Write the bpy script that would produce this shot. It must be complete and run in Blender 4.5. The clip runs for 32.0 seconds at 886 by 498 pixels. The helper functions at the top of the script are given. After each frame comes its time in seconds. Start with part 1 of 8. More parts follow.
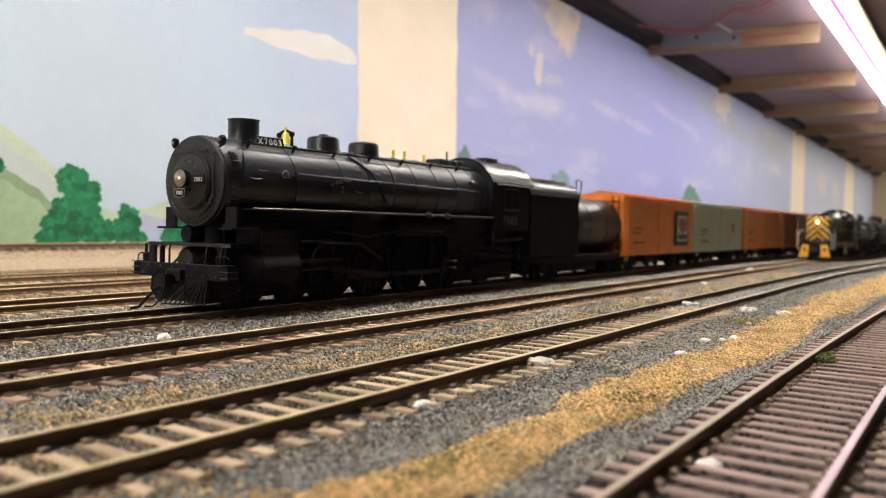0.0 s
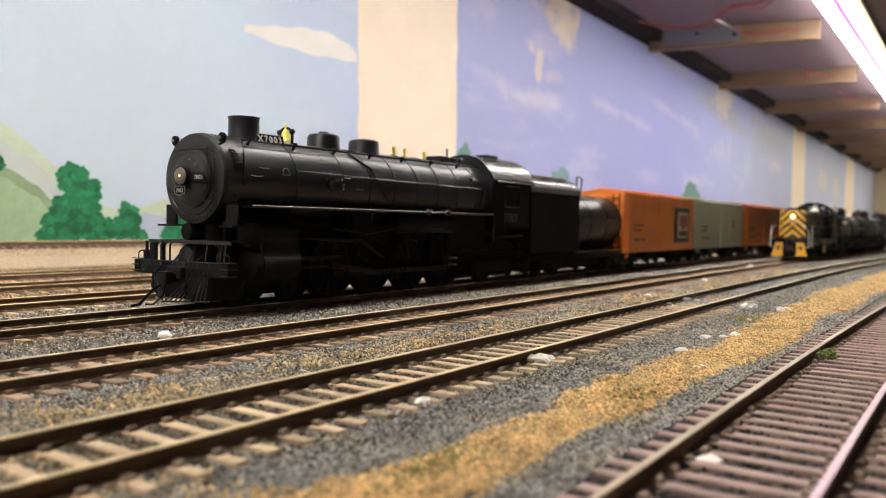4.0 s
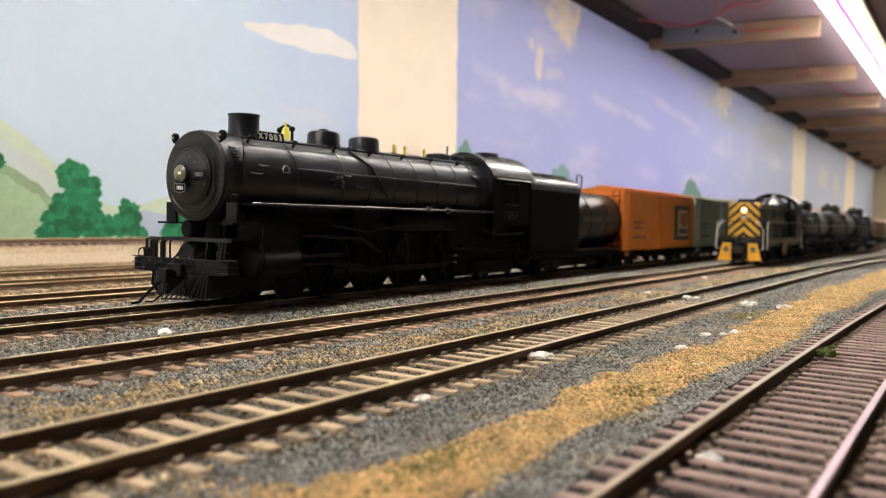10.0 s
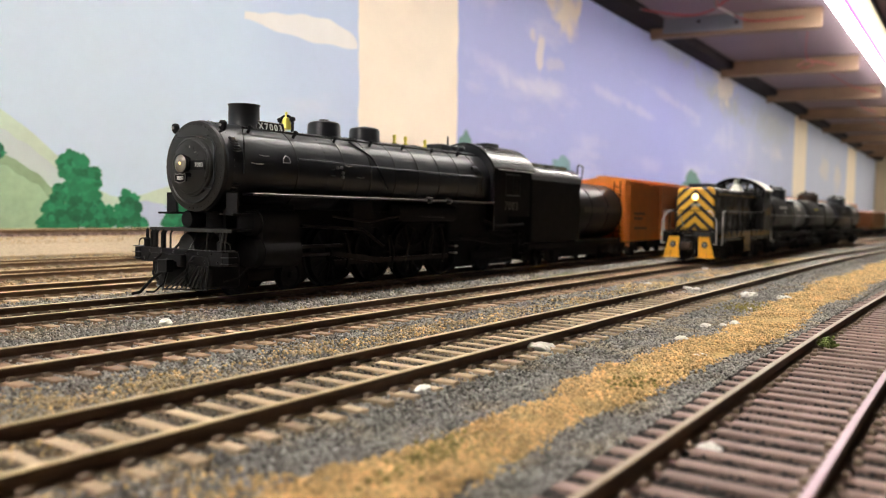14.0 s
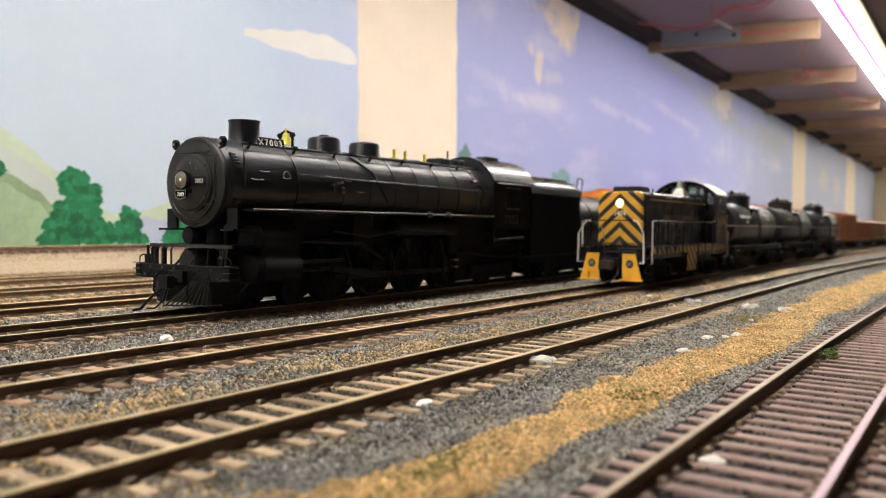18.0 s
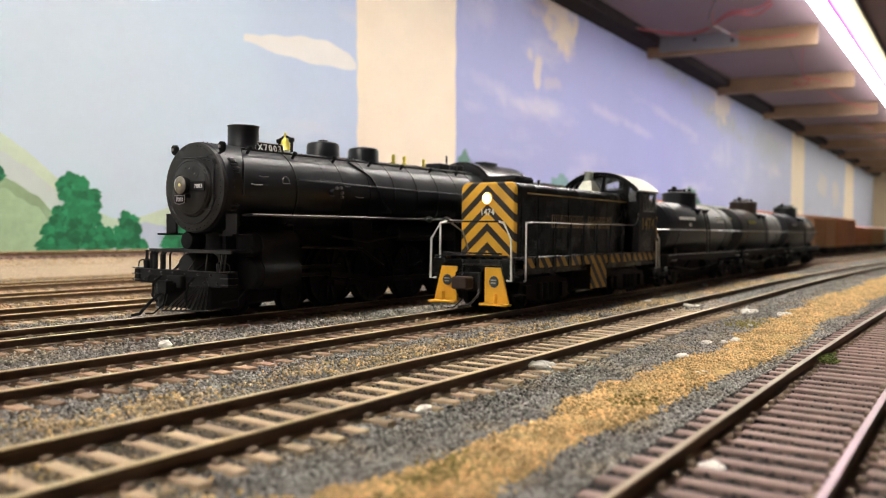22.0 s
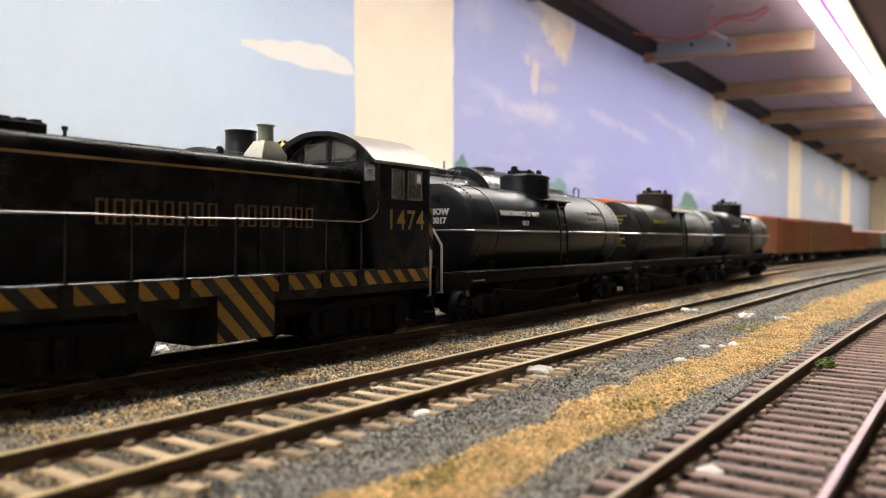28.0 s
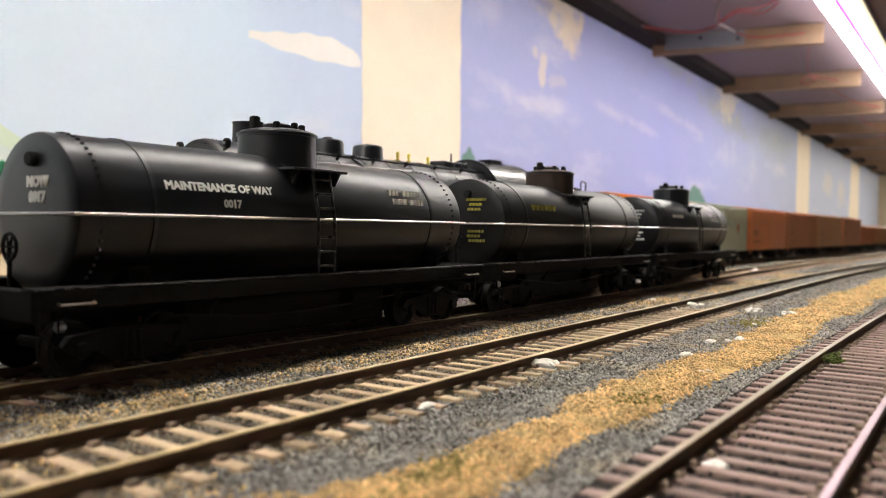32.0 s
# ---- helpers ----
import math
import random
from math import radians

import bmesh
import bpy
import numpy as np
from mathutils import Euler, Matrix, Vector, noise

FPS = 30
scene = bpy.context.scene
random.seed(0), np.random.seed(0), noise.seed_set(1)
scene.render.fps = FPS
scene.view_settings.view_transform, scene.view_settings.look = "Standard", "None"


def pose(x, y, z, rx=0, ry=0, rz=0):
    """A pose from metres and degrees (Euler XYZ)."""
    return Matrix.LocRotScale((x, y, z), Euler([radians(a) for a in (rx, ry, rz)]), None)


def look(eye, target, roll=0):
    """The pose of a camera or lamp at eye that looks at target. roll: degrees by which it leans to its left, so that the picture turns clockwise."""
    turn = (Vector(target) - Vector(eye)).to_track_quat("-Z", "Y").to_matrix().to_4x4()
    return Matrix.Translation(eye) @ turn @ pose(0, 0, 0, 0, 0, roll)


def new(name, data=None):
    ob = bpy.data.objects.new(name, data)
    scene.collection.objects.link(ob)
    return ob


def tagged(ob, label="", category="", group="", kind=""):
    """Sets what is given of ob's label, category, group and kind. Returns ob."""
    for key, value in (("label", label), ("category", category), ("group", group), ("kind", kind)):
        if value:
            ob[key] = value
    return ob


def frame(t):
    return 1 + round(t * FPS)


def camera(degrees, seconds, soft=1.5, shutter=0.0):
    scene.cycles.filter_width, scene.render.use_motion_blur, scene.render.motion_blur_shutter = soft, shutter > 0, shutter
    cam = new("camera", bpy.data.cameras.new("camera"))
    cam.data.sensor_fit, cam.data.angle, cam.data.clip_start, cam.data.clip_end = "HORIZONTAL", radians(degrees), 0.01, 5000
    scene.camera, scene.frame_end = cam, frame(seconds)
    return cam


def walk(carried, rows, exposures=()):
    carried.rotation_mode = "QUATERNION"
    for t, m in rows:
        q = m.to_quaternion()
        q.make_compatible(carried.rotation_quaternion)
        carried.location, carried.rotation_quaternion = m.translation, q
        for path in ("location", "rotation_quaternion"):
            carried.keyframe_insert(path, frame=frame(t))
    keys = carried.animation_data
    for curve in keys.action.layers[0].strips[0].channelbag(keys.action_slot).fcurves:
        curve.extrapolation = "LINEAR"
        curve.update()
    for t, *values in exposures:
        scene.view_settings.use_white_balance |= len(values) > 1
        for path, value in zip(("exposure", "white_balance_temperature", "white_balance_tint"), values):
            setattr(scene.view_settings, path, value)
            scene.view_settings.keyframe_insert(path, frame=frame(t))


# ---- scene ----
EYE = Vector((0.0, 0.0, 0.0307))   # lens, 26 mm over the railheads
FOV = 58.8
EXPOSURES = [(0.0, 0.0), (25.0, 0.0), (28.0, 0.12), (32.0, 0.12)]


def aim(yaw, pitch, lean):
    a, p = radians(yaw), radians(pitch)
    return look(EYE, EYE + Vector((math.cos(a) * math.cos(p), math.sin(a) * math.cos(p), math.sin(p))), lean)


cam = camera(FOV, 32.0, soft=0.8)
# a small lens close to its subject: sharp about a foot away
cam.data.dof.use_dof, cam.data.dof.focus_distance, cam.data.dof.aperture_fstop = True, 0.195, 27.0
# seconds; heading from the track's line, pitch and lean in degrees
walk(cam, [
    (0.0, aim(34.41, -1.7, 1.09)), (0.5, aim(34.398, -1.759, 1.085)), (1.0, aim(34.402, -1.811, 1.092)),
    (1.5, aim(34.403, -1.797, 1.078)), (2.0, aim(34.398, -1.795, 1.064)), (2.5, aim(34.408, -1.785, 1.043)),
    (3.0, aim(34.449, -1.887, 0.98)), (3.5, aim(34.445, -1.91, 0.975)), (5.5, aim(34.407, -1.885, 1.007)),
    (6.0, aim(34.4, -1.928, 1.036)), (6.5, aim(34.404, -1.967, 1.039)), (7.0, aim(34.394, -1.953, 1.054)),
    (7.5, aim(34.427, -1.968, 1.038)), (8.0, aim(34.445, -2.02, 1.027)), (8.5, aim(34.435, -2.078, 1.002)),
    (9.0, aim(34.438, -2.084, 1.009)), (9.5, aim(34.433, -2.071, 1.014)), (10.0, aim(34.44, -2.085, 1.013)),
    (10.5, aim(34.492, -2.149, 1.03)), (11.0, aim(34.613, -2.37, 1.07)), (11.5, aim(34.674, -2.478, 1.106)),
    (12.0, aim(34.623, -2.363, 1.096)), (12.5, aim(34.56, -2.243, 1.11)), (13.0, aim(34.544, -2.196, 1.194)),
    (13.5, aim(34.579, -1.968, 1.103)), (14.0, aim(34.464, -2.768, 1.064)), (14.5, aim(34.445, -2.722, 0.849)),
    (16.5, aim(34.488, -2.006, 0.676)), (17.0, aim(34.505, -1.898, 0.661)), (17.5, aim(34.497, -1.758, 0.6)),
    (18.0, aim(34.515, -1.748, 0.604)), (18.5, aim(34.508, -1.749, 0.629)), (19.0, aim(34.456, -1.78, 0.591)),
    (19.5, aim(34.445, -1.616, 0.634)), (20.0, aim(34.431, -1.505, 0.601)), (20.5, aim(34.424, -1.44, 0.661)),
    (21.0, aim(34.409, -1.517, 0.572)), (21.5, aim(34.434, -1.502, 0.629)), (22.0, aim(34.453, -1.375, 0.585)),
    (22.5, aim(34.399, -1.264, 0.582)), (23.0, aim(34.309, -1.182, 0.544)), (23.5, aim(34.344, -1.291, 0.553)),
    (24.0, aim(34.344, -1.288, 0.549)), (24.5, aim(34.306, -1.173, 0.576)), (25.0, aim(34.302, -1.108, 0.586)),
    (25.5, aim(34.326, -1.084, 0.563)), (27.5, aim(34.263, -0.93, 0.598)), (28.0, aim(34.283, -1.035, 0.533)),
    (28.5, aim(34.583, -1.023, 0.644)), (29.0, aim(34.64, -1.039, 0.673)), (29.5, aim(34.736, -1.384, 0.727)),
    (30.0, aim(34.763, -1.672, 0.778)), (30.5, aim(34.727, -1.415, 0.761)), (31.0, aim(34.764, -1.617, 0.75)),
    (31.5, aim(34.767, -1.627, 0.802)), (32.0, aim(34.745, -1.56, 0.844)),
], exposures=EXPOSURES)

# ---------------------------------------------------------------- light
RH = 0.0043            # railhead over the ground
world = bpy.data.worlds.new("room_dark")
world.use_nodes = True
world.node_tree.nodes["Background"].inputs[0].default_value = (0.9, 0.92, 1.0, 1)
world.node_tree.nodes["Background"].inputs[1].default_value = 0.02
scene.world = world
STRIP_WHITE, STRIP_WARM, STRIP_VIOLET, STRIP_FAR_FILL = 51.0, 1.5, 1.3, 36.0


# ---------------------------------------------------------------- materials
def node(nt, kind, **sets):
    n = nt.nodes.new(kind)
    for k, v in sets.items():
        n.inputs[k].default_value = v
    return n


def mat(name, color, rough=0.6, metal=0.0, vary=0.15, scale=400.0, bump=0.0, fine=4000.0, second=None, amount=0.0,
        piece=0.0, island=0.0, spec=0.5, coat=0.0, emit=None, power=0.0, dust=0.0):
    """Procedural surface: base colour varied at two scales, stains of a second colour, fine relief."""
    m = bpy.data.materials.new(name)
    m.use_nodes = True
    nt = m.node_tree
    b = nt.nodes["Principled BSDF"]
    b.inputs["Metallic"].default_value = metal
    b.inputs["Specular IOR Level"].default_value = spec
    b.inputs["Coat Weight"].default_value = coat
    b.inputs["Sheen Weight"].default_value, b.inputs["Sheen Roughness"].default_value = dust, 0.4
    tc = nt.nodes.new("ShaderNodeTexCoord")
    big = node(nt, "ShaderNodeTexNoise", Scale=scale, Detail=4.0)
    small = node(nt, "ShaderNodeTexNoise", Scale=fine, Detail=3.0)
    for n in (big, small):
        nt.links.new(tc.outputs["Object"], n.inputs["Vector"])
    mixf = nt.nodes.new("ShaderNodeMath")
    mixf.operation = "MULTIPLY_ADD"
    nt.links.new(big.outputs[0], mixf.inputs[0])
    mixf.inputs[1].default_value = 0.65
    half = nt.nodes.new("ShaderNodeMath")
    half.operation = "MULTIPLY"
    half.inputs[1].default_value = 0.35
    nt.links.new(small.outputs[0], half.inputs[0])
    nt.links.new(half.outputs[0], mixf.inputs[2])
    ramp = nt.nodes.new("ShaderNodeMapRange")
    ramp.inputs["From Min"].default_value, ramp.inputs["From Max"].default_value = 0.3, 0.7
    ramp.inputs["To Min"].default_value, ramp.inputs["To Max"].default_value = 1 - vary, 1 + vary
    nt.links.new(mixf.outputs[0], ramp.inputs["Value"])
    val = ramp.outputs[0]
    if piece or island:
        src = nt.nodes.new("ShaderNodeObjectInfo").outputs["Random"] if piece else nt.nodes.new("ShaderNodeNewGeometry").outputs["Random Per Island"]
        pr = nt.nodes.new("ShaderNodeMapRange")
        k = piece or island
        pr.inputs["To Min"].default_value, pr.inputs["To Max"].default_value = 1 - k, 1 + k
        nt.links.new(src, pr.inputs["Value"])
        mu = nt.nodes.new("ShaderNodeMath")
        mu.operation = "MULTIPLY"
        nt.links.new(val, mu.inputs[0])
        nt.links.new(pr.outputs[0], mu.inputs[1])
        val = mu.outputs[0]
    col = nt.nodes.new("ShaderNodeVectorMath")
    col.operation = "SCALE"
    nt.links.new(val, col.inputs["Scale"])
    if second:
        st = node(nt, "ShaderNodeTexNoise", Scale=scale * 0.6, Detail=6.0, Roughness=0.7)
        nt.links.new(tc.outputs["Object"], st.inputs["Vector"])
        sr = nt.nodes.new("ShaderNodeMapRange")
        sr.inputs["From Min"].default_value, sr.inputs["From Max"].default_value = 0.62 - amount * 0.3, 0.72 - amount * 0.2
        nt.links.new(st.outputs[0], sr.inputs["Value"])
        mx = nt.nodes.new("ShaderNodeMix")
        mx.data_type = "RGBA"
        mx.inputs["A"].default_value, mx.inputs["B"].default_value = (*color, 1), (*second, 1)
        nt.links.new(sr.outputs[0], mx.inputs["Factor"])
        nt.links.new(mx.outputs["Result"], col.inputs[0])
    else:
        col.inputs[0].default_value = color
    nt.links.new(col.outputs[0], b.inputs["Base Color"])
    rr = nt.nodes.new("ShaderNodeMapRange")
    rr.inputs["To Min"].default_value, rr.inputs["To Max"].default_value = max(0.02, rough - 0.07), min(1, rough + 0.07)
    nt.links.new(mixf.outputs[0], rr.inputs["Value"])
    nt.links.new(rr.outputs[0], b.inputs["Roughness"])
    if bump:
        bp = nt.nodes.new("ShaderNodeBump")
        bp.inputs["Strength"].default_value = 0.6
        bp.inputs["Distance"].default_value = bump
        nt.links.new(mixf.outputs[0], bp.inputs["Height"])
        nt.links.new(bp.outputs[0], b.inputs["Normal"])
    if emit:
        b.inputs["Emission Color"].default_value = (*emit, 1)
        b.inputs["Emission Strength"].default_value = power
    return m


def stripes(name, a, bcol, ang, period, fill, chevron=False, mid=0.0):
    """Paint in diagonal bars (chevron: mirrored about the centre line)."""
    m = mat(name, a, 0.45, vary=0.06, scale=300, bump=0.00003)
    nt = m.node_tree
    col = [n for n in nt.nodes if n.type == "VECT_MATH"][0]
    tc = [n for n in nt.nodes if n.type == "TEX_COORD"][0]
    sx = nt.nodes.new("ShaderNodeSeparateXYZ")
    nt.links.new(tc.outputs["Object"], sx.inputs[0])
    def math_node(op, a_, b_):
        n = nt.nodes.new("ShaderNodeMath")
        n.operation = op
        for i, v in enumerate((a_, b_)):
            if hasattr(v, "node"):
                nt.links.new(v, n.inputs[i])
            elif v is not None:
                n.inputs[i].default_value = v
        return n.outputs[0]
    along = math_node("ABSOLUTE", sx.outputs["Y"], None) if chevron else sx.outputs["X"]
    s = math_node("ADD", math_node("MULTIPLY", along, ang), sx.outputs["Z"])
    s = math_node("DIVIDE", math_node("ADD", s, mid), period)
    f = math_node("LESS_THAN", math_node("FRACT", s, None), fill)
    mx = nt.nodes.new("ShaderNodeMix")
    mx.data_type = "RGBA"
    mx.inputs["A"].default_value, mx.inputs["B"].default_value = (*a, 1), (*bcol, 1)
    nt.links.new(f, mx.inputs["Factor"])
    nt.links.new(mx.outputs["Result"], col.inputs[0])
    return m


BLACK = mat("engine_black", (0.0078, 0.0084, 0.0112), 0.35, spec=0.46, dust=0.0, vary=0.25, scale=150)
SMOKEBOX = mat("smokebox_graphite", (0.027, 0.0265, 0.0255), 0.5, spec=0.3, vary=0.2, scale=200, bump=0.00004)
FLATBLACK = mat("flat_black", (0.016, 0.0157, 0.0166), 0.7, spec=0.1, vary=0.3, scale=300)
BAND = mat("band_metal", (0.022, 0.022, 0.022), 0.3, metal=0.3, vary=0.15)
HANDRAIL = mat("handrail_metal", (0.03, 0.03, 0.031), 0.28, metal=0.4, vary=0.15)
TANKDUST = mat("tank_dusty", (0.013, 0.012, 0.0115), 0.4, spec=0.3, dust=0.06, vary=0.35, scale=90)
DOMERUST = mat("dome_rust", (0.045, 0.03, 0.024), 0.6, spec=0.2, vary=0.3, scale=200)
TANKBLACK = mat("tank_black", (0.0078, 0.0084, 0.0110), 0.36, spec=0.44, dust=0.0, vary=0.25, scale=120)
TENDERBLACK = mat("tender_black", (0.0085, 0.0085, 0.0095), 0.33, spec=0.2, dust=0.0, vary=0.25, scale=150, bump=0.00002)
# black of upward faces, lightened for the light they reflect
SHEENROOF = mat("cab_roof_dusty_black", (0.022, 0.0215, 0.022), 0.25, spec=0.6, dust=0.06, vary=0.4, scale=120, bump=0.00003)
DIESELBLACK = mat("diesel_black", (0.0098, 0.0092, 0.0094), 0.27, spec=0.2, vary=0.2, scale=150)
GREYROOF = mat("cab_roof_grey", (0.36, 0.335, 0.295), 0.36, vary=0.12, scale=200)
WIRE = mat("bare_wire", (0.5, 0.5, 0.5), 0.3, metal=1.0, vary=0.1)
BRASS = mat("brass", (0.86, 0.74, 0.15), 0.32, metal=0.55, vary=0.1)
YELLOW = mat("safety_yellow", (0.85, 0.45, 0.03), 0.45, vary=0.08, scale=300)
CHEVRON = stripes("nose_chevrons", (0.74, 0.40, 0.035), (0.022, 0.016, 0.011), 0.92, 0.0064, 0.43, chevron=True, mid=-0.0006)
SILLBARS = stripes("sill_bars", (0.43, 0.235, 0.03), (0.006, 0.006, 0.007), 1.0, 0.0062, 0.5)
GOLD = mat("lettering_gold", (0.44, 0.29, 0.085), 0.5, vary=0.1)
DULLGOLD = mat("lettering_dull_gold", (0.17, 0.108, 0.045), 0.5, vary=0.35, scale=500)
WHITE = mat("lettering_white", (0.75, 0.75, 0.72), 0.6, vary=0.1)
PAINTWHITE = mat("white_handrail_paint", (0.78, 0.77, 0.74), 0.5, vary=0.06)
STEEL = mat("worn_steel", (0.35, 0.33, 0.31), 0.35, metal=1.0, vary=0.15)
RAILHEAD = mat("rail_head", (0.58, 0.455, 0.25), 0.42, metal=0.2, vary=0.2, scale=150, fine=2500)
RAILBRIGHT = mat("rail_head_polished", (0.37, 0.28, 0.185), 0.5, metal=0.3, vary=0.15, scale=150, fine=2500)
# near rail of track a: the violet strip's reflection put into its colour
RAILPINKGLINT = mat("rail_head_bright", (0.38, 0.235, 0.29), 0.4, metal=0.5, vary=0.15, scale=150, fine=2500)
RAILGOLD = mat("rail_head_golden", (0.78, 0.57, 0.31), 0.5, metal=0.2, vary=0.2, scale=150)
RAILRUST = mat("rail_side_brown", (0.12, 0.062, 0.024), 0.7, vary=0.25, scale=200)
RAILSIDE = mat("rail_side_rust", (0.10, 0.056, 0.03), 0.7, vary=0.25, scale=200)
TIE = mat("tie_tan", (0.44, 0.325, 0.205), 0.8, vary=0.25, scale=300, fine=3000, bump=0.0001, piece=0.28)
CHAIR = mat("rail_chair_brown", (0.21, 0.15, 0.105), 0.75, vary=0.3, scale=900)
TIEBROWN = mat("tie_brown", (0.33, 0.222, 0.19), 0.75, vary=0.2, scale=300, fine=3000, bump=0.0001, piece=0.22)
# browner tie for tracks c and d, with their shade put into the colour
TIEDARK = mat("tie_weathered", (0.36, 0.235, 0.15), 0.8, vary=0.3, scale=300, fine=3000, bump=0.0001, piece=0.3)
TANGRAIN = mat("tan_ballast_grain", (0.44, 0.295, 0.15), 0.85, vary=0.3, scale=120, island=0.5)
BALLAST = mat("ballast_ground", (0.135, 0.122, 0.108), 0.9, vary=0.6, scale=900, fine=2500, bump=0.0006, second=(0.17, 0.14, 0.10), amount=0.4)
GRAIN = mat("ballast_grain", (0.272, 0.258, 0.238), 0.85, vary=0.3, scale=120, island=0.72, second=(0.34, 0.285, 0.21), amount=0.4)
# brown grain, darkened further for the shade between track a's ties
DARKGRAIN = mat("dark_ballast_grain", (0.055, 0.044, 0.04), 0.85, vary=0.3, scale=120, island=0.5)
STRAW = mat("straw_grain", (0.42, 0.325, 0.20), 0.9, vary=0.25, scale=300, island=0.6)
BROWNGRAIN = mat("brown_ballast_grain", (0.18, 0.15, 0.115), 0.88, vary=0.3, scale=120, island=0.55)
TURF = mat("turf_grain", (0.67, 0.45, 0.20), 0.9, vary=0.3, scale=200, island=0.42, second=(0.58, 0.43, 0.20), amount=0.3)
TURFBED = mat("turf_bed", (0.53, 0.345, 0.13), 0.95, vary=0.35, scale=500, fine=2600, bump=0.0004, second=(0.42, 0.29, 0.10), amount=0.4)
WHITEBALLAST = mat("pale_ballast", (0.50, 0.39, 0.265), 0.9, vary=0.4, scale=900, fine=2200, bump=0.0006)
PLASTER = mat("plaster_crumb", (0.86, 0.83, 0.77), 0.85, vary=0.1, scale=500, bump=0.0003)
WEED = mat("weed_green", (0.16, 0.20, 0.045), 0.8, vary=0.4, scale=800, island=0.4)
PINE = mat("joist_pine", (0.17, 0.098, 0.055), 0.6, vary=0.2, scale=30, fine=300, bump=0.0003)
DARKWOOD = mat("ledger_dark", (0.028, 0.022, 0.025), 0.85, spec=0.1, vary=0.3, scale=60)
DECK = mat("deck_underside", (0.195, 0.138, 0.168), 0.7, vary=0.06, scale=12, fine=200)
# unseen room shell, made white to bounce strip light onto the train sides
ROOMBOUNCE = mat("room_paint", (0.80, 0.79, 0.77), 0.8, vary=0.05, scale=3)
ORANGE = mat("reefer_orange", (0.90, 0.275, 0.04), 0.42, vary=0.1, scale=120)
REEFERGREY = mat("boxcar_grey_green", (0.50, 0.54, 0.42), 0.42, vary=0.1, scale=120)
BOXRED = mat("boxcar_orange_red", (0.74, 0.23, 0.06), 0.42, vary=0.12, scale=120)
BOXBROWN = mat("boxcar_brown", (0.45, 0.165, 0.065), 0.6, vary=0.15, scale=120)
BOXTAN = mat("boxcar_tan", (0.42, 0.215, 0.095), 0.6, vary=0.15, scale=120)
GLASS = mat("cab_glass", (0.95, 0.97, 0.97), 0.05, vary=0.02)
GLASS.node_tree.nodes["Principled BSDF"].inputs["Transmission Weight"].default_value = 0.88
GLASS.node_tree.nodes["Principled BSDF"].inputs["IOR"].default_value = 1.08
LAMPLIT = mat("headlight_lit", (1, 0.9, 0.6), 0.3, emit=(1.0, 0.72, 0.28), power=4.2)
SPOTWARM = mat("bulb_warm", (1, 0.8, 0.4), 0.3, emit=(1.0, 0.68, 0.22), power=0.8)
LAMPDIM = mat("headlight_dim", (0.17, 0.15, 0.12), 0.15, spec=1.0, coat=0.6)
GEAR = mat("blackened_gear", (0.02, 0.018, 0.017), 0.45, metal=0.8, vary=0.3)
RED = mat("wire_red", (0.30, 0.03, 0.035), 0.5)
GREYWIRE = mat("wire_grey", (0.13, 0.11, 0.12), 0.5)
TUBEWHITE = mat("led_white", (1, 1, 1), 0.4, emit=(1.0, 0.96, 0.88), power=STRIP_WHITE)
TUBEWARM = mat("led_warm", (1, 1, 1), 0.4, emit=(1.0, 0.86, 0.55), power=STRIP_WARM)
TUBEFARFILL = mat("led_far", (1, 1, 1), 0.4, emit=(1.0, 0.93, 0.80), power=STRIP_FAR_FILL)
TUBEVIOLET = mat("led_violet", (0.5, 0.2, 0.6), 0.4, emit=(0.55, 0.12, 0.8), power=STRIP_VIOLET)


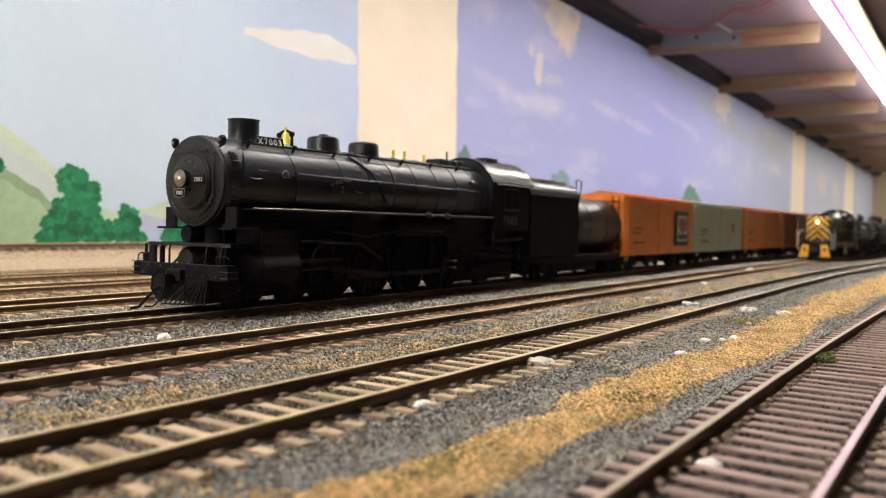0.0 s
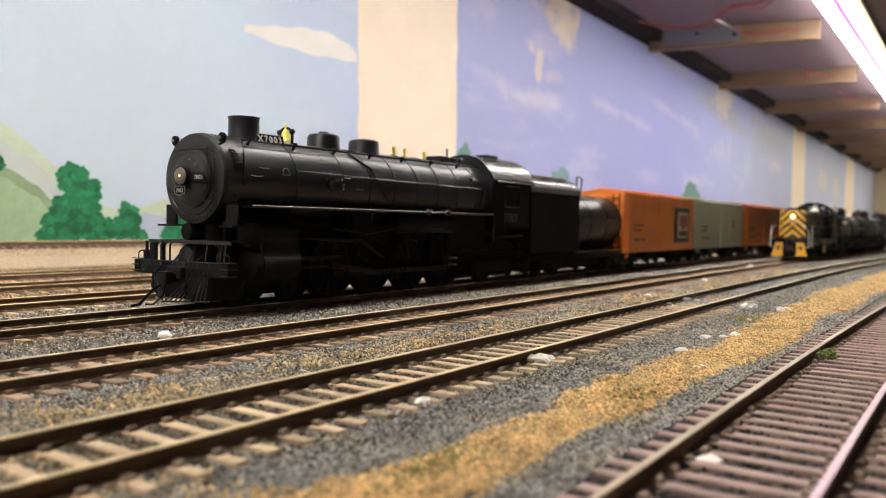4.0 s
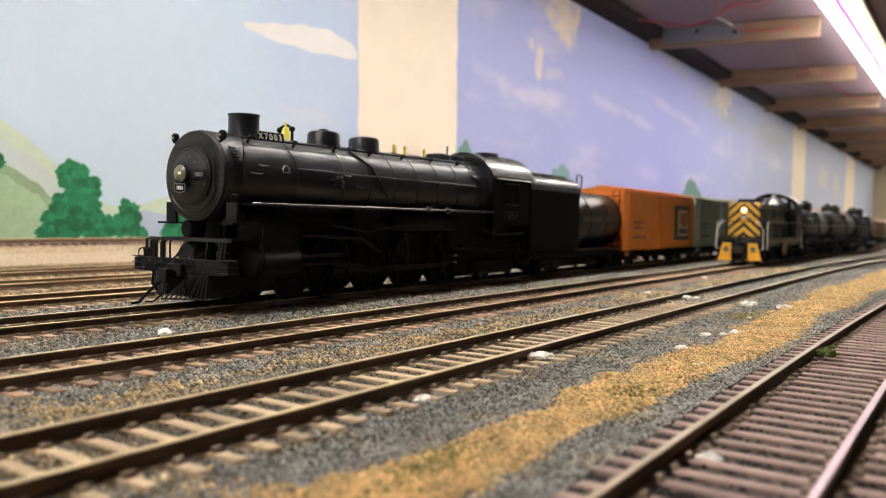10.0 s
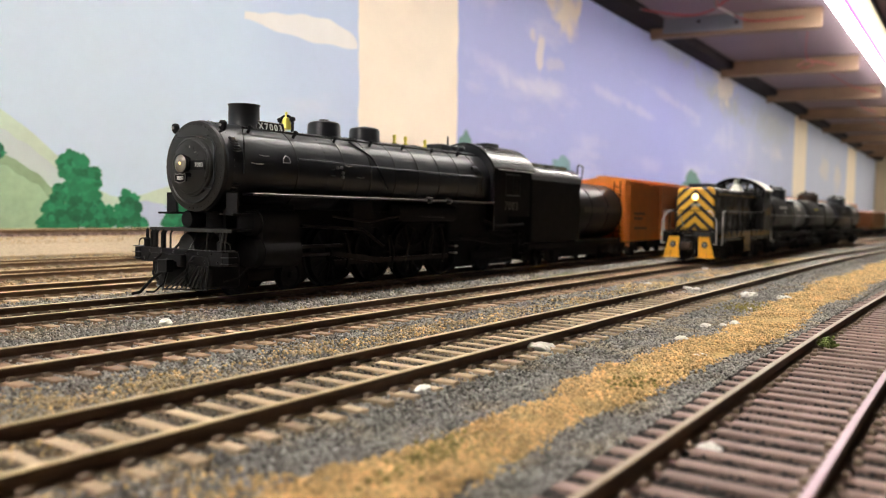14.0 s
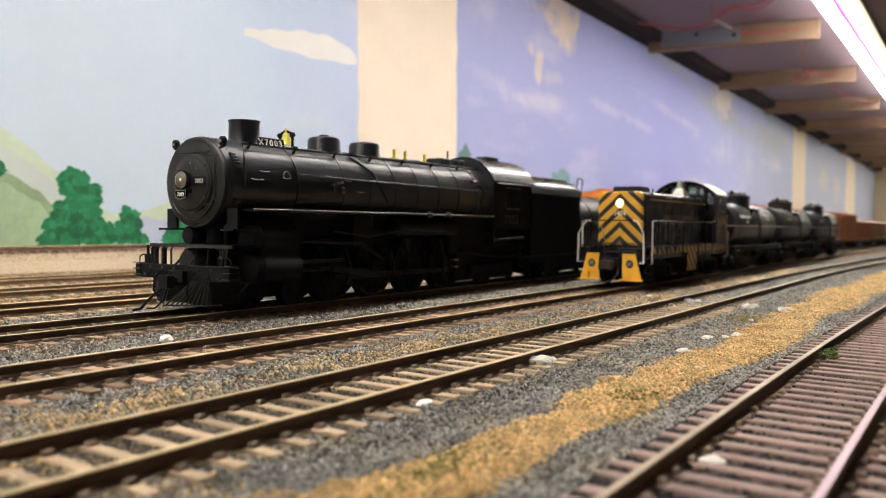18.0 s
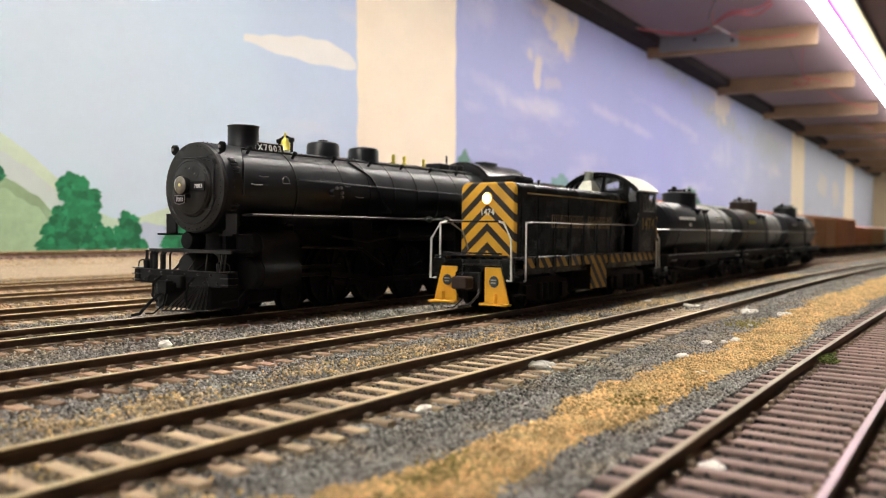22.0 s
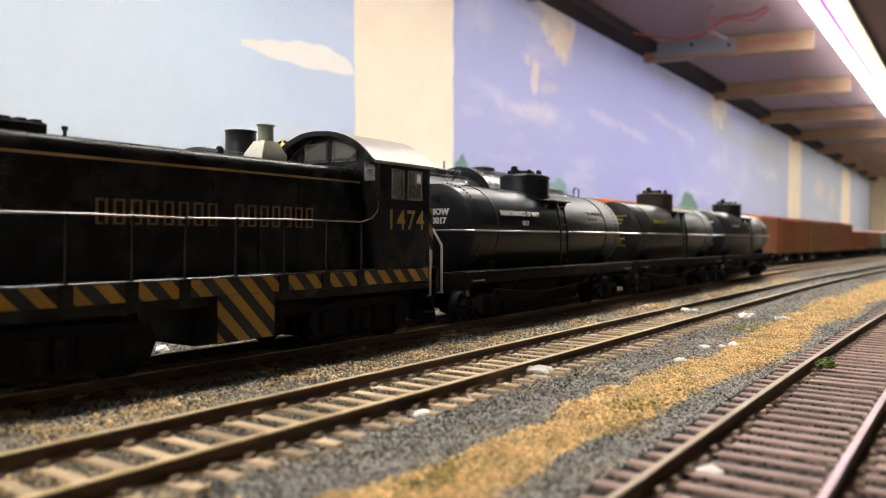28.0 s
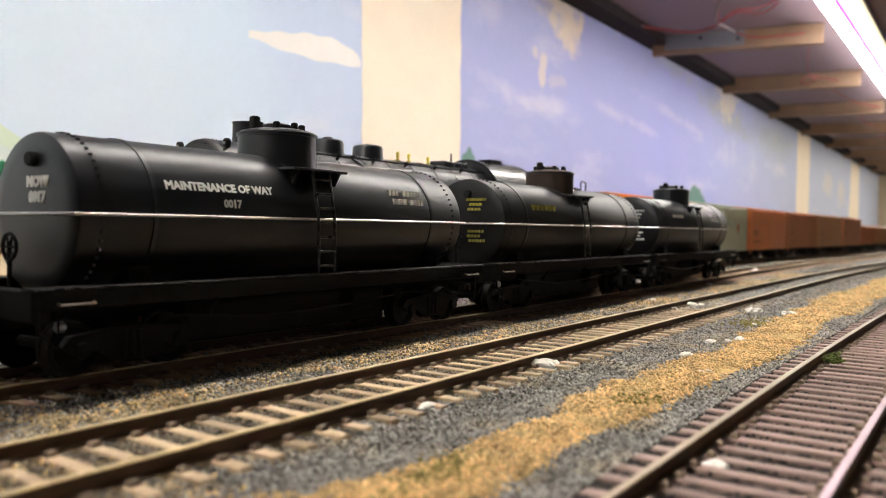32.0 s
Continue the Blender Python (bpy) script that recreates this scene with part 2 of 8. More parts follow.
# ---------------------------------------------------------------- mesh tools
class MB:
    """Collects faces of simple solids into one mesh."""

    def __init__(self):
        self.v, self.f = [], []

    def add(self, vs, fs):
        k = len(self.v)
        self.v += [tuple(p) for p in vs]
        self.f += [tuple(i + k for i in q) for q in fs]
        return self

    def box(self, x0, x1, y0, y1, z0, z1):
        vs = [(x, y, z) for x in (x0, x1) for y in (y0, y1) for z in (z0, z1)]
        return self.add(vs, [(0, 1, 3, 2), (4, 6, 7, 5), (0, 4, 5, 1), (2, 3, 7, 6), (0, 2, 6, 4), (1, 5, 7, 3)])

    def loft(self, rings, cap=True):
        n = len(rings[0])
        fs = []
        for r in range(len(rings) - 1):
            for i in range(n):
                j = (i + 1) % n
                fs.append((r * n + i, r * n + j, (r + 1) * n + j, (r + 1) * n + i))
        if cap:
            fs.append(tuple(reversed(range(n))))
            fs.append(tuple(range((len(rings) - 1) * n, len(rings) * n)))
        return self.add([p for r in rings for p in r], fs)

    def prof(self, outline, axis, lo, hi):
        """A closed outline (2D) pushed along an axis: x takes (y, z), y takes (x, z), z takes (x, y)."""
        def put(p, w):
            return (w, p[0], p[1]) if axis == "x" else (p[0], w, p[1]) if axis == "y" else (p[0], p[1], w)
        return self.loft([[put(p, lo) for p in outline], [put(p, hi) for p in outline]])

    def lathe(self, prof, axis="x", c=(0, 0, 0), n=24, cap=True):
        """prof: (distance along the axis, radius)."""
        rings = []
        for s, r in prof:
            ring = []
            for i in range(n):
                a = 2 * math.pi * i / n
                u, w = r * math.cos(a), r * math.sin(a)
                p = (s, u, w) if axis == "x" else (w, s, u) if axis == "y" else (u, w, s)
                ring.append((c[0] + p[0], c[1] + p[1], c[2] + p[2]))
            rings.append(ring)
        return self.loft(rings, cap)

    def rod(self, pts, r, n=6):
        """A round bar along points."""
        pts = [Vector(p) for p in pts]
        rings = []
        for i, p in enumerate(pts):
            d = (pts[min(i + 1, len(pts) - 1)] - pts[max(i - 1, 0)]).normalized()
            u = d.cross(Vector((0.13, 0.31, 0.94)) if abs(d.z) < 0.9 else Vector((1, 0, 0))).normalized()
            w = d.cross(u)
            rings.append([p + r * (math.cos(2 * math.pi * k / n) * u + math.sin(2 * math.pi * k / n) * w) for k in range(n)])
        return self.loft(rings)

    def mesh(self, name, material, smooth=35):
        me = bpy.data.meshes.new(name)
        me.from_pydata(self.v, [], self.f)
        bm = bmesh.new()
        bm.from_mesh(me)
        bmesh.ops.recalc_face_normals(bm, faces=bm.faces)
        bm.to_mesh(me)
        bm.free()
        if smooth:
            me.polygons.foreach_set("use_smooth", [True] * len(me.polygons))
            me.set_sharp_from_angle(angle=radians(smooth))
        me.materials.append(material)
        return me


def part(name, mb, material, parent, label="", bevel=0.0, smooth=35):
    ob = new(name, mb.mesh(name, material, smooth))
    ob.parent = parent
    if bevel:
        bv = ob.modifiers.new("edge", "BEVEL")
        bv.width, bv.segments, bv.limit_method = bevel, 2, "ANGLE"
    if label:
        tagged(ob, label)
    return ob


def root(name, label, category, group="", kind="", at=None):
    ob = new(name)
    ob.empty_display_size = 0.01
    tagged(ob, label, category, group, kind)
    if at is not None:
        ob.matrix_basis = at
    return ob


def letters(name, text, size, at, turn, material, parent, fat=0.0, depth=0.00006, align="CENTER", space=1.0):
    """Words in the built-in font, as a mesh. turn: Euler degrees."""
    cu = bpy.data.curves.new(name, "FONT")
    cu.body, cu.size, cu.extrude, cu.align_x, cu.align_y = text, size, depth, align, "CENTER"
    cu.offset, cu.resolution_u, cu.space_character = fat, 2, space
    tmp = new(name, cu)
    dg = bpy.context.evaluated_depsgraph_get()
    me = bpy.data.meshes.new_from_object(tmp.evaluated_get(dg))
    bpy.data.objects.remove(tmp)
    bpy.data.curves.remove(cu)
    me.transform(pose(*at, *turn))
    me.materials.clear()
    me.materials.append(material)
    ob = new(name, me)
    ob.parent = parent
    return ob


mm = 0.001


# ---------------------------------------------------------------- setting
WALL_Y = 0.47
X_LO, X_HI = -0.9, 4.6
CEIL = 0.347


def slab(name, label, category, x0, x1, y0, y1, z0, z1, material, bevel=0.0):
    ob = new(name, MB().box(x0, x1, y0, y1, z0, z1).mesh(name, material, 0))
    return tagged(ob, label, category, kind="structure")


def sky_paint():
    """Hand-painted sky: pale at the near end, lavender blue further along, soft cloud smears."""
    m = mat("backdrop_sky", (0.5, 0.55, 0.8), 0.75, vary=0.03, scale=9, fine=120, bump=0.0002)
    nt = m.node_tree
    col = [n for n in nt.nodes if n.type == "VECT_MATH"][0]
    tc = [n for n in nt.nodes if n.type == "TEX_COORD"][0]
    sx = nt.nodes.new("ShaderNodeSeparateXYZ")
    nt.links.new(tc.outputs["Object"], sx.inputs[0])
    wob = node(nt, "ShaderNodeTexNoise", Scale=5.0, Detail=3.0)
    nt.links.new(tc.outputs["Object"], wob.inputs["Vector"])
    ad = nt.nodes.new("ShaderNodeMath")
    ad.operation = "MULTIPLY_ADD"
    nt.links.new(wob.outputs[0], ad.inputs[0])
    ad.inputs[1].default_value = 0.25
    nt.links.new(sx.outputs["X"], ad.inputs[2])
    ramp = nt.nodes.new("ShaderNodeValToRGB")
    mr = nt.nodes.new("ShaderNodeMapRange")
    mr.inputs["From Min"].default_value, mr.inputs["From Max"].default_value = 0.0, 3.0
    nt.links.new(ad.outputs[0], mr.inputs["Value"])
    nt.links.new(mr.outputs[0], ramp.inputs[0])
    cr = ramp.color_ramp
    cr.elements[0].position, cr.elements[0].color = 0.06, (0.64, 0.72, 0.79, 1)
    cr.elements[1].position, cr.elements[1].color = 1.0, (0.50, 0.54, 0.68, 1)
    for p, c in ((0.18, (0.54, 0.65, 0.79, 1)), (0.28, (0.38, 0.41, 0.68, 1)), (0.5, (0.36, 0.38, 0.72, 1)), (0.75, (0.46, 0.50, 0.70, 1))):
        e = cr.elements.new(p)
        e.color = c
    mp = nt.nodes.new("ShaderNodeMapping")
    mp.inputs["Scale"].default_value = (2.6, 1, 9.0)
    mp.inputs["Rotation"].default_value = (0, radians(-8), 0)
    nt.links.new(tc.outputs["Object"], mp.inputs[0])
    cl = node(nt, "ShaderNodeTexNoise", Scale=1.7, Detail=5.0, Roughness=0.55)
    nt.links.new(mp.outputs[0], cl.inputs["Vector"])
    cm = nt.nodes.new("ShaderNodeMapRange")
    cm.inputs["From Min"].default_value, cm.inputs["From Max"].default_value = 0.58, 0.75
    cm.inputs["To Max"].default_value = 0.5
    nt.links.new(cl.outputs[0], cm.inputs["Value"])
    mx = nt.nodes.new("ShaderNodeMix")
    mx.data_type = "RGBA"
    nt.links.new(cm.outputs[0], mx.inputs["Factor"])
    nt.links.new(ramp.outputs[0], mx.inputs["A"])
    mx.inputs["B"].default_value = (0.74, 0.70, 0.74, 1)
    last = mx.outputs["Result"]
    warp = node(nt, "ShaderNodeTexNoise", Scale=34.0, Detail=6.0)
    nt.links.new(tc.outputs["Object"], warp.inputs["Vector"])
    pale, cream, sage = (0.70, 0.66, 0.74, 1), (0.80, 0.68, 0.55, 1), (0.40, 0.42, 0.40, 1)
    # sage: greenish grey paint; the third smear is the ledger's shade put in colour
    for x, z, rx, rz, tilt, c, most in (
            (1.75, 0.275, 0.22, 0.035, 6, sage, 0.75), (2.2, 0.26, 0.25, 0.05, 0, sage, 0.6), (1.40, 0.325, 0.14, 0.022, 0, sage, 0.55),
            (0.80, 0.190, 0.07, 0.011, 8, pale, 0.55), (0.89, 0.186, 0.11, 0.010, -4, pale, 0.6), (1.12, 0.203, 0.06, 0.010, 4, pale, 0.6), (1.24, 0.196, 0.09, 0.008, 5, pale, 0.5),
            (1.36, 0.236, 0.08, 0.010, 6, pale, 0.5), (1.50, 0.224, 0.10, 0.010, 5, pale, 0.45), (1.05, 0.130, 0.06, 0.012, 0, pale, 0.35), (1.30, 0.112, 0.07, 0.014, 0, pale, 0.35), (0.755, 0.275, 0.035, 0.03, 20, pale, 0.45),
            (0.955, 0.325, 0.066, 0.062, 0, cream, 0.85), (0.975, 0.285, 0.04, 0.03, 0, cream, 0.6), (0.893, 0.228, 0.012, 0.028, 0, cream, 0.7), (0.873, 0.246, 0.012, 0.012, 0, cream, 0.5), (0.93, 0.220, 0.03, 0.012, 0, cream, 0.3),
            (1.745, 0.318, 0.09, 0.062, 0, cream, 0.75), (1.74, 0.19, 0.05, 0.03, 0, pale, 0.5), (1.80, 0.20, 0.03, 0.04, 0, pale, 0.4), (1.98, 0.18, 0.05, 0.05, 0, pale, 0.45), (2.25, 0.20, 0.08, 0.03, 0, pale, 0.4), (3.05, 0.20, 0.12, 0.05, 0, cream, 0.45), (3.35, 0.18, 0.10, 0.06, 0, cream, 0.5)):
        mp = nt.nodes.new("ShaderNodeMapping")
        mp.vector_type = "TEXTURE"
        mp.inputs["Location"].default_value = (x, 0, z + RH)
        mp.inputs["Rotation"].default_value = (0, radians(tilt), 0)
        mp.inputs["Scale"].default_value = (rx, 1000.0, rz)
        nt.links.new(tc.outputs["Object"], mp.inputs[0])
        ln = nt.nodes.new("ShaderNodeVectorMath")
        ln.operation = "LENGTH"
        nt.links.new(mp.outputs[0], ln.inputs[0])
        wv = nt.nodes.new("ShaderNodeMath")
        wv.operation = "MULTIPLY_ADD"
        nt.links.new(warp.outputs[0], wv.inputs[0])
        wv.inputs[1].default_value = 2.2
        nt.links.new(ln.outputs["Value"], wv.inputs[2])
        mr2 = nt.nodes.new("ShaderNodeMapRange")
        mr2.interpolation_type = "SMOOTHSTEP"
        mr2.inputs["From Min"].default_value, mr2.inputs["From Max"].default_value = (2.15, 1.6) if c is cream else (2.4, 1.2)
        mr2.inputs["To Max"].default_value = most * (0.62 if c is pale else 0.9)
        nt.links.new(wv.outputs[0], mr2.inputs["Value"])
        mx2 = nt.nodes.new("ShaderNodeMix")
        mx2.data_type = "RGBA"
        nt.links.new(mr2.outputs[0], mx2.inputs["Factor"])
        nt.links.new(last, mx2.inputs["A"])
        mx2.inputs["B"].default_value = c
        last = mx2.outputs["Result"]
    nt.links.new(last, col.inputs[0])
    return m


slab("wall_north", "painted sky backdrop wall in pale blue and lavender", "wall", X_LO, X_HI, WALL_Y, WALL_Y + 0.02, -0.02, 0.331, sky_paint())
slab("wall_east", "cream painted wall closing the far end", "wall", X_HI, X_HI + 0.02, -1.1, WALL_Y + 0.02, -1.0, 1.4, mat("cream_wall", (0.55, 0.45, 0.32), 0.8, vary=0.1, scale=8))
slab("wall_west", "plain room wall", "wall", X_LO - 0.02, X_LO, -1.1, WALL_Y + 0.02, -1.0, 1.4, ROOMBOUNCE)
# out of view; stands close as a reflector for the aisle side
slab("wall_south", "unseen white wall behind the aisle that bounces light on the trains", "wall", X_LO, X_HI, -1.12, -1.1, -1.0, 1.4, ROOMBOUNCE)
slab("wall_upper", "plain room wall over the upper deck", "wall", X_LO, X_HI, WALL_Y, WALL_Y + 0.02, 0.376, 1.4, ROOMBOUNCE)
slab("floor", "grey room floor below the layout", "floor", X_LO, X_HI, -1.1, WALL_Y, -1.02, -1.0, mat("floor_grey", (0.2, 0.19, 0.18), 0.7, vary=0.15, scale=6))
slab("ceiling", "room ceiling", "ceiling", X_LO, X_HI, -1.1, WALL_Y, 1.4, 1.42, ROOMBOUNCE)
slab("upper_deck", "pale pinkish underside of the upper deck", "deck", X_LO, X_HI, 0.10, WALL_Y, CEIL, CEIL + 0.012, DECK)
slab("ledger", "black ledger strip over the backdrop", "ledger", X_LO, X_HI, WALL_Y - 0.033, WALL_Y + 0.02, 0.3315, CEIL, DARKWOOD)
slab("fascia", "grey fascia board of the upper deck", "fascia", X_LO, X_HI, 0.085, 0.0995, 0.333, 0.43, mat("fascia_grey", (0.12, 0.13, 0.13), 0.7, vary=0.15, scale=20))

# ground: one sheet of scenery on the bench, with the bank of the rear line
gm = MB()
prof = [(-0.16, -0.03), (-0.16, 0.0002), (0.040, 0.0003), (0.058, 0.0010), (0.382, 0.0010), (0.4005, 0.0058), (0.428, 0.0116), (0.4695, 0.0118), (0.4695, -0.03)]
gm.prof(prof, "x", X_LO, X_HI)
tagged(new("ground", gm.mesh("ground", BALLAST, 0)), "dark grey ballast ground of the model yard", "ground", kind="structure")
bm_ = MB().prof([(0.3930, 0.0034), (0.3930, 0.0046), (0.3996, 0.0064), (0.428, 0.0121), (0.4694, 0.0123), (0.4694, 0.0119), (0.428, 0.0117), (0.4007, 0.0061)], "x", X_LO + 0.01, X_HI - 0.01)
tagged(new("pale_ballast_bank", bm_.mesh("pale_ballast_bank", WHITEBALLAST, 0)), "bank of pale cream ballast along the backdrop", "ballast", kind="structure")


def joist(x):
    """A joist set slightly askew; x is its middle at the aisle end."""
    far = (WALL_Y - 0.2125) / math.cos(radians(11))
    r = root("joist", "bare pine joist under the upper deck", "joist", "joists under the upper deck", at=pose(x - 0.011, 0.2125, 0, 0, 0, 11))
    part("beam", MB().prof([(0, 0.3163), (far - 0.0105, 0.3163), (far - 0.0105, 0.331), (far - 0.034, 0.331), (far - 0.034, CEIL - 0.0005), (0, CEIL - 0.0005)], "x", -0.0095, 0.0095), PINE, r, bevel=0.0008)
    if abs(x - 1.317) > 0.01:
        return r
    part("plate", MB().box(-0.0115, -0.0096, 0.112, 0.232, 0.3215, CEIL - 0.002), mat("plate_grey", (0.13, 0.135, 0.165), 0.5, vary=0.1, scale=60), r, "grey metal splice plate")
    for y, z in ((0.177, 0.337), (0.121, 0.3315)):
        part("bolt", MB().lathe([(-0.0135, 0.003), (-0.0116, 0.003)], "x", (0, y, z), 8), DARKWOOD, r, "dark bolt head")
    return r


for i in range(-4, 8):
    joist(1.317 + 0.412 * i)

# light fixture along the deck's front edge
fx = root("led_strip_light", "long white led strip light with a violet line", "strip light", at=pose(0, 0, 0))
S0, S1 = X_LO + 0.06, 2.10
part("channel", MB().box(S0 - 0.01, S1 + 0.01, 0.144, 0.1945, 0.336, 0.3415), mat("channel_white", (0.7, 0.7, 0.72), 0.5), fx)
part("diffuser", MB().box(S0, S1, 0.1735, 0.1925, 0.3305, 0.3359), TUBEWHITE, fx, "glowing white diffuser", smooth=0)
part("diffuser", MB().box(S0, S1, 0.1455, 0.1668, 0.3305, 0.3359), TUBEWARM, fx, "glowing warm white diffuser", smooth=0)
part("violet_line", MB().box(S0, S1, 0.1671, 0.1732, 0.3299, 0.3359), TUBEVIOLET, fx, "thin violet glowing line", smooth=0)
for x in (0.2, 0.9, 1.9):
    part("hanger", MB().box(x, x + 0.01, 0.16, 0.19, 0.3415, CEIL), STEEL, fx)
# added fill strip, out of view, to brighten the far wall and cars
fx = root("led_strip_light", "added led strip, out of view, that fills the far end with light", "strip light", at=pose(0, 0, 0))
part("channel", MB().box(2.14, X_HI - 0.1, 0.164, 0.1945, 0.336, 0.3415), bpy.data.materials["channel_white"], fx)
part("diffuser", MB().box(2.15, X_HI - 0.11, 0.1735, 0.1925, 0.3305, 0.3359), TUBEFARFILL, fx, "glowing white diffuser", smooth=0)
for x in (2.4, 4.0):
    part("hanger", MB().box(x, x + 0.01, 0.17, 0.19, 0.3415, CEIL), STEEL, fx)


# ---------------------------------------------------------------- tracks
def bend(x, start, k, stop):
    """Sideways shift of a line that curves gently towards the aisle."""
    if x <= start:
        return 0.0
    if x < stop:
        return -k * (x - start) ** 2
    return -k * (stop - start) ** 2 - 2 * k * (stop - start) * (x - stop)


LINES = {  # centre line, bend start, bend rate, bend stop
    "a": (0.02155, 0.12, 0.07, 0.52), "b": (0.08645, 0.40, 0.08, 0.75), "c": (0.1375, 0.70, 0.10, 0.95), "d": (0.19375, 0.62, 0.06, 1.0),
    "e": (0.247, 0.7, 0.05, 1.0), "f": (0.306, 0.75, 0.05, 1.0), "g": (0.363, 0.8, 0.05, 1.0), "h": (0.447, 3.0, 0.0, 3.5)}


def line_y(key, x):
    y, s, k, e = LINES[key]
    return y + bend(x, s, k, e)


def line_turn(key, x):
    return math.atan2(line_y(key, x + 0.01) - line_y(key, x - 0.01), 0.02)


def rail(key, side, x0, x1, z, material, name, parent):
    xs = [x0]
    while xs[-1] < x1:
        xs.append(min(xs[-1] + 0.5, 0.12) if xs[-1] < 0.119 else xs[-1] + 0.025)
    sec = [(-0.95, 0), (0.95, 0), (0.95, 0.25), (0.3, 0.5), (0.3, 1.4), (0.5, 1.65), (0.5, 2.1), (-0.5, 2.1), (-0.5, 1.65), (-0.3, 1.4), (-0.3, 0.5), (-0.95, 0.25)]
    rings = []
    for x in xs:
        y = line_y(key, x) + side * 0.00875
        rings.append([(x, y + p * mm, z + q * mm) for p, q in sec])
    web = MB().loft(rings)
    ob = part("rail", web, material, parent)
    head = MB().loft([[(x, line_y(key, x) + side * 0.00875 + p * mm, z + q * mm) for p, q in ((-0.55, 2.05), (0.55, 2.05), (0.46, 2.2), (-0.46, 2.2))] for x in xs])
    part("rail_head", head, (RAILPINKGLINT if side < 0 else RAILBRIGHT) if key == "a" else RAILGOLD if key in "efgh" else RAILHEAD, ob, "worn bright rail head")


def tie_mesh(material, length, width, proud, name):
    m = MB()
    w, l = width / 2, length / 2
    m.loft([[(-w, -l, -1.4 * mm), (w, -l, -1.4 * mm), (w, l, -1.4 * mm), (-w, l, -1.4 * mm)],
            [(-w, -l, -0.15 * mm), (w, -l, -0.15 * mm), (w, l, -0.15 * mm), (-w, l, -0.15 * mm)],
            [(-w + 0.15 * mm, -l + 0.15 * mm, 0), (w - 0.15 * mm, -l + 0.15 * mm, 0), (w - 0.15 * mm, l - 0.15 * mm, 0), (-w + 0.15 * mm, l - 0.15 * mm, 0)]])
    for s in (-1, 1):
        for d in (-1.6, 1.6):
            y = s * 8.75 * mm + d * mm
            m.loft([[(-0.75 * mm, y - 0.62 * mm, -0.1 * mm), (0.75 * mm, y - 0.62 * mm, -0.1 * mm), (0.75 * mm, y + 0.62 * mm, -0.1 * mm), (-0.75 * mm, y + 0.62 * mm, -0.1 * mm)],
                    [(-0.66 * mm, y - 0.5 * mm, 0.5 * mm), (0.66 * mm, y - 0.5 * mm, 0.5 * mm), (0.66 * mm, y + 0.5 * mm, 0.5 * mm), (-0.66 * mm, y + 0.5 * mm, 0.5 * mm)],
                    [(-0.4 * mm, y - 0.3 * mm, 0.7 * mm), (0.4 * mm, y - 0.3 * mm, 0.7 * mm), (0.4 * mm, y + 0.3 * mm, 0.7 * mm), (-0.4 * mm, y + 0.3 * mm, 0.7 * mm)]])
    me = m.mesh(name, material, 0)
    me.materials.append(CHAIR)
    for f in me.polygons:
        if f.index >= 10:
            f.material_index = 1
    return me


def track(key, name, label, x0, x1, pitch, material, length=0.0295, width=0.0024, z=0.0, count=300, proud=0.0):
    r = root(name, label, "track", "tracks of the yard", at=pose(0, 0, z))
    for s in (-1, 1):
        rail(key, s, x0, x1, 0.0021, RAILRUST if key in "aefgh" else RAILSIDE, "rail", r)
    me = tie_mesh(material, length, width, proud, "tie")
    rnd = random.Random(ord(key))
    x, n = x0 + 0.003, 0
    while x < x1 and n < count:
        t = new("tie", me)
        t.parent = r
        t.matrix_basis = pose(x + rnd.uniform(-0.25, 0.25) * mm, line_y(key, x) + rnd.uniform(-0.4, 0.4) * mm, 0.0021 + rnd.uniform(-0.12, 0.05) * mm, 0, 0, math.degrees(line_turn(key, x)) + rnd.uniform(-1.5, 1.5))
        x += pitch
        n += 1
    return r


track("a", "track", "model railway track with purplish brown ties", -0.25, 1.3, 0.00545, TIEBROWN, width=0.0022, count=285)
track("b", "track", "model railway track with weathered tan ties", -0.12, 1.6, 0.0058, TIE, width=0.0020, count=80)
track("c", "track", "model railway track with brown ties in ballast, darkened for shade", -0.20, 2.0, 0.0058, TIEDARK, count=295)
track("d", "track", "model railway track under the steam engine", -0.1, 2.4, 0.0058, TIEDARK, count=280)
track("e", "track", "empty yard track with rusty rails", -0.1, 2.6, 0.0058, TIE, count=120)
track("f", "track", "empty yard track with rusty rails", 0.0, 2.6, 0.0058, TIE, count=100)
track("g", "track", "empty yard track with rusty rails", 0.0, 2.6, 0.0058, TIE, count=100)
track("h", "track", "raised rear track on pale ballast along the backdrop", 0.0, 4.2, 0.0062, TIEBROWN, z=0.0118, count=110)


# dark strip added under track a so the tie gaps look shaded
bed = MB().loft([[(x, line_y("a", x) - 0.0150, 0.0002), (x, line_y("a", x) - 0.0140, 0.0013), (x, line_y("a", x) + 0.0140, 0.0013), (x, line_y("a", x) + 0.0150, 0.0002)] for x in [-0.25, 0.12] + [0.15 + 0.03 * i for i in range(38)]])
tagged(new("roadbed", bed.mesh("roadbed", mat("roadbed_dark", (0.05, 0.04, 0.036), 0.9, vary=0.5, scale=800, bump=0.0004), 0)), "added dark brown bed for the shade between the purplish ties", "roadbed", kind="structure")


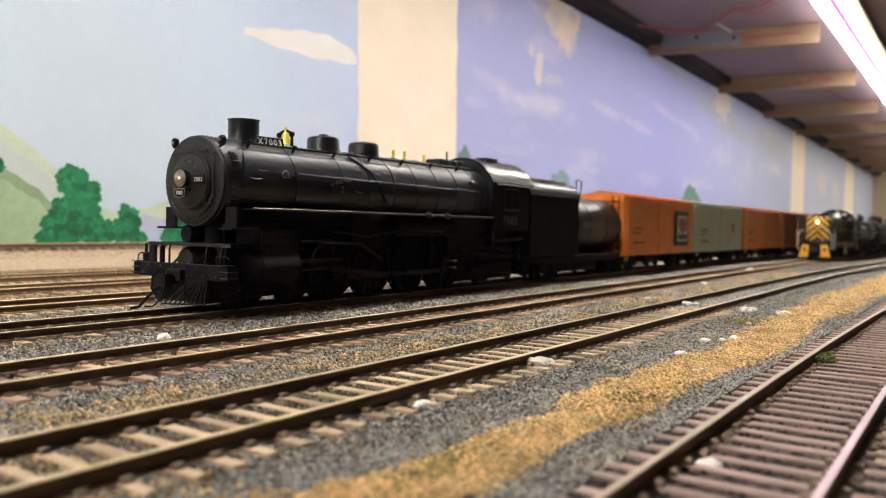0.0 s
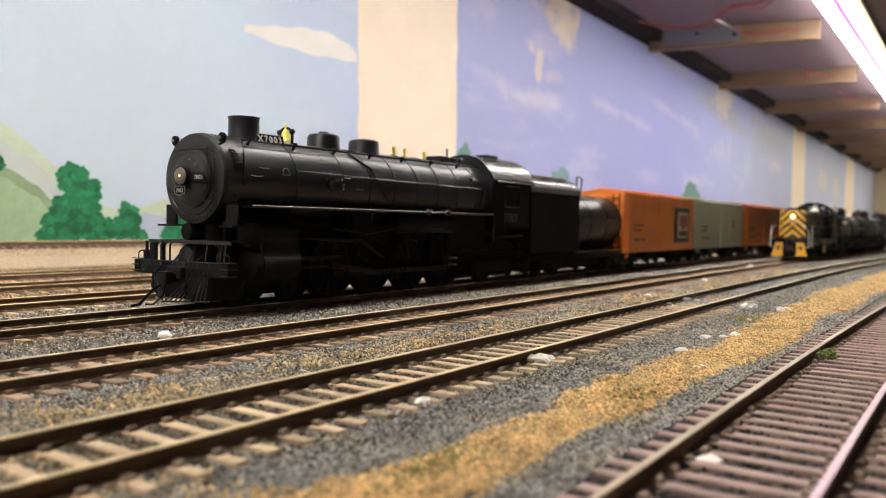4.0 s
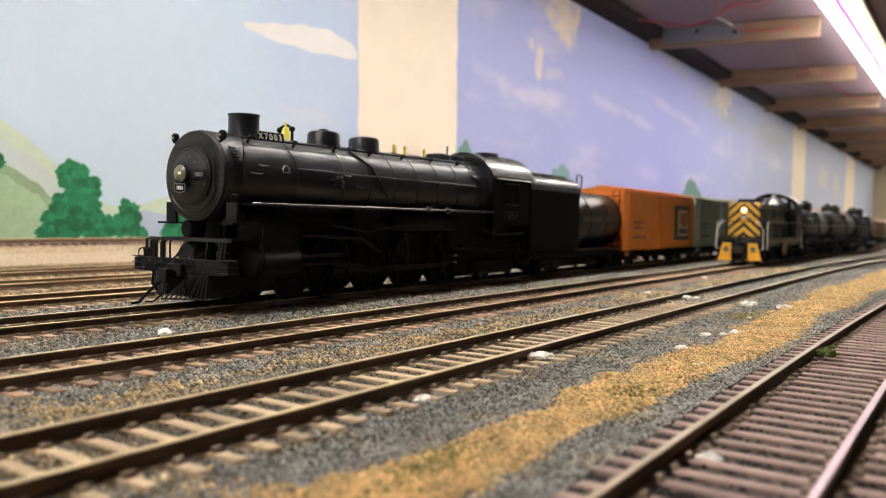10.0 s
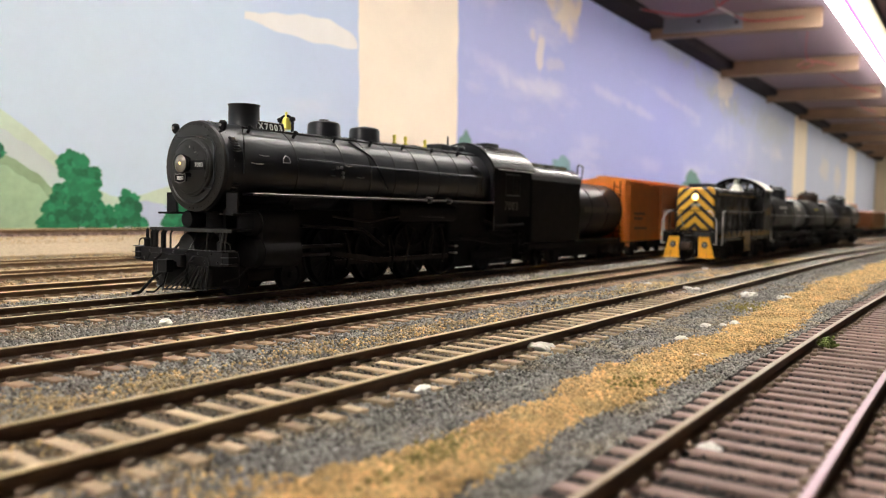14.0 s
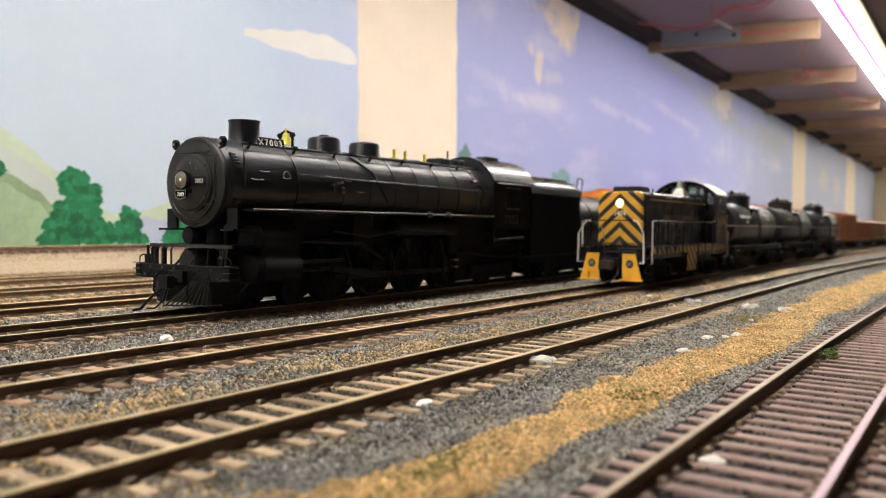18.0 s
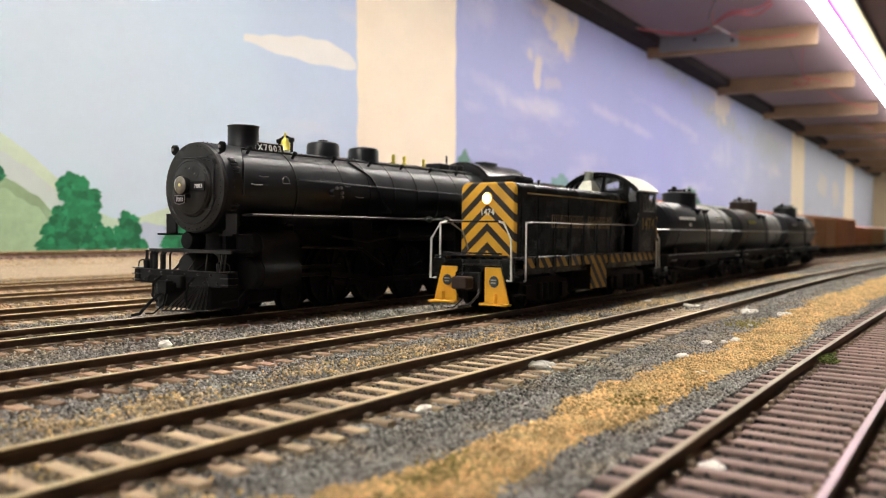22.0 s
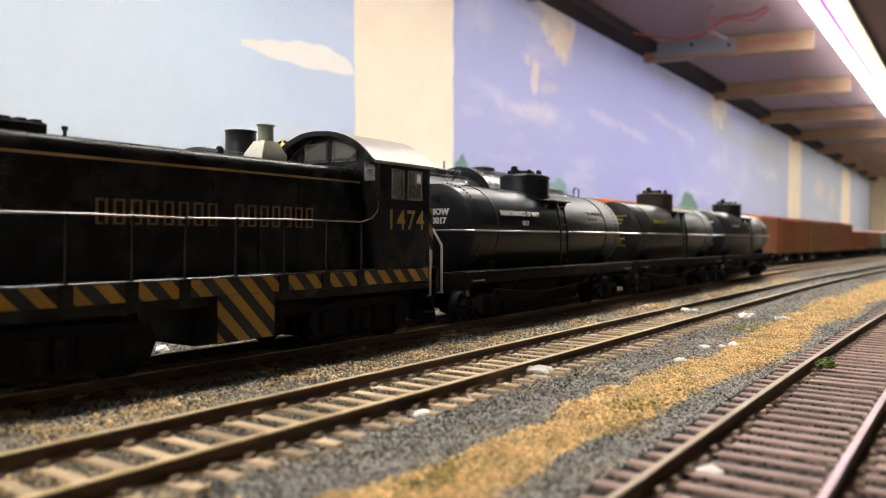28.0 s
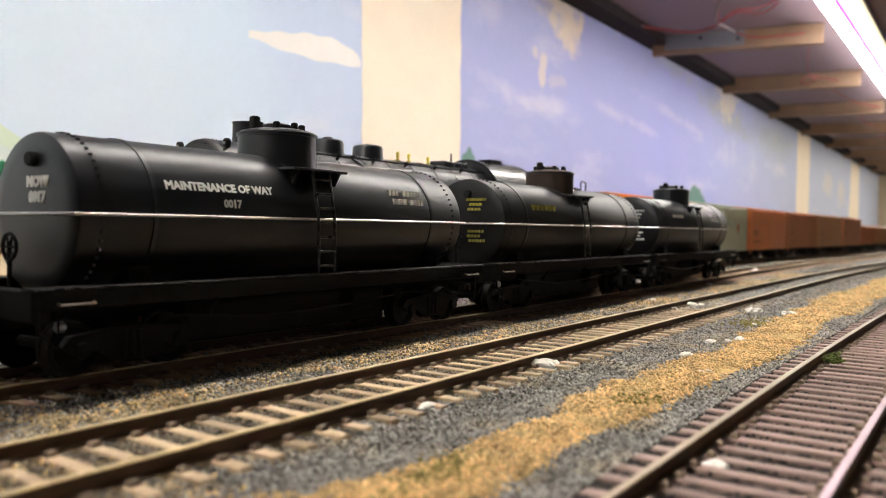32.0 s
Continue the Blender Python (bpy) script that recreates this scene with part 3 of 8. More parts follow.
# ---------------------------------------------------------------- painted scenery on the backdrop
def flat(name, outline, layer, material, parent, label=""):
    """A thin coat of paint on the backdrop: outline in (x, z)."""
    y = WALL_Y - 0.00012 * layer
    me = bpy.data.meshes.new(name)
    n = len(outline)
    vs = [(x, y, z) for x, z in outline] + [(x, y + 0.0001, z) for x, z in outline]
    me.from_pydata(vs, [], [tuple(range(n))] + [(i, (i + 1) % n, n + (i + 1) % n, n + i) for i in range(n)])
    me.materials.append(material)
    ob = new(name, me)
    ob.parent = parent
    if label:
        tagged(ob, label)
    return ob


def wavy(a, b, n, amp, seed, freq=60.0):
    """Points from a to b with a hand-painted wobble across the line."""
    out = []
    d = Vector((b[0] - a[0], b[1] - a[1]))
    nrm = Vector((-d.y, d.x)).normalized()
    for i in range(n):
        p = Vector(a) + d * i / n
        w = amp * noise.fractal(Vector((p.x * freq, p.y * freq, seed)), 0.8, 2.0, 3) if i else 0
        out.append((p.x + nrm.x * w, p.y + nrm.y * w))
    return out


def ring_of(corners, amp, seed, step=0.006, freq=60.0):
    out = []
    for i, c in enumerate(corners):
        e = corners[(i + 1) % len(corners)]
        out += wavy(c, e, max(2, int(math.dist(c, e) / step)), amp, seed + i, freq)
    return out


def blob(cx, cz, rx, rz, seed, n=22, rough=0.35):
    return [(cx + rx * math.cos(a) * (1 + rough * noise.noise(Vector((math.cos(a) * 2, math.sin(a) * 2, seed)))), cz + rz * math.sin(a) * (1 + rough * noise.noise(Vector((math.cos(a) * 2 + 7, math.sin(a) * 2, seed))))) for a in [2 * math.pi * i / n for i in range(n)]]


CREAM = mat("cream_primer", (0.87, 0.755, 0.62), 0.8, vary=0.05, scale=25, fine=300, bump=0.0003)
CLOUD = mat("cloud_white", (0.77, 0.75, 0.745), 0.8, vary=0.05, scale=40)
HILLPALE = mat("hill_pale", (0.55, 0.645, 0.51), 0.8, vary=0.12, scale=30, fine=200)
HILL = mat("hill_green", (0.345, 0.475, 0.295), 0.8, vary=0.18, scale=25, fine=200)
HILLBLUE = mat("hill_blue", (0.47, 0.52, 0.66), 0.8, vary=0.08, scale=30)
TREEPAINT = [mat("painted_leaf_%s" % s, c, 0.7, vary=0.28, scale=110, fine=500, bump=0.0002) for s, c in (("dark", (0.007, 0.125, 0.05)), ("mid", (0.014, 0.20, 0.08)), ("light", (0.022, 0.25, 0.105)))]
TREEFAR = mat("painted_far_tree", (0.13, 0.25, 0.22), 0.8, vary=0.15, scale=60)
TREEHAZE = mat("painted_haze_tree", (0.19, 0.33, 0.36), 0.8, vary=0.1, scale=60)

mural = root("mural", "hand-painted backdrop scenery with hills, trees and bare cream patches", "mural", at=pose(0, 0, RH))
flat("cream_patch", ring_of([(0.545, 0.0), (0.705, 0.0), (0.707, 0.12), (0.704, 0.3262), (0.5425, 0.3262), (0.5455, 0.12)], 0.0016, 5, freq=50), 2, CREAM, mural, "bare cream patch with rough edges")
flat("cream_patch", ring_of([(2.50, 0.0), (2.70, 0.0), (2.70, 0.3262), (2.50, 0.3262)], 0.006, 31, 0.03), 2, CREAM, mural, "bare cream strip")
flat("cream_patch", ring_of([(3.55, 0.0), (3.85, 0.0), (3.85, 0.3262), (3.6, 0.3262)], 0.015, 37, 0.03), 2, CREAM, mural, "bare cream strip")
# clouds
flat("cloud", [(0.412 + 0.131 * i / 24, 0.170 + 0.0008 * math.sin(i * 0.8) - 0.004 * math.sin(math.pi * i / 24)) for i in range(25)] +
     [(0.5435 - 0.131 * i / 24, 0.1755 + 0.0125 * math.sin(math.pi * (i / 24) ** 0.62) ** 1.2 + 0.0009 * math.sin(i * 1.1) * (i < 22)) for i in range(25)], 1, CLOUD, mural, "cream white wedge of cloud")
# hills
HILLGREY = mat("hill_grey", (0.555, 0.615, 0.595), 0.8, vary=0.08, scale=40)
HILLEDGE = mat("hill_brow", (0.29, 0.40, 0.235), 0.8, vary=0.2, scale=40, fine=200)


def ridge(points, low, seed, wobble=0.0007):
    """A painted ridge through a few heights in mm, rounded between them and closed along the height low."""
    v = [Vector(p) * mm for p in points]
    top = []
    for i in range(len(v) - 1):
        a, b, c, d = v[max(0, i - 1)], v[i], v[i + 1], v[min(len(v) - 1, i + 2)]
        for k in range(10):
            t = k / 10
            p = 0.5 * ((2 * b) + (c - a) * t + (2 * a - 5 * b + 4 * c - d) * t * t + (3 * b - a - 3 * c + d) * t ** 3)
            top.append((p.x, p.y + wobble * noise.noise(Vector((p.x * 160, seed, 0)))))
    top.append((v[-1].x, v[-1].y))
    return [(v[0].x, low)] + top + [(v[-1].x, low)]


flat("hill", ridge([(150, 128), (200, 98), (231, 80.5), (247.5, 70), (263, 57.4), (283, 40.5), (303, 31), (312, 24)], 0.0, 1), 1, HILLPALE, mural, "pale green hill")
flat("hill", ridge([(150, 116), (200, 86), (231, 69.5), (247.5, 60.5), (263, 49), (283, 33), (300, 20)], 0.0, 3, 0.0012), 2, HILLGREY, mural, "grey far slope of a hill")
flat("hill", ridge([(150, 80), (200, 69), (231, 56.5), (238, 52.5), (251, 44.8), (263, 35.2), (272, 25), (279, 10)], 0.0, 2, 0.002), 3, HILLEDGE, mural, "dark green brow of a hill")
flat("hill", ridge([(150, 70), (200, 60), (226, 50.5), (238, 45.5), (251, 37.8), (261, 28.5), (269, 18), (275, 8)], 0.0, 6, 0.003), 3.4, HILL, mural, "green hill")
flat("hill", ridge([(285, 33), (297, 32.6), (315, 31.2), (328, 35), (346, 40.4), (361, 43), (430, 46)], 0.0, 4), 1.4, HILLPALE, mural, "distant pale hill")
flat("hill", ridge([(303, 22), (309, 26), (324, 29.5), (340, 27.6), (360, 26), (430, 24)], 0.0, 5), 2.2, HILLBLUE, mural, "distant blue hill")


def painted_tree(tiers, seed):
    """A leafy tree in soft lobes of green. tiers: height and the two sides of the crown there, in mm."""
    rnd = random.Random(seed)
    x = (tiers[0][1] + tiers[0][2]) / 2 * mm
    t = part("tree", MB().box(x - 0.0008, x + 0.0008, WALL_Y - 0.0006, WALL_Y - 0.0005, 0.0095, 0.02), TREEPAINT[0], mural, "painted green leafy tree")
    for i, (z, lo, hi) in enumerate(tiers):
        r = min(rnd.uniform(3.2, 5.4), (hi - lo) * 0.42)
        n = max(1, int(round((hi - lo - 2 * r) / (r * 1.0))) + 1)
        for j in range(n):
            cx = (lo + hi) / 2 if n == 1 else lo + r + (hi - lo - 2 * r) * j / (n - 1)
            flat("leaf_mass", blob(cx * mm, (z + rnd.uniform(-1, 1)) * mm, r * rnd.uniform(0.8, 1.3) * mm, r * rnd.uniform(0.8, 1.2) * mm, seed * 31 + i * 7 + j, 26, 0.75), 4 + 0.3 * i + 0.05 * j, TREEPAINT[1], t)
    for i, (z, lo, hi) in enumerate(tiers):
        for j in range(int((hi - lo) * 0.7)):
            cx, cz = rnd.uniform(lo + 0.6, hi - 0.6), z + rnd.uniform(-4.5, 4.5)
            s = rnd.uniform(1.2, 3.6)
            flat("leaf_dab", blob(cx * mm, max(cz, 10.5) * mm, s * mm, s * rnd.uniform(0.6, 1.0) * mm, seed + i * 40 + j, 16, 0.6), 7 + 0.8 * rnd.random(), TREEPAINT[rnd.choice((0, 0, 1, 1, 2))], t)


painted_tree([(14.5, 251.5, 305), (18.5, 256, 304), (23, 255, 303), (28.7, 259.5, 295), (34.5, 260.5, 291), (40, 268.5, 293), (46, 266.5, 294), (50, 269, 284), (53, 264, 284)], 1)
painted_tree([(14.5, 303, 327.5), (20.5, 304, 322), (26.5, 307, 321), (31, 307.5, 319.5), (33.6, 308.5, 316)], 3)
painted_tree([(14.5, 340, 367), (19.5, 341, 367), (24, 345, 366)], 5)
painted_tree([(56, 222, 233.5)], 6)
for x, z, w, h in ((0.722, 0.066, 0.026, 0.05), (0.785, 0.07, 0.035, 0.032), (0.96, 0.07, 0.05, 0.034)):
    flat("far_tree", blob(x, z + h * 0.4, w * 0.6, h * 0.6, 80 + x, 20, 0.5), 1, TREEHAZE if x > 0.75 else TREEFAR, mural, "hazy painted tree")
flat("far_tree", ring_of([(1.45, 0.07), (1.62, 0.07), (1.585, 0.095), (1.55, 0.112), (1.525, 0.115), (1.495, 0.1)], 0.009, 91, freq=40), 1, TREEFAR, mural, "painted green fir")

# ---------------------------------------------------------------- loose ballast, turf, crumbs
rng = np.random.default_rng(5)


def clumps(name, label, xs, ys, zs, size, material, category):
    """Thousands of small angular grains as one sheet of stuff."""
    n = len(xs)
    base = np.array([(1, 0, 0), (-1, 0, 0), (0, 1, 0), (0, -1, 0), (0, 0, 1), (0, 0, -1)], float)
    fac = np.array([(0, 2, 4), (2, 1, 4), (1, 3, 4), (3, 0, 4), (2, 0, 5), (1, 2, 5), (3, 1, 5), (0, 3, 5)])
    v = base[None] * (size[:, None, None] * rng.uniform(0.6, 1.25, (n, 6, 1)))
    a, b = rng.uniform(0, 6.283, n), rng.uniform(-0.7, 0.7, n)
    ca, sa, cb, sb = np.cos(a)[:, None], np.sin(a)[:, None], np.cos(b)[:, None], np.sin(b)[:, None]
    x, y, z = v[:, :, 0], v[:, :, 1], v[:, :, 2] * 0.8
    y, z = y * cb - z * sb, y * sb + z * cb
    x, y = x * ca - y * sa, x * sa + y * ca
    co = np.stack((x + xs[:, None], y + ys[:, None], z + zs[:, None]), 2).reshape(-1, 3)
    tri = (fac[None] + (np.arange(n) * 6)[:, None, None]).reshape(-1, 3)
    me = bpy.data.meshes.new(name)
    me.vertices.add(len(co))
    me.vertices.foreach_set("co", co.ravel())
    me.loops.add(tri.size)
    me.loops.foreach_set("vertex_index", tri.ravel().astype(np.int32))
    me.polygons.add(len(tri))
    me.polygons.foreach_set("loop_start", np.arange(0, tri.size, 3, dtype=np.int32))
    me.update(calc_edges=True)
    me.materials.append(material)
    return tagged(new(name, me), label, category, kind="stuff")


def soft_noise(x, y, f, seed):
    """Cheap smooth pattern between -1 and 1."""
    r = np.random.default_rng(seed)
    out = np.zeros_like(x)
    for k in range(9):
        th, ph, q = r.uniform(0, 6.283), r.uniform(0, 6.283), f * r.uniform(0.5, 2.2)
        out += np.sin((x * np.cos(th) + y * np.sin(th)) * q + ph)
    return out / 4.0


def level(y):
    return np.interp(y, [-0.16, 0.040, 0.058, 0.24, 0.399], [0.0003, 0.0005, 0.0013, 0.0016, 0.0013])


def bends(y, x):
    """Shift of the ground's strips with the bending lines."""
    xx = np.clip(x, 0.40, 0.75)
    return -0.08 * (xx - 0.40) ** 2 - 0.056 * np.clip(x - 0.75, 0, 3)


def scatter(n, x0, x1, y0, y1, far=1.7):
    """Points over a strip of ground, thinning with distance, within what can be seen."""
    u = rng.random(n)
    x = x0 + (x1 - x0) * u ** far
    y = rng.uniform(y0, y1, n)
    ok = (x > 0.44 * y - 0.004) & (x < 13 * y + 0.1)
    x, y = x[ok], y[ok]
    keep = np.ones(len(x), bool)
    for key in "abcdefg":
        c = LINES[key][0]
        for s in (-1, 1):
            keep &= np.abs(y - c - s * 0.00875) > 0.0012
    x, y = x[keep], y[keep]
    return x, y


def turf_mid(x):
    """Middle of the straw strip between the two front tracks."""
    return np.interp(x, [0.06, 0.1, 0.2, 0.33], [0.0518, 0.0515, 0.0486, 0.0502])


def turf_half(x):
    return np.interp(x, [0.06, 0.1, 0.2, 0.33, 0.6], [0.0064, 0.0064, 0.0076, 0.0098, 0.0104])


def turf_amount(x, y):
    """How thick the straw turf lies."""
    a = 1.0 - np.abs(y - turf_mid(x) - 0.0014 * soft_noise(x, y, 40, 1)) / (turf_half(x) + 0.0016 * soft_noise(x, y, 70, 2))
    b = 0.60 - np.abs(y - 0.1115) / 0.008 + 0.75 * soft_noise(x, y * 0.6, 45, 3)
    c = 0.22 - np.abs(y - 0.1115) / 0.016 + 0.5 * soft_noise(x, y, 160, 4)
    return np.maximum(a * 2.2, np.maximum(b * (x > 0.06), c))


for zone in ((125000, 0.02, 0.62, 0.034, 0.125, 1.7), (75000, 0.05, 0.85, 0.12, 0.235, 1.5), (42000, 0.02, 0.55, -0.004, 0.040, 1.6), (60000, 0.03, 0.9, 0.0385, 0.0635, 1.5)):
    x, y = scatter(*zone)
    t = turf_amount(x, y) + rng.normal(0, 1, len(x)) * np.where(y > 0.07, 0.34, 0.26)
    stone = t < 0.22
    s = rng.uniform(0.22, 0.42, len(x)) * mm * (1 + 0.9 * x)
    z = level(y) + rng.uniform(-0.15, 0.25, len(x)) * mm + 0.5 * mm * ((x > 0.29) & (np.abs(y - 0.0865) < 0.0148))
    yy = y + bends(y, x)
    low = np.abs(y - 0.02155) < 0.0152
    yy = np.where(low, y + np.array([line_y("a", q) for q in x]) - LINES["a"][0], yy)
    z = z + 0.95 * mm * low
    bed = (np.abs(y - 0.0865) < 0.0078) & (x < 0.29)
    z = z + 0.15 * mm * bed
    stone_b = stone & bed
    if stone_b.sum() > 50:
        clumps("ballast", "brown ballast between the tan ties", x[stone_b], yy[stone_b], z[stone_b], s[stone_b], BROWNGRAIN, "ballast")
    stone = stone & ~bed
    clumps("ballast", "loose dark grey model ballast", x[stone & ~low], yy[stone & ~low], z[stone & ~low], s[stone & ~low], GRAIN, "ballast")
    if (stone & low).sum() > 50:
        clumps("ballast", "dark brown ballast between purplish ties, gap shade in its colour", x[stone & low], yy[stone & low], z[stone & low], s[stone & low], DARKGRAIN, "ballast")
    g = ~(stone | stone_b)
    if g.sum() > 50:
        zz = z + 0.3 * mm * np.clip(t, 0, 1.2) + 0.4 * mm * np.clip(soft_noise(x, y, 300, 8), -1, 1)
        pale = g & (y > 0.07) & (rng.random(len(x)) < 0.78)
        for pick, m_ in ((g & ~pale, TURF), (pale, STRAW)):
            if pick.sum() > 50:
                clumps("dry_turf", "straw orange ground turf between the tracks" if m_ is TURF else "thin brown straw turf between the tracks", x[pick], yy[pick], zz[pick], s[pick] * 1.05, m_, "turf")


# low mound of matted turf under the loose straw
mx_ = np.concatenate((np.linspace(0.02, 0.5, 170), np.linspace(0.51, 1.5, 90)))
mound, across = MB(), np.linspace(-1, 1, 11)
for i, x_ in enumerate(mx_):
    w_ = turf_half(x_) * 0.86 + 0.0010 * float(soft_noise(np.array([x_]), np.array([0.05]), 90, 12)[0])
    c_ = turf_mid(x_) + 0.0012 * float(soft_noise(np.array([x_]), np.array([0.05]), 55, 14)[0]) + float(bends(0.05, x_))
    mound.v += [(float(x_), float(c_ + w_ * u), 0.0005 + 0.0007 * (1 - u * u) ** 0.6 + 0.0002 * math.sin(x_ * 900 + u * 9)) for u in across]
for i in range(len(mx_) - 1):
    mound.f += [(i * 11 + j, i * 11 + j + 1, (i + 1) * 11 + j + 1, (i + 1) * 11 + j) for j in range(10)]
tagged(new("turf_bed", mound.mesh("turf_bed", TURFBED, 60)), "matted straw orange turf strip between the tracks", "turf", kind="stuff")


def crumb(x, y, s, seed):
    """A broken bit of plaster."""
    rnd = random.Random(seed)
    bm = bmesh.new()
    bmesh.ops.create_icosphere(bm, subdivisions=2, radius=1)
    for v in bm.verts:
        k = 1 + 0.45 * noise.noise(v.co * 1.7 + Vector((seed, 0, 0)))
        v.co = Vector((v.co.x * s * k * 1.3, v.co.y * s * k * 0.9, v.co.z * s * k * 0.6))
    me = bpy.data.meshes.new("plaster_crumb")
    bm.to_mesh(me)
    bm.free()
    me.materials.append(PLASTER)
    ob = new("plaster_crumb", me)
    ob.matrix_basis = pose(x, y, float(level(y)) + 0.35 * s, 0, 0, rnd.uniform(0, 360))
    return tagged(ob, "white crumb of broken plaster on the ballast", "plaster crumb", "plaster crumbs between the tracks")


for i, (x, y, s) in enumerate(((0.1194, 0.1638, 0.0017), (0.172, 0.1345, 0.0016), (0.304, 0.0935, 0.0022), (0.309, 0.0915, 0.0014), (0.2985, 0.0702, 0.0021), (0.304, 0.0693, 0.0016), (0.1462, 0.0777, 0.0022), (0.1494, 0.0768, 0.0021), (0.1530, 0.0766, 0.0012),
                                (0.1023, 0.0735, 0.0014), (0.0995, 0.0272, 0.0019), (0.2978, 0.0584, 0.0017), (0.302, 0.0575, 0.0014), (0.209, 0.0595, 0.0012), (0.2115, 0.0592, 0.0009), (0.184, 0.0576, 0.0012), (0.215, 0.0563, 0.0010), (0.22, 0.0545, 0.0012), (0.224, 0.0555, 0.0009),
                                (0.285, 0.0945, 0.0015), (0.43, 0.123, 0.0017), (0.60, 0.139, 0.003), (0.165, 0.0485, 0.0009), (0.168, 0.0480, 0.0008), (0.26, 0.060, 0.0009), (0.32, 0.115, 0.0012))):
    crumb(x, y, s, i + 1)

wd = rng.normal(0, 1, (260, 3)) * np.array([1.0, 0.8, 0.75]) * mm
clumps("weed", "small green weed tuft growing on the track", 0.187 + wd[:, 0], 0.0268 + wd[:, 1], 0.0030 + np.abs(wd[:, 2]), rng.uniform(0.25, 0.5, 260) * mm, WEED, "weed")
for gx, gy, n, sp in ((0.075, 0.0525, 260, 3.2), (0.13, 0.049, 90, 2.6), (0.26, 0.0615, 200, 5.0), (0.155, 0.153, 300, 4), (0.33, 0.153, 500, 8), (0.5, 0.10, 300, 6)):
    wd = rng.normal(0, 1, (n, 3)) * np.array([sp * 1.6, sp * 0.6, 0.25]) * mm
    clumps("moss", "patch of olive green ground foam", gx + wd[:, 0], gy + wd[:, 1], level(gy + wd[:, 1]) + 0.5 * mm + np.abs(wd[:, 2]), rng.uniform(0.2, 0.45, n) * mm, WEED if gx > 0.3 else bpy.data.materials.get("moss_olive") or mat("moss_olive", (0.30, 0.25, 0.075), 0.9, island=0.4), "moss")
def bank(y):
    return np.interp(y, [0.382, 0.400, 0.428, 0.47], [0.0013, 0.0061, 0.0121, 0.0124])


bx, by = rng.uniform(0.15, 0.9, 13000), rng.uniform(0.3945, 0.434, 13000)
top = by > 0.4140 + 0.002 * soft_noise(bx, by, 60, 21)
clumps("pale_ballast", "pale cream ballast grains on the bank", bx[~top], by[~top], bank(by[~top]), rng.uniform(0.4, 0.7, (~top).sum()) * mm, mat("pale_grain", (0.54, 0.425, 0.30), 0.9, island=0.35), "ballast")
clumps("ballast", "brown ballast grains along the raised track", bx[top], by[top], bank(by[top]), rng.uniform(0.4, 0.7, top.sum()) * mm, TANGRAIN, "ballast")
bx, by = 0.11 + 1.0 * rng.random(26000) ** 1.4, np.concatenate((rng.uniform(0.232, 0.395, 17000), rng.uniform(0.374, 0.395, 9000)))
ok = np.ones(len(bx), bool)
for key in "efg":
    ok &= np.abs(np.abs(by - LINES[key][0]) - 0.00875) > 0.0012
bx, by = bx[ok], by[ok]
clumps("ballast", "tan brown ballast between the rusty yard tracks", bx, by + bends(by, bx), np.where(by > 0.382, bank(by), level(by)) + rng.uniform(-0.1, 0.3, len(bx)) * mm, rng.uniform(0.35, 0.6, len(bx)) * mm, TANGRAIN, "ballast")


# ---------------------------------------------------------------- wiring under the upper deck
def wire(name, pts, material, r=0.0011):
    fine = []
    v = [Vector(p) for p in pts]
    for i in range(len(v) - 1):
        a, b, c, d = v[max(0, i - 1)], v[i], v[i + 1], v[min(len(v) - 1, i + 2)]
        for k in range(6):
            t = k / 6
            fine.append(0.5 * ((2 * b) + (c - a) * t + (2 * a - 5 * b + 4 * c - d) * t * t + (3 * b - a - 3 * c + d) * t ** 3))
    fine.append(v[-1])
    ob = new(name, MB().rod(fine, r, 6).mesh(name, material))
    return tagged(ob, "%s wire strung under the upper deck" % ("red" if material is RED else "grey" if material is GREYWIRE else "pale"), "wire", "wires under the upper deck")


wire("wire", [(1.10, 0.468, 0.3445), (1.145, 0.438, 0.338), (1.174, 0.400, 0.332), (1.191, 0.368, 0.330), (1.188, 0.337, 0.335)], RED, 0.0015)
wire("wire", [(1.10, 0.464, 0.3445), (1.149, 0.434, 0.337), (1.178, 0.397, 0.3312), (1.194, 0.366, 0.3295), (1.189, 0.338, 0.334)], GREYWIRE, 0.0012)
wire("wire", [(1.188, 0.337, 0.335), (1.150, 0.330, 0.340), (1.095, 0.307, 0.346)], GREYWIRE, 0.0022)
wire("wire", [(1.186, 0.336, 0.335), (1.145, 0.324, 0.341), (1.100, 0.312, 0.346)], RED)
wire("wire", [(1.180, 0.333, 0.335), (1.148, 0.303, 0.342), (1.147, 0.269, 0.341), (1.135, 0.244, 0.346)], RED)
wire("wire", [(1.182, 0.334, 0.335), (1.155, 0.300, 0.341), (1.173, 0.271, 0.340), (1.152, 0.245, 0.346)], RED)
wire("wire", [(1.180, 0.333, 0.335), (1.206, 0.329, 0.335), (1.238, 0.3245, 0.334)], mat("wire_pale", (0.42, 0.38, 0.38), 0.5), 0.0016)
wire("wire", [(1.236, 0.3245, 0.334), (1.262, 0.315, 0.332), (1.279, 0.295, 0.331), (1.2905, 0.236, 0.332)], RED)
wire("wire", [(1.46, 0.260, 0.346), (1.561, 0.280, 0.336), (1.627, 0.288, 0.328)], RED)
wire("wire", [(1.46, 0.281, 0.346), (1.560, 0.288, 0.335), (1.627, 0.291, 0.328)], GREYWIRE)
wire("wire", [(1.627, 0.288, 0.328), (1.660, 0.311, 0.326), (1.683, 0.301, 0.3245), (1.660, 0.283, 0.327), (1.622, 0.287, 0.329)], RED)
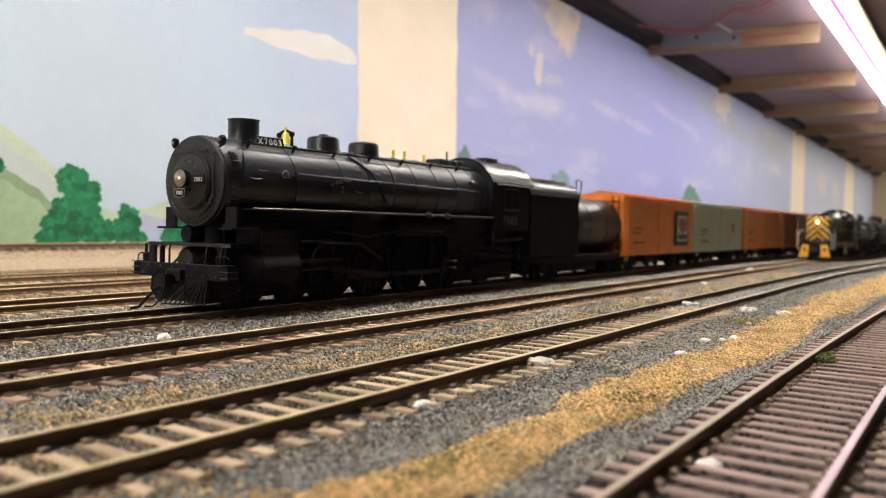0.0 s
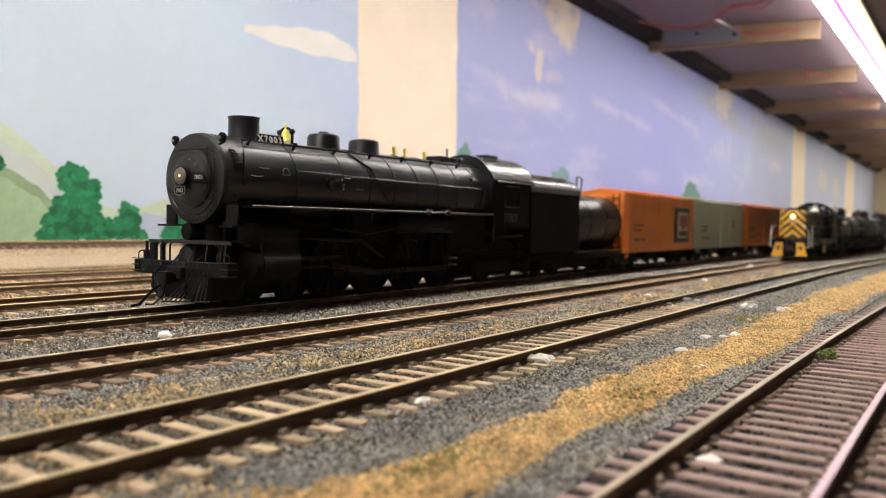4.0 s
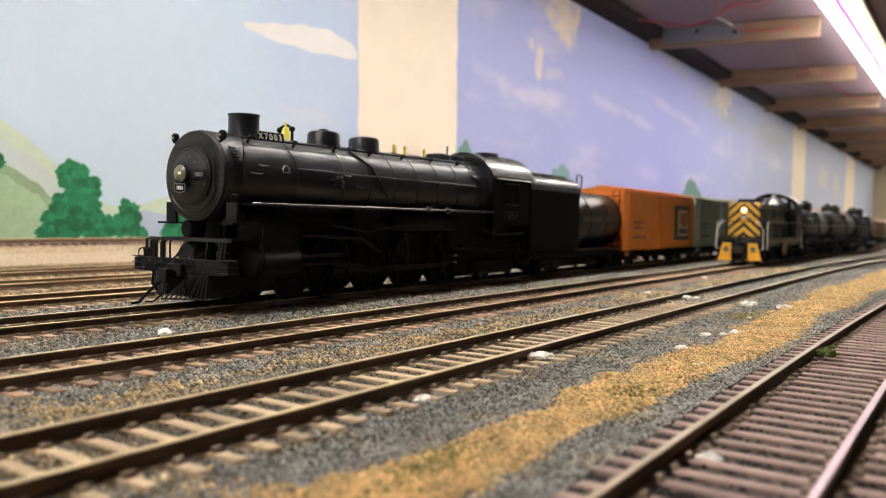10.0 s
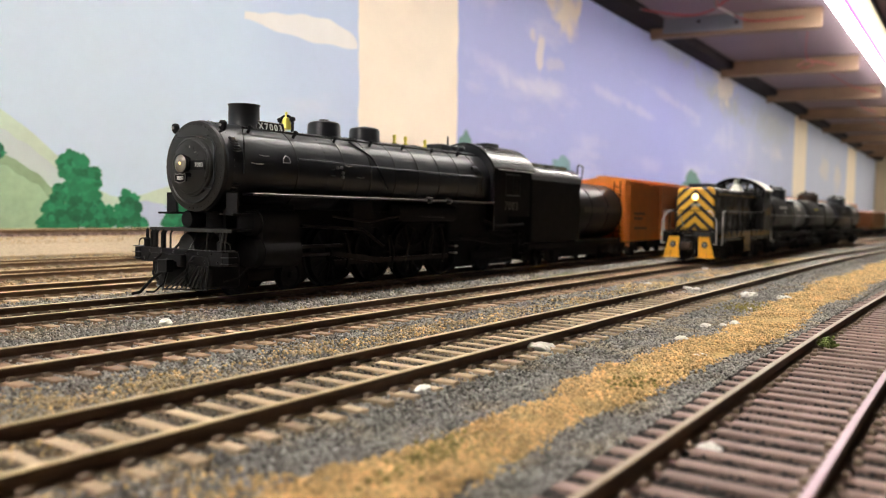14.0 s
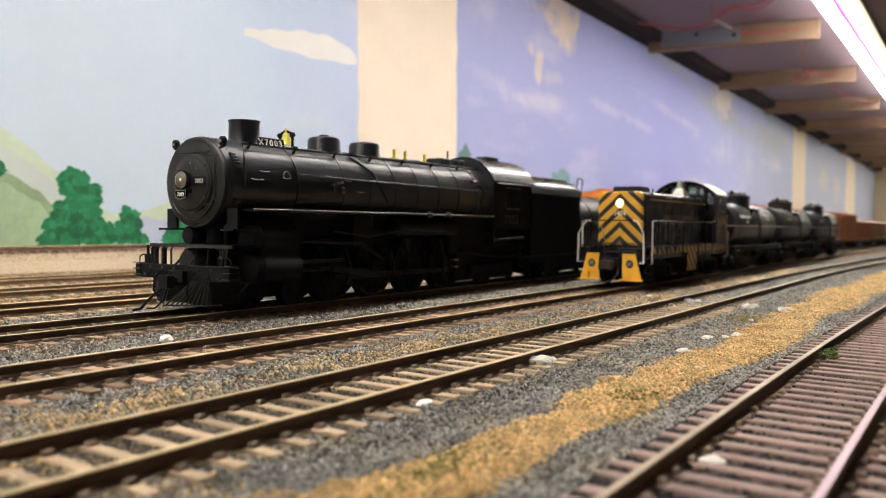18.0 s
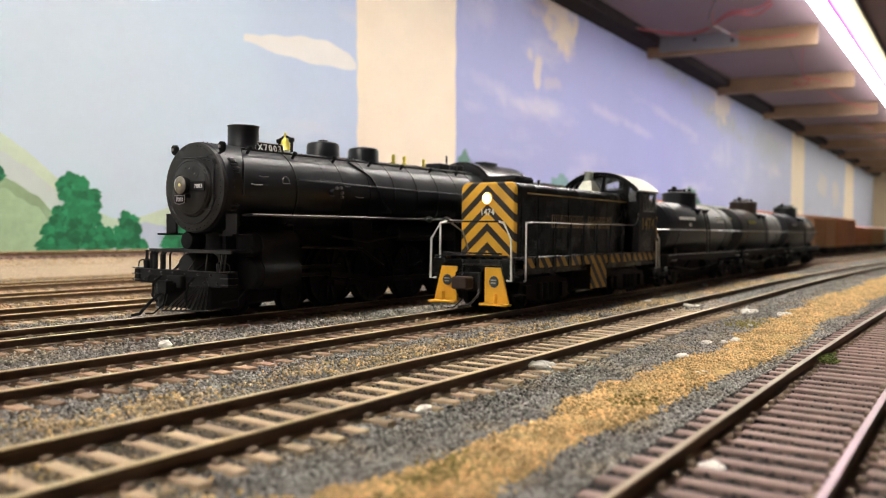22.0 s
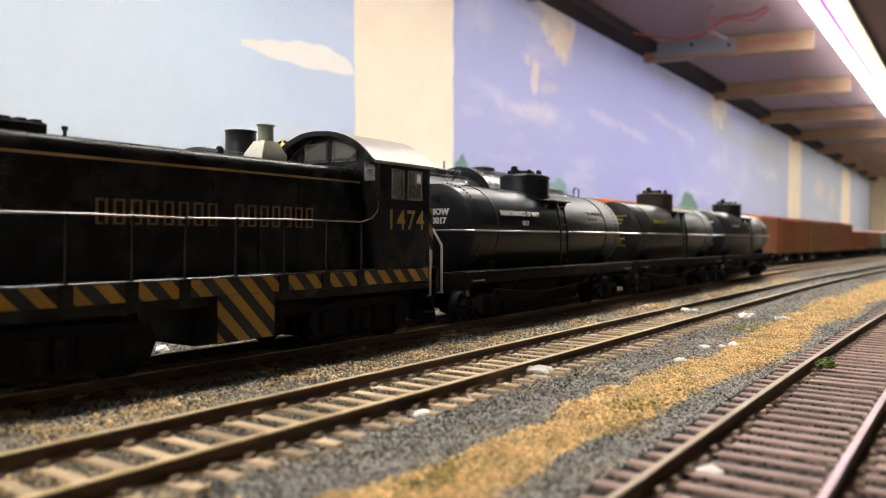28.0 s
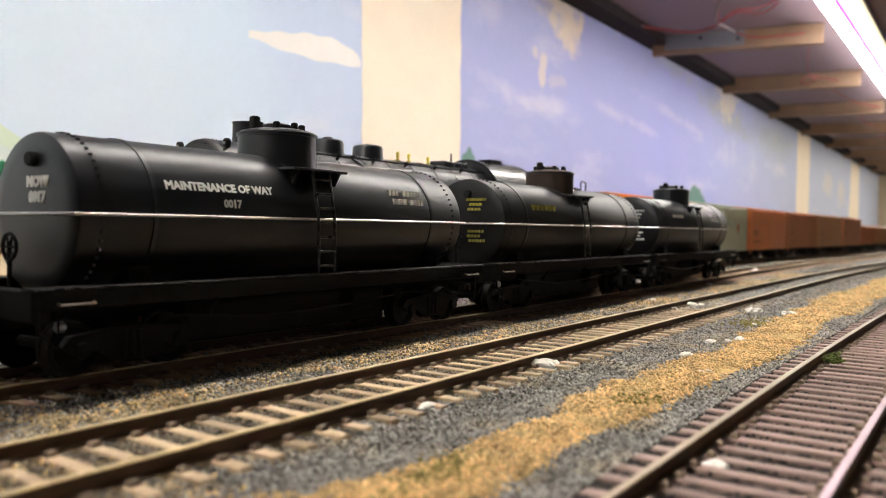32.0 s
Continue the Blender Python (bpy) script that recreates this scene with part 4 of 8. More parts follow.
wire("wire", [(1.627, 0.288, 0.328), (1.660, 0.268, 0.3285), (1.700, 0.250, 0.328)], RED)
wire("wire", [(1.90, 0.290, 0.346), (1.982, 0.272, 0.336), (2.027, 0.252, 0.330), (2.1165, 0.222, 0.331)], RED)
for i, x in enumerate((2.141, 2.553)):
    wire("wire", [(x + 0.08, 0.300, 0.346), (x + 0.2, 0.302, 0.332), (x + 0.3, 0.285, 0.325), (x + 0.368, 0.262, 0.324)], GREYWIRE)
    wire("wire", [(x + 0.06, 0.275, 0.346), (x + 0.22, 0.284, 0.333), (x + 0.360, 0.262, 0.327)], RED)


# ---------------------------------------------------------------- rolling stock: local x runs back from the front, z from the railhead
def wheel(r, n=20, w=2.4):
    """A wheel pair on its axle; the axle lies along y."""
    m = MB()
    for s in (-1, 1):
        m.lathe([(s * 7.3 * mm, r * 1.09), (s * 7.9 * mm, r * 1.09), (s * 8.0 * mm, r), (s * 9.9 * mm, r * 0.97), (s * 9.9 * mm, r * 0.8), (s * 9.3 * mm, r * 0.7), (s * 9.4 * mm, r * 0.25), (s * 10.2 * mm, r * 0.2)], "y", n=n)
    m.lathe([(-8 * mm, 1.0 * mm), (8 * mm, 1.0 * mm)], "y", n=8)
    return m


AXLES = []   # turning wheel pairs of the moving train: object, radius, x, z


def freight_truck(parent, x, moving=False, r=4.75 * mm, base=9.6 * mm, heavy=False):
    """Two-axle freight truck with side frames."""
    t = part("truck", MB().box(x - 3 * mm, x + 3 * mm, -11 * mm, 11 * mm, 4.5 * mm, 8.4 * mm), FLATBLACK, parent)
    for s in (-1, 1):
        y0, y1 = sorted((s * 10.6 * mm, s * 12.4 * mm))
        k = (base + 3.4 * mm) / 13
        if heavy:
            part("side_frame", MB().prof([(x + p * mm, q * mm) for p, q in ((-19, 6.4), (-17.6, 9.4), (-7, 10.6), (7, 10.6), (17.6, 9.4), (19, 6.4), (17.4, 2.8), (9.5, 3.0), (6, 1.9), (-6, 1.9), (-9.5, 3.0), (-17.4, 2.8))], "y", *sorted((s * 10.3 * mm, s * 12.0 * mm))), FLATBLACK, t)
        else:
            part("side_frame", MB().prof([(x - 13 * k, 5.6 * mm), (x - 11.5 * k, 7.2 * mm), (x - 4 * k, 8.0 * mm), (x + 4 * k, 8.0 * mm), (x + 11.5 * k, 7.2 * mm), (x + 13 * k, 5.6 * mm),
                 (x + 11 * k, 4.2 * mm), (x + 7 * k, 4.4 * mm), (x + 4 * k, 2.2 * mm), (x - 4 * k, 2.2 * mm), (x - 7 * k, 4.4 * mm), (x - 11 * k, 4.2 * mm)], "y", y0, y1), FLATBLACK, t)
        for dx in (-base, base):
            if heavy:
                part("axle_box", MB().box(x + dx - 2.1 * mm, x + dx + 2.1 * mm, *sorted((s * 12.0 * mm, s * 13.3 * mm)), 3.4 * mm, 8.2 * mm), FLATBLACK, t)
            else:
                part("axle_box", MB().lathe([(s * 12.4 * mm, 1.5 * mm), (s * 13.4 * mm, 1.3 * mm)], "y", (x + dx, 0, r), 8), FLATBLACK, t)
        for dx in ((-4.2, 0, 4.2) if heavy else (-1.6, 0, 1.6)):
            part("spring", MB().lathe([(3.0 * mm, 1.3 * mm), (8.6 * mm, 1.3 * mm)] if heavy else [(2.6 * mm, 0.7 * mm), (7.4 * mm, 0.7 * mm)], "z", (x + dx * mm, s * 12.2 * mm, 0), 8), FLATBLACK, t)
    for dx in (-base, base):
        w = part("wheelset", wheel(r), FLATBLACK, t, "wheel pair with worn bright treads")
        w.data.materials.append(GEAR)
        for f in w.data.polygons:
            if 7.7 * mm < abs(f.center.y) < 9.8 * mm and math.hypot(f.center.x, f.center.z) > 0.9 * r:
                f.material_index = 1
        w.matrix_basis = pose(x + dx, 0, r)
        if moving:
            AXLES.append((w, r, x + dx, r))
    return t


def coupler(parent, x, s):
    m = MB().box(min(x, x + s * 4 * mm), max(x, x + s * 4 * mm), -1.2 * mm, 1.2 * mm, 8.0 * mm, 10.4 * mm)
    m.box(min(x + s * 3 * mm, x + s * 5.5 * mm), max(x + s * 3 * mm, x + s * 5.5 * mm), -2.0 * mm, 2.0 * mm, 7.4 * mm, 11.0 * mm)
    m.rod([(x + s * 3.5 * mm, 0.5 * mm, 8 * mm), (x + s * 4.2 * mm, 1.0 * mm, 4 * mm), (x + s * 6 * mm, 3 * mm, 1.5 * mm), (x + s * 8 * mm, 4.0 * mm, 1.6 * mm)], 0.3 * mm)
    return part("coupler", m, FLATBLACK, parent, bevel=0.0003)


def arc(half, eave, peak, n=16):
    """Roof outline (y, z) over a width."""
    rise = peak - eave
    rad = (half * half + rise * rise) / (2 * rise)
    a = math.asin(half / rad)
    return [(rad * math.sin(-a + 2 * a * i / n), peak - rad + rad * math.cos(-a + 2 * a * i / n)) for i in range(n + 1)]


def steam_engine(X, Y):
    r = root("steam_locomotive", "black model steam locomotive with brass bell, standing on its track", "locomotive", at=pose(X, Y, RH))
    cz = 38.3 * mm
    # boiler
    boiler = part("boiler", MB().lathe([(2 * mm, 13.2 * mm), (2.6 * mm, 13.7 * mm), (45 * mm, 13.7 * mm), (46 * mm, 13.8 * mm), (95 * mm, 14.2 * mm), (148 * mm, 14.6 * mm)], "x", (0, 0, cz), 48), BLACK, r)
    for x in (30, 52, 66, 80, 94, 108, 122, 136):
        rr = 13.72 + 0.88 * max(0, x - 45) / 103
        part("boiler_band", MB().lathe([(x * mm, rr * mm), (x * mm, (rr + 0.26) * mm), ((x + 0.8) * mm, (rr + 0.27) * mm), ((x + 0.8) * mm, rr * mm)], "x", (0, 0, cz), 40), BAND, boiler)
    fr = part("smokebox_front", MB().lathe([(3.2 * mm, 13.4 * mm), (2.2 * mm, 13.4 * mm), (1.8 * mm, 12.8 * mm), (1.8 * mm, 8.0 * mm)], "x", (0, 0, cz), 40), SMOKEBOX, r, "dark graphite smokebox front")
    door = part("smokebox_door", MB().lathe([(1.9 * mm, 8.9 * mm), (1.0 * mm, 8.7 * mm), (0.0 * mm, 7.0 * mm), (-0.7 * mm, 4.0 * mm), (-0.9 * mm, 0.4 * mm)], "x", (0, 0, cz), 32), SMOKEBOX, fr)
    dogs = MB()
    for i in range(44):
        a = 2 * math.pi * i / 44
        dogs.box(1.5 * mm, 2.0 * mm, 12.4 * mm * math.cos(a) - 0.2 * mm, 12.4 * mm * math.cos(a) + 0.2 * mm, cz + 12.4 * mm * math.sin(a) - 0.2 * mm, cz + 12.4 * mm * math.sin(a) + 0.2 * mm)
    tagged(part("front_rivets", dogs, SMOKEBOX, fr), kind="stuff")
    riv = MB()
    for x in (4.6, 44, 30):
        for i in range(48):
            a = 2 * math.pi * i / 48
            c, s = math.cos(a), math.sin(a)
            riv.lathe([(13.6 * mm, 0.22 * mm), (13.95 * mm, 0.1 * mm)], "z", (0, 0, 0), 5)
            k = len(riv.v) - 10
            for j in range(k, k + 10):
                px, py, pz = riv.v[j]
                riv.v[j] = (x * mm + px, pz * c - py * s, cz + pz * s + py * c)
    tagged(part("rivets", riv, BLACK, boiler), kind="stuff")
    part("door_ring", MB().rod([(1.0 * mm, 7.7 * mm * math.cos(2 * math.pi * i / 28), cz + 7.7 * mm * math.sin(2 * math.pi * i / 28)) for i in range(29)], 0.75 * mm, 8), SMOKEBOX, fr)
    part("hinge_frame", MB().rod([(0.9 * mm, -3.0 * mm, cz + 8.8 * mm), (0.9 * mm, -9.0 * mm, cz + 7.6 * mm), (0.9 * mm, -10.4 * mm, cz + 5.5 * mm), (0.9 * mm, -10.4 * mm, cz - 4.5 * mm), (0.9 * mm, -9.4 * mm, cz - 6.2 * mm), (0.9 * mm, -6.0 * mm, cz - 6.6 * mm)], 0.34 * mm), BLACK, fr)
    for k, (deg, r0, r1, thick) in enumerate(((8, 5.2, 6.3, 0.26), (20, 4.6, 6.0, 0.2), (33, 5.2, 6.4, 0.3), (47, 5.0, 6.1, 0.2), (61, 5.3, 6.5, 0.26), (78, 5.4, 6.2, 0.2), (96, 5.5, 6.4, 0.24))):
        a = math.radians(deg)
        part("door_clamp", MB().rod([(-0.4 * mm, -r0 * mm * math.cos(a), cz + r0 * mm * math.sin(a)), (0.1 * mm, -r1 * mm * math.cos(a + 0.09), cz + r1 * mm * math.sin(a + 0.09))], thick * mm, 5), STEEL if k % 2 else SMOKEBOX, fr, "worn door clamp")
    # headlight with its bracket and number plate
    before = set(r.children_recursive)
    hz = cz + 0.5 * mm
    hl = part("headlight", MB().lathe([(-6.9 * mm, 2.62 * mm), (-7.0 * mm, 2.85 * mm), (-6.2 * mm, 2.85 * mm), (-5.8 * mm, 2.45 * mm), (-1.5 * mm, 2.3 * mm), (-0.9 * mm, 1.5 * mm)], "x", (0, 0, hz), 28), FLATBLACK, r)
    part("lens", MB().lathe([(-6.9 * mm, 2.64 * mm), (-7.45 * mm, 2.0 * mm), (-7.75 * mm, 1.1 * mm), (-7.85 * mm, 0.2 * mm)], "x", (0, 0, hz), 28), LAMPDIM, hl, "dim warm headlight lens")
    # the lens's warm highlight, put in as a small glowing dot
    part("bulb", MB().lathe([(-7.95 * mm, 0.2 * mm), (-7.8 * mm, 0.45 * mm), (-7.2 * mm, 0.5 * mm)], "x", (0, -0.9 * mm, hz), 12), SPOTWARM, hl, "small warm glowing spot for the lens highlight")
    part("bracket", MB().box(-5.0 * mm, 0.5 * mm, -2.2 * mm, 2.2 * mm, cz - 3.3 * mm, cz - 2.2 * mm), FLATBLACK, hl)
    shield = [(-2.2, -2.5), (-1.2, -2.7), (0, -2.5), (1.2, -2.7), (2.2, -2.5), (2.45, -3.2), (2.3, -4.0), (2.35, -4.6), (1.3, -4.9), (0, -5.2), (-1.3, -4.9), (-2.35, -4.6), (-2.3, -4.0), (-2.45, -3.2)]
    pl = part("number_plate", MB().prof([(y * mm, cz + z * mm) for y, z in shield], "x", -6.9 * mm, -6.4 * mm), FLATBLACK, r, "shield plate with pale rim")
    part("rim", MB().rod([(-7.0 * mm, y * mm, cz + z * mm) for y, z in shield + shield[:1]], 0.14 * mm, 4), STEEL, pl)
    letters("number", "7003", 1.6 * mm, (-7.0 * mm, 0, cz - 3.8 * mm), (90, 0, -90), WHITE, pl, fat=0.00003)
    part("side_number_board", MB().box(-5.3 * mm, -4.9 * mm, -8.8 * mm, -2.2 * mm, cz - 1.3 * mm, cz + 1.5 * mm), FLATBLACK, hl, bevel=0.0001)
    letters("number", "7003", 1.75 * mm, (-5.32 * mm, -6.3 * mm, cz + 0.1 * mm), (90, 0, -90), WHITE, hl, fat=0.00002, space=1.1)
    for ob in set(r.children_recursive) - before:
        ob.data.transform(pose(3.0 * mm, 0, 0))
    # handrail round the front, class lamps, steps
    pts = [(1.2 * mm, 11 * mm * math.cos(a), cz + 11 * mm * math.sin(a)) for a in [math.pi * (1.08 + 0.84 * i / 14) for i in range(15)]]
    part("front_rail", MB().rod(pts, 0.28 * mm), BLACK, fr)
    part("cross_rail", MB().rod([(1.0 * mm, -7.5 * mm, cz + 8.7 * mm), (1.0 * mm, 7.5 * mm, cz + 8.7 * mm)], 0.25 * mm), BLACK, fr)
    for s in (-1, 1):
        cl = part("class_lamp", MB().lathe([(0, 0.6 * mm), (0.8 * mm, 1.1 * mm), (2.4 * mm, 1.15 * mm), (3.0 * mm, 0.7 * mm)], "z", (2.6 * mm, s * 10.8 * mm, cz + 10.2 * mm), 12), FLATBLACK, r)
        part("bracket", MB().rod([(2.8 * mm, s * 8.0 * mm, cz + 9.5 * mm), (2.6 * mm, s * 10.8 * mm, cz + 10.4 * mm)], 0.4 * mm), FLATBLACK, cl)
        part("lens", MB().lathe([(1.7 * mm, 0.6 * mm), (1.4 * mm, 0.45 * mm)], "x", (0, s * 10.8 * mm, cz + 11.8 * mm), 8), STEEL, cl)
    for ob in [fr] + list(fr.children):
        ob.data.transform(pose(-1.0 * mm, 0, 0))
    # stack, bell, boards, domes
    part("smoke_stack", MB().lathe([(50.5 * mm, 5.6 * mm), (51.6 * mm, 4.9 * mm), (58.0 * mm, 4.8 * mm), (58.6 * mm, 5.1 * mm), (58.7 * mm, 4.3 * mm), (54 * mm, 4.2 * mm)], "z", (20 * mm, 0, 0), 28), BLACK, r)
    bell = part("bell", MB().lathe([(52.6 * mm, 2.6 * mm), (53.0 * mm, 2.4 * mm), (54.2 * mm, 1.6 * mm), (55.6 * mm, 1.35 * mm), (56.5 * mm, 0.9 * mm), (57.0 * mm, 0.4 * mm), (58.3 * mm, 0.42 * mm), (58.5 * mm, 0.2 * mm)], "z", (38.2 * mm, 0, 0), 20), BRASS, r, "polished brass bell")
    for s in (-1, 1):
        part("yoke_arm", MB().rod([(38.2 * mm, s * 2.9 * mm, 51.8 * mm), (38.2 * mm, s * 3.0 * mm, 54.6 * mm), (38.2 * mm, s * 2.5 * mm, 56.4 * mm), (38.2 * mm, s * 0.6 * mm, 57.2 * mm)], 0.5 * mm), FLATBLACK, bell)
        part("pivot", MB().lathe([(-0.9 * mm, 0.4 * mm), (-0.6 * mm, 0.85 * mm), (0.6 * mm, 0.85 * mm), (0.9 * mm, 0.4 * mm)], "y", (38.2 * mm, s * 2.9 * mm, 55.9 * mm), 10), FLATBLACK, bell)
    nb = part("number_board", MB().box(20.5 * mm, 32.8 * mm, -5.2 * mm, -4.4 * mm, 50.9 * mm, 54.5 * mm), FLATBLACK, r, "black board with white number", bevel=0.0002)
    part("rim", MB().rod([(20.6 * mm, -5.3 * mm, 51.0 * mm), (32.7 * mm, -5.3 * mm, 51.0 * mm), (32.7 * mm, -5.3 * mm, 54.4 * mm), (20.6 * mm, -5.3 * mm, 54.4 * mm), (20.6 * mm, -5.3 * mm, 51.0 * mm)], 0.12 * mm, 4), STEEL, nb)
    letters("number", "X7003", 3.1 * mm, (26.7 * mm, -5.25 * mm, 52.7 * mm), (90, 0, 0), WHITE, nb, fat=0.00006, space=1.3)
    part("stay", MB().box(27 * mm, 28 * mm, -4.6 * mm, -3.8 * mm, 50.0 * mm, 51.4 * mm), FLATBLACK, nb)
    lean = pose(0, -5.2 * mm, 50.3 * mm) @ pose(0, 0, 0, -14) @ pose(0, 5.2 * mm, -51 * mm)
    for ob in [nb] + list(nb.children):
        ob.data.transform(lean)
    for x, name, h in ((56.5, "sand_dome", 57.0), (78.5, "steam_dome", 57.0)):
        d = part(name, MB().lathe([(49.5 * mm, 7.2 * mm), (51.5 * mm, 6.2 * mm), (52.8 * mm, 5.85 * mm), ((h - 1.2) * mm, 5.75 * mm), ((h - 0.4) * mm, 5.3 * mm), (h * mm, 4.3 * mm), ((h + 0.5) * mm, 1.0 * mm)], "z", (x * mm, 0, 0), 32), BLACK, r)
        if name == "sand_dome":
            part("hatch", MB().lathe([((h + 0.2) * mm, 1.8 * mm), ((h + 0.8) * mm, 1.7 * mm), ((h + 1.0) * mm, 0.6 * mm)], "z", (x * mm, 0, 0), 12), BLACK, d)
    for x, y in ((95, -1.5), (98.5, 1.2), (102.5, -1.2), (117.5, 0)):
        part("safety_valve", MB().lathe([(52.0 * mm, 0.8 * mm), (53.2 * mm, 0.9 * mm), (53.4 * mm, 0.5 * mm), (54.8 * mm, 0.75 * mm), (55.6 * mm, 0.7 * mm), (56.0 * mm, 0.25 * mm)], "z", (x * mm, y * mm, 0), 10), BRASS, r, "small brass fitting on the boiler top")
    part("turret", MB().box(124 * mm, 131 * mm, -4 * mm, 4 * mm, 51 * mm, 54.8 * mm), BLACK, r, bevel=0.0006)
    part("whistle_pipe", MB().lathe([(52 * mm, 0.4 * mm), (58.5 * mm, 0.35 * mm)], "z", (133 * mm, -1 * mm, 0), 8), BLACK, r)
    for x in (137, 142):
        part("roof_valve", MB().lathe([(52 * mm, 1.6 * mm), (54.5 * mm, 1.6 * mm), (55 * mm, 1.0 * mm)], "z", (x * mm, -2 * mm, 0), 12), BLACK, r)
    # handrails, pipes and stanchions along the boiler
    for s in (-1, 1):
        a = math.radians(52)
        ys, zs = s * 15.2 * mm * math.cos(a), cz + 15.2 * mm * math.sin(a)
        part("boiler_handrail", MB().rod([(8 * mm, s * 13.9 * mm, cz - 2 * mm), (8.5 * mm, s * 13.2 * mm, cz + 7.0 * mm), (11 * mm, ys, zs), (146 * mm, s * 15.8 * mm * math.cos(a), cz + 15.8 * mm * math.sin(a))], 0.3 * mm), FLATBLACK, r)
        for x in (14, 33, 52, 71, 90, 109, 128):
            post = part("rail_post", MB().rod([(x * mm, s * 13.0 * mm * math.cos(a), cz + 13.0 * mm * math.sin(a)), (x * mm, s * 15.7 * mm * math.cos(a), cz + 15.7 * mm * math.sin(a))], 0.5 * mm, 6), FLATBLACK, r)
            part("knob", MB().lathe([(-0.7 * mm, 0.35 * mm), (-0.4 * mm, 0.7 * mm), (0.4 * mm, 0.7 * mm), (0.7 * mm, 0.35 * mm)], "x", (x * mm, s * 15.7 * mm * math.cos(a), cz + 15.7 * mm * math.sin(a)), 8), FLATBLACK, post)
        y0, y1 = sorted((s * 12.0 * mm, s * 16.6 * mm))
        part("running_board", MB().box(9 * mm, 147 * mm, y0, y1, 29.9 * mm, 30.6 * mm), BLACK, r, "black running board with a bright edge")
        # thin bright rod that stands for the edge's highlight under the strip
        part("board_edge", MB().rod([(9 * mm, s * 16.7 * mm, 30.55 * mm), (147 * mm, s * 16.7 * mm, 30.55 * mm)], 0.15 * mm, 8), STEEL, r, "bright line for the highlight on the running board edge")
        part("air_tank", MB().lathe([(80 * mm, 1.0 * mm), (81 * mm, 3.2 * mm), (120 * mm, 3.2 * mm), (121 * mm, 1.0 * mm)], "x", (0, s * 12.6 * mm, 25.4 * mm), 16), FLATBLACK, r)
        part("sand_pipe", MB().rod([(60 * mm, s * 8.5 * mm, 50.2 * mm), (68 * mm, s * 12.6 * mm, 45.0 * mm), (72 * mm, s * 14.5 * mm, 38.0 * mm), (75 * mm, s * 14.6 * mm, 34 * mm)], 0.45 * mm), BLACK, r)
        part("steam_pipe", MB().rod([(30 * mm, s * 14.1 * mm, 42.0 * mm), (60 * mm, s * 14.6 * mm, 41.6 * mm), (145 * mm, s * 15.0 * mm, 41.2 * mm)], 0.22 * mm), BLACK, r)
        part("check_valve", MB().lathe([(13.2 * mm, 1.2 * mm), (15.0 * mm, 1.1 * mm), (15.5 * mm, 0.6 * mm)], "y", (46 * mm, 0 if s > 0 else -28.7 * mm, 38.5 * mm), 10), BLACK, r)
        for x in (97, 110):
            fit = part("running_board_valve", MB().lathe([(x * mm, 0.5 * mm), ((x + 0.4) * mm, 0.8 * mm), ((x + 1.6) * mm, 0.8 * mm), ((x + 2.0) * mm, 0.4 * mm)], "x", (0, s * 16.6 * mm, 30.3 * mm), 8), BAND, r, "small worn valve on the running board")
            for dx, dz in ((-1.3, 0.1), (-0.5, 1.1), (0.8, 1.2), (2.2, 0.9), (3.0, 0.0), (2.0, -0.9), (0.2, -0.9)):
                part("valve_nut", MB().lathe([(-0.3 * mm, 0.28 * mm), (0.3 * mm, 0.28 * mm)], "y", ((x + dx) * mm, s * 17.0 * mm, (30.3 + dz) * mm), 6), STEEL, fit, "bright nut")
        part("builder_plate", MB().lathe([(13.25 * mm, 0.9 * mm), (13.6 * mm, 0.8 * mm)], "y", (25 * mm, 0 if s > 0 else -26.85 * mm, 41.0 * mm), 10), BAND, boiler)
    # small pale plates, glint dashes and valves on the boiler side
    for s in (-1, 1):
        def on(x, z, out=0.25):
            return (x * mm, s * (math.sqrt(max(0.0, 14.0 ** 2 - (z - 38.3) ** 2)) + out) * mm, z * mm)
        part("arched_plate", MB().rod([on(23.6, 40.4), on(23.7, 41.6), on(24.5, 42.5), on(25.6, 42.6), on(26.4, 41.8), on(26.6, 40.5), on(23.6, 40.4)], 0.13 * mm, 5), STEEL, boiler, "arched maker's plate with worn rim")
        for x, z, w in ((14.0, 42.2, 4.0), (10.5, 39.6, 4.6), (40.5, 42.6, 6.0), (52.5, 41.2, 3.0), (58.0, 37.6, 4.0), (68.0, 41.8, 8.0), (84.0, 41.8, 9.0)):
            # thin pale rods put in for glints along the boiler
            part("pipe_clip", MB().rod([on(x, z), on(x + w * 0.5, z - 0.25, 0.35), on(x + w, z - 0.1)], 0.12 * mm, 5), BAND if w > 5 else STEEL, boiler, "thin pale dash for a glint on the boiler")
        for x, z in ((48.0, 40.2), (50.0, 40.4), (50.6, 38.6), (50.6, 37.2)):
            part("boiler_valve", MB().lathe([(0, 0.55 * mm), (0.7 * mm, 0.5 * mm), (0.9 * mm, 0.2 * mm)], "x", on(x, z), 7), STEEL, boiler, "tiny worn valve")
        for k in range(5):
            part("valve_cluster", MB().lathe([(0, 0.5 * mm), (0.8 * mm, 0.42 * mm), (1.1 * mm, 0.15 * mm)], "z", ((62.5 + 0.9 * k) * mm, s * (6.2 + 0.35 * (k % 3)) * mm, (50.6 + 0.5 * (k % 2)) * mm), 7), BLACK, boiler)
        part("injector", MB().lathe([(0, 1.1 * mm), (3 * mm, 1.3 * mm), (5 * mm, 0.8 * mm)], "x", (133 * mm, s * 13.2 * mm, 44.5 * mm), 9), BLACK, boiler)
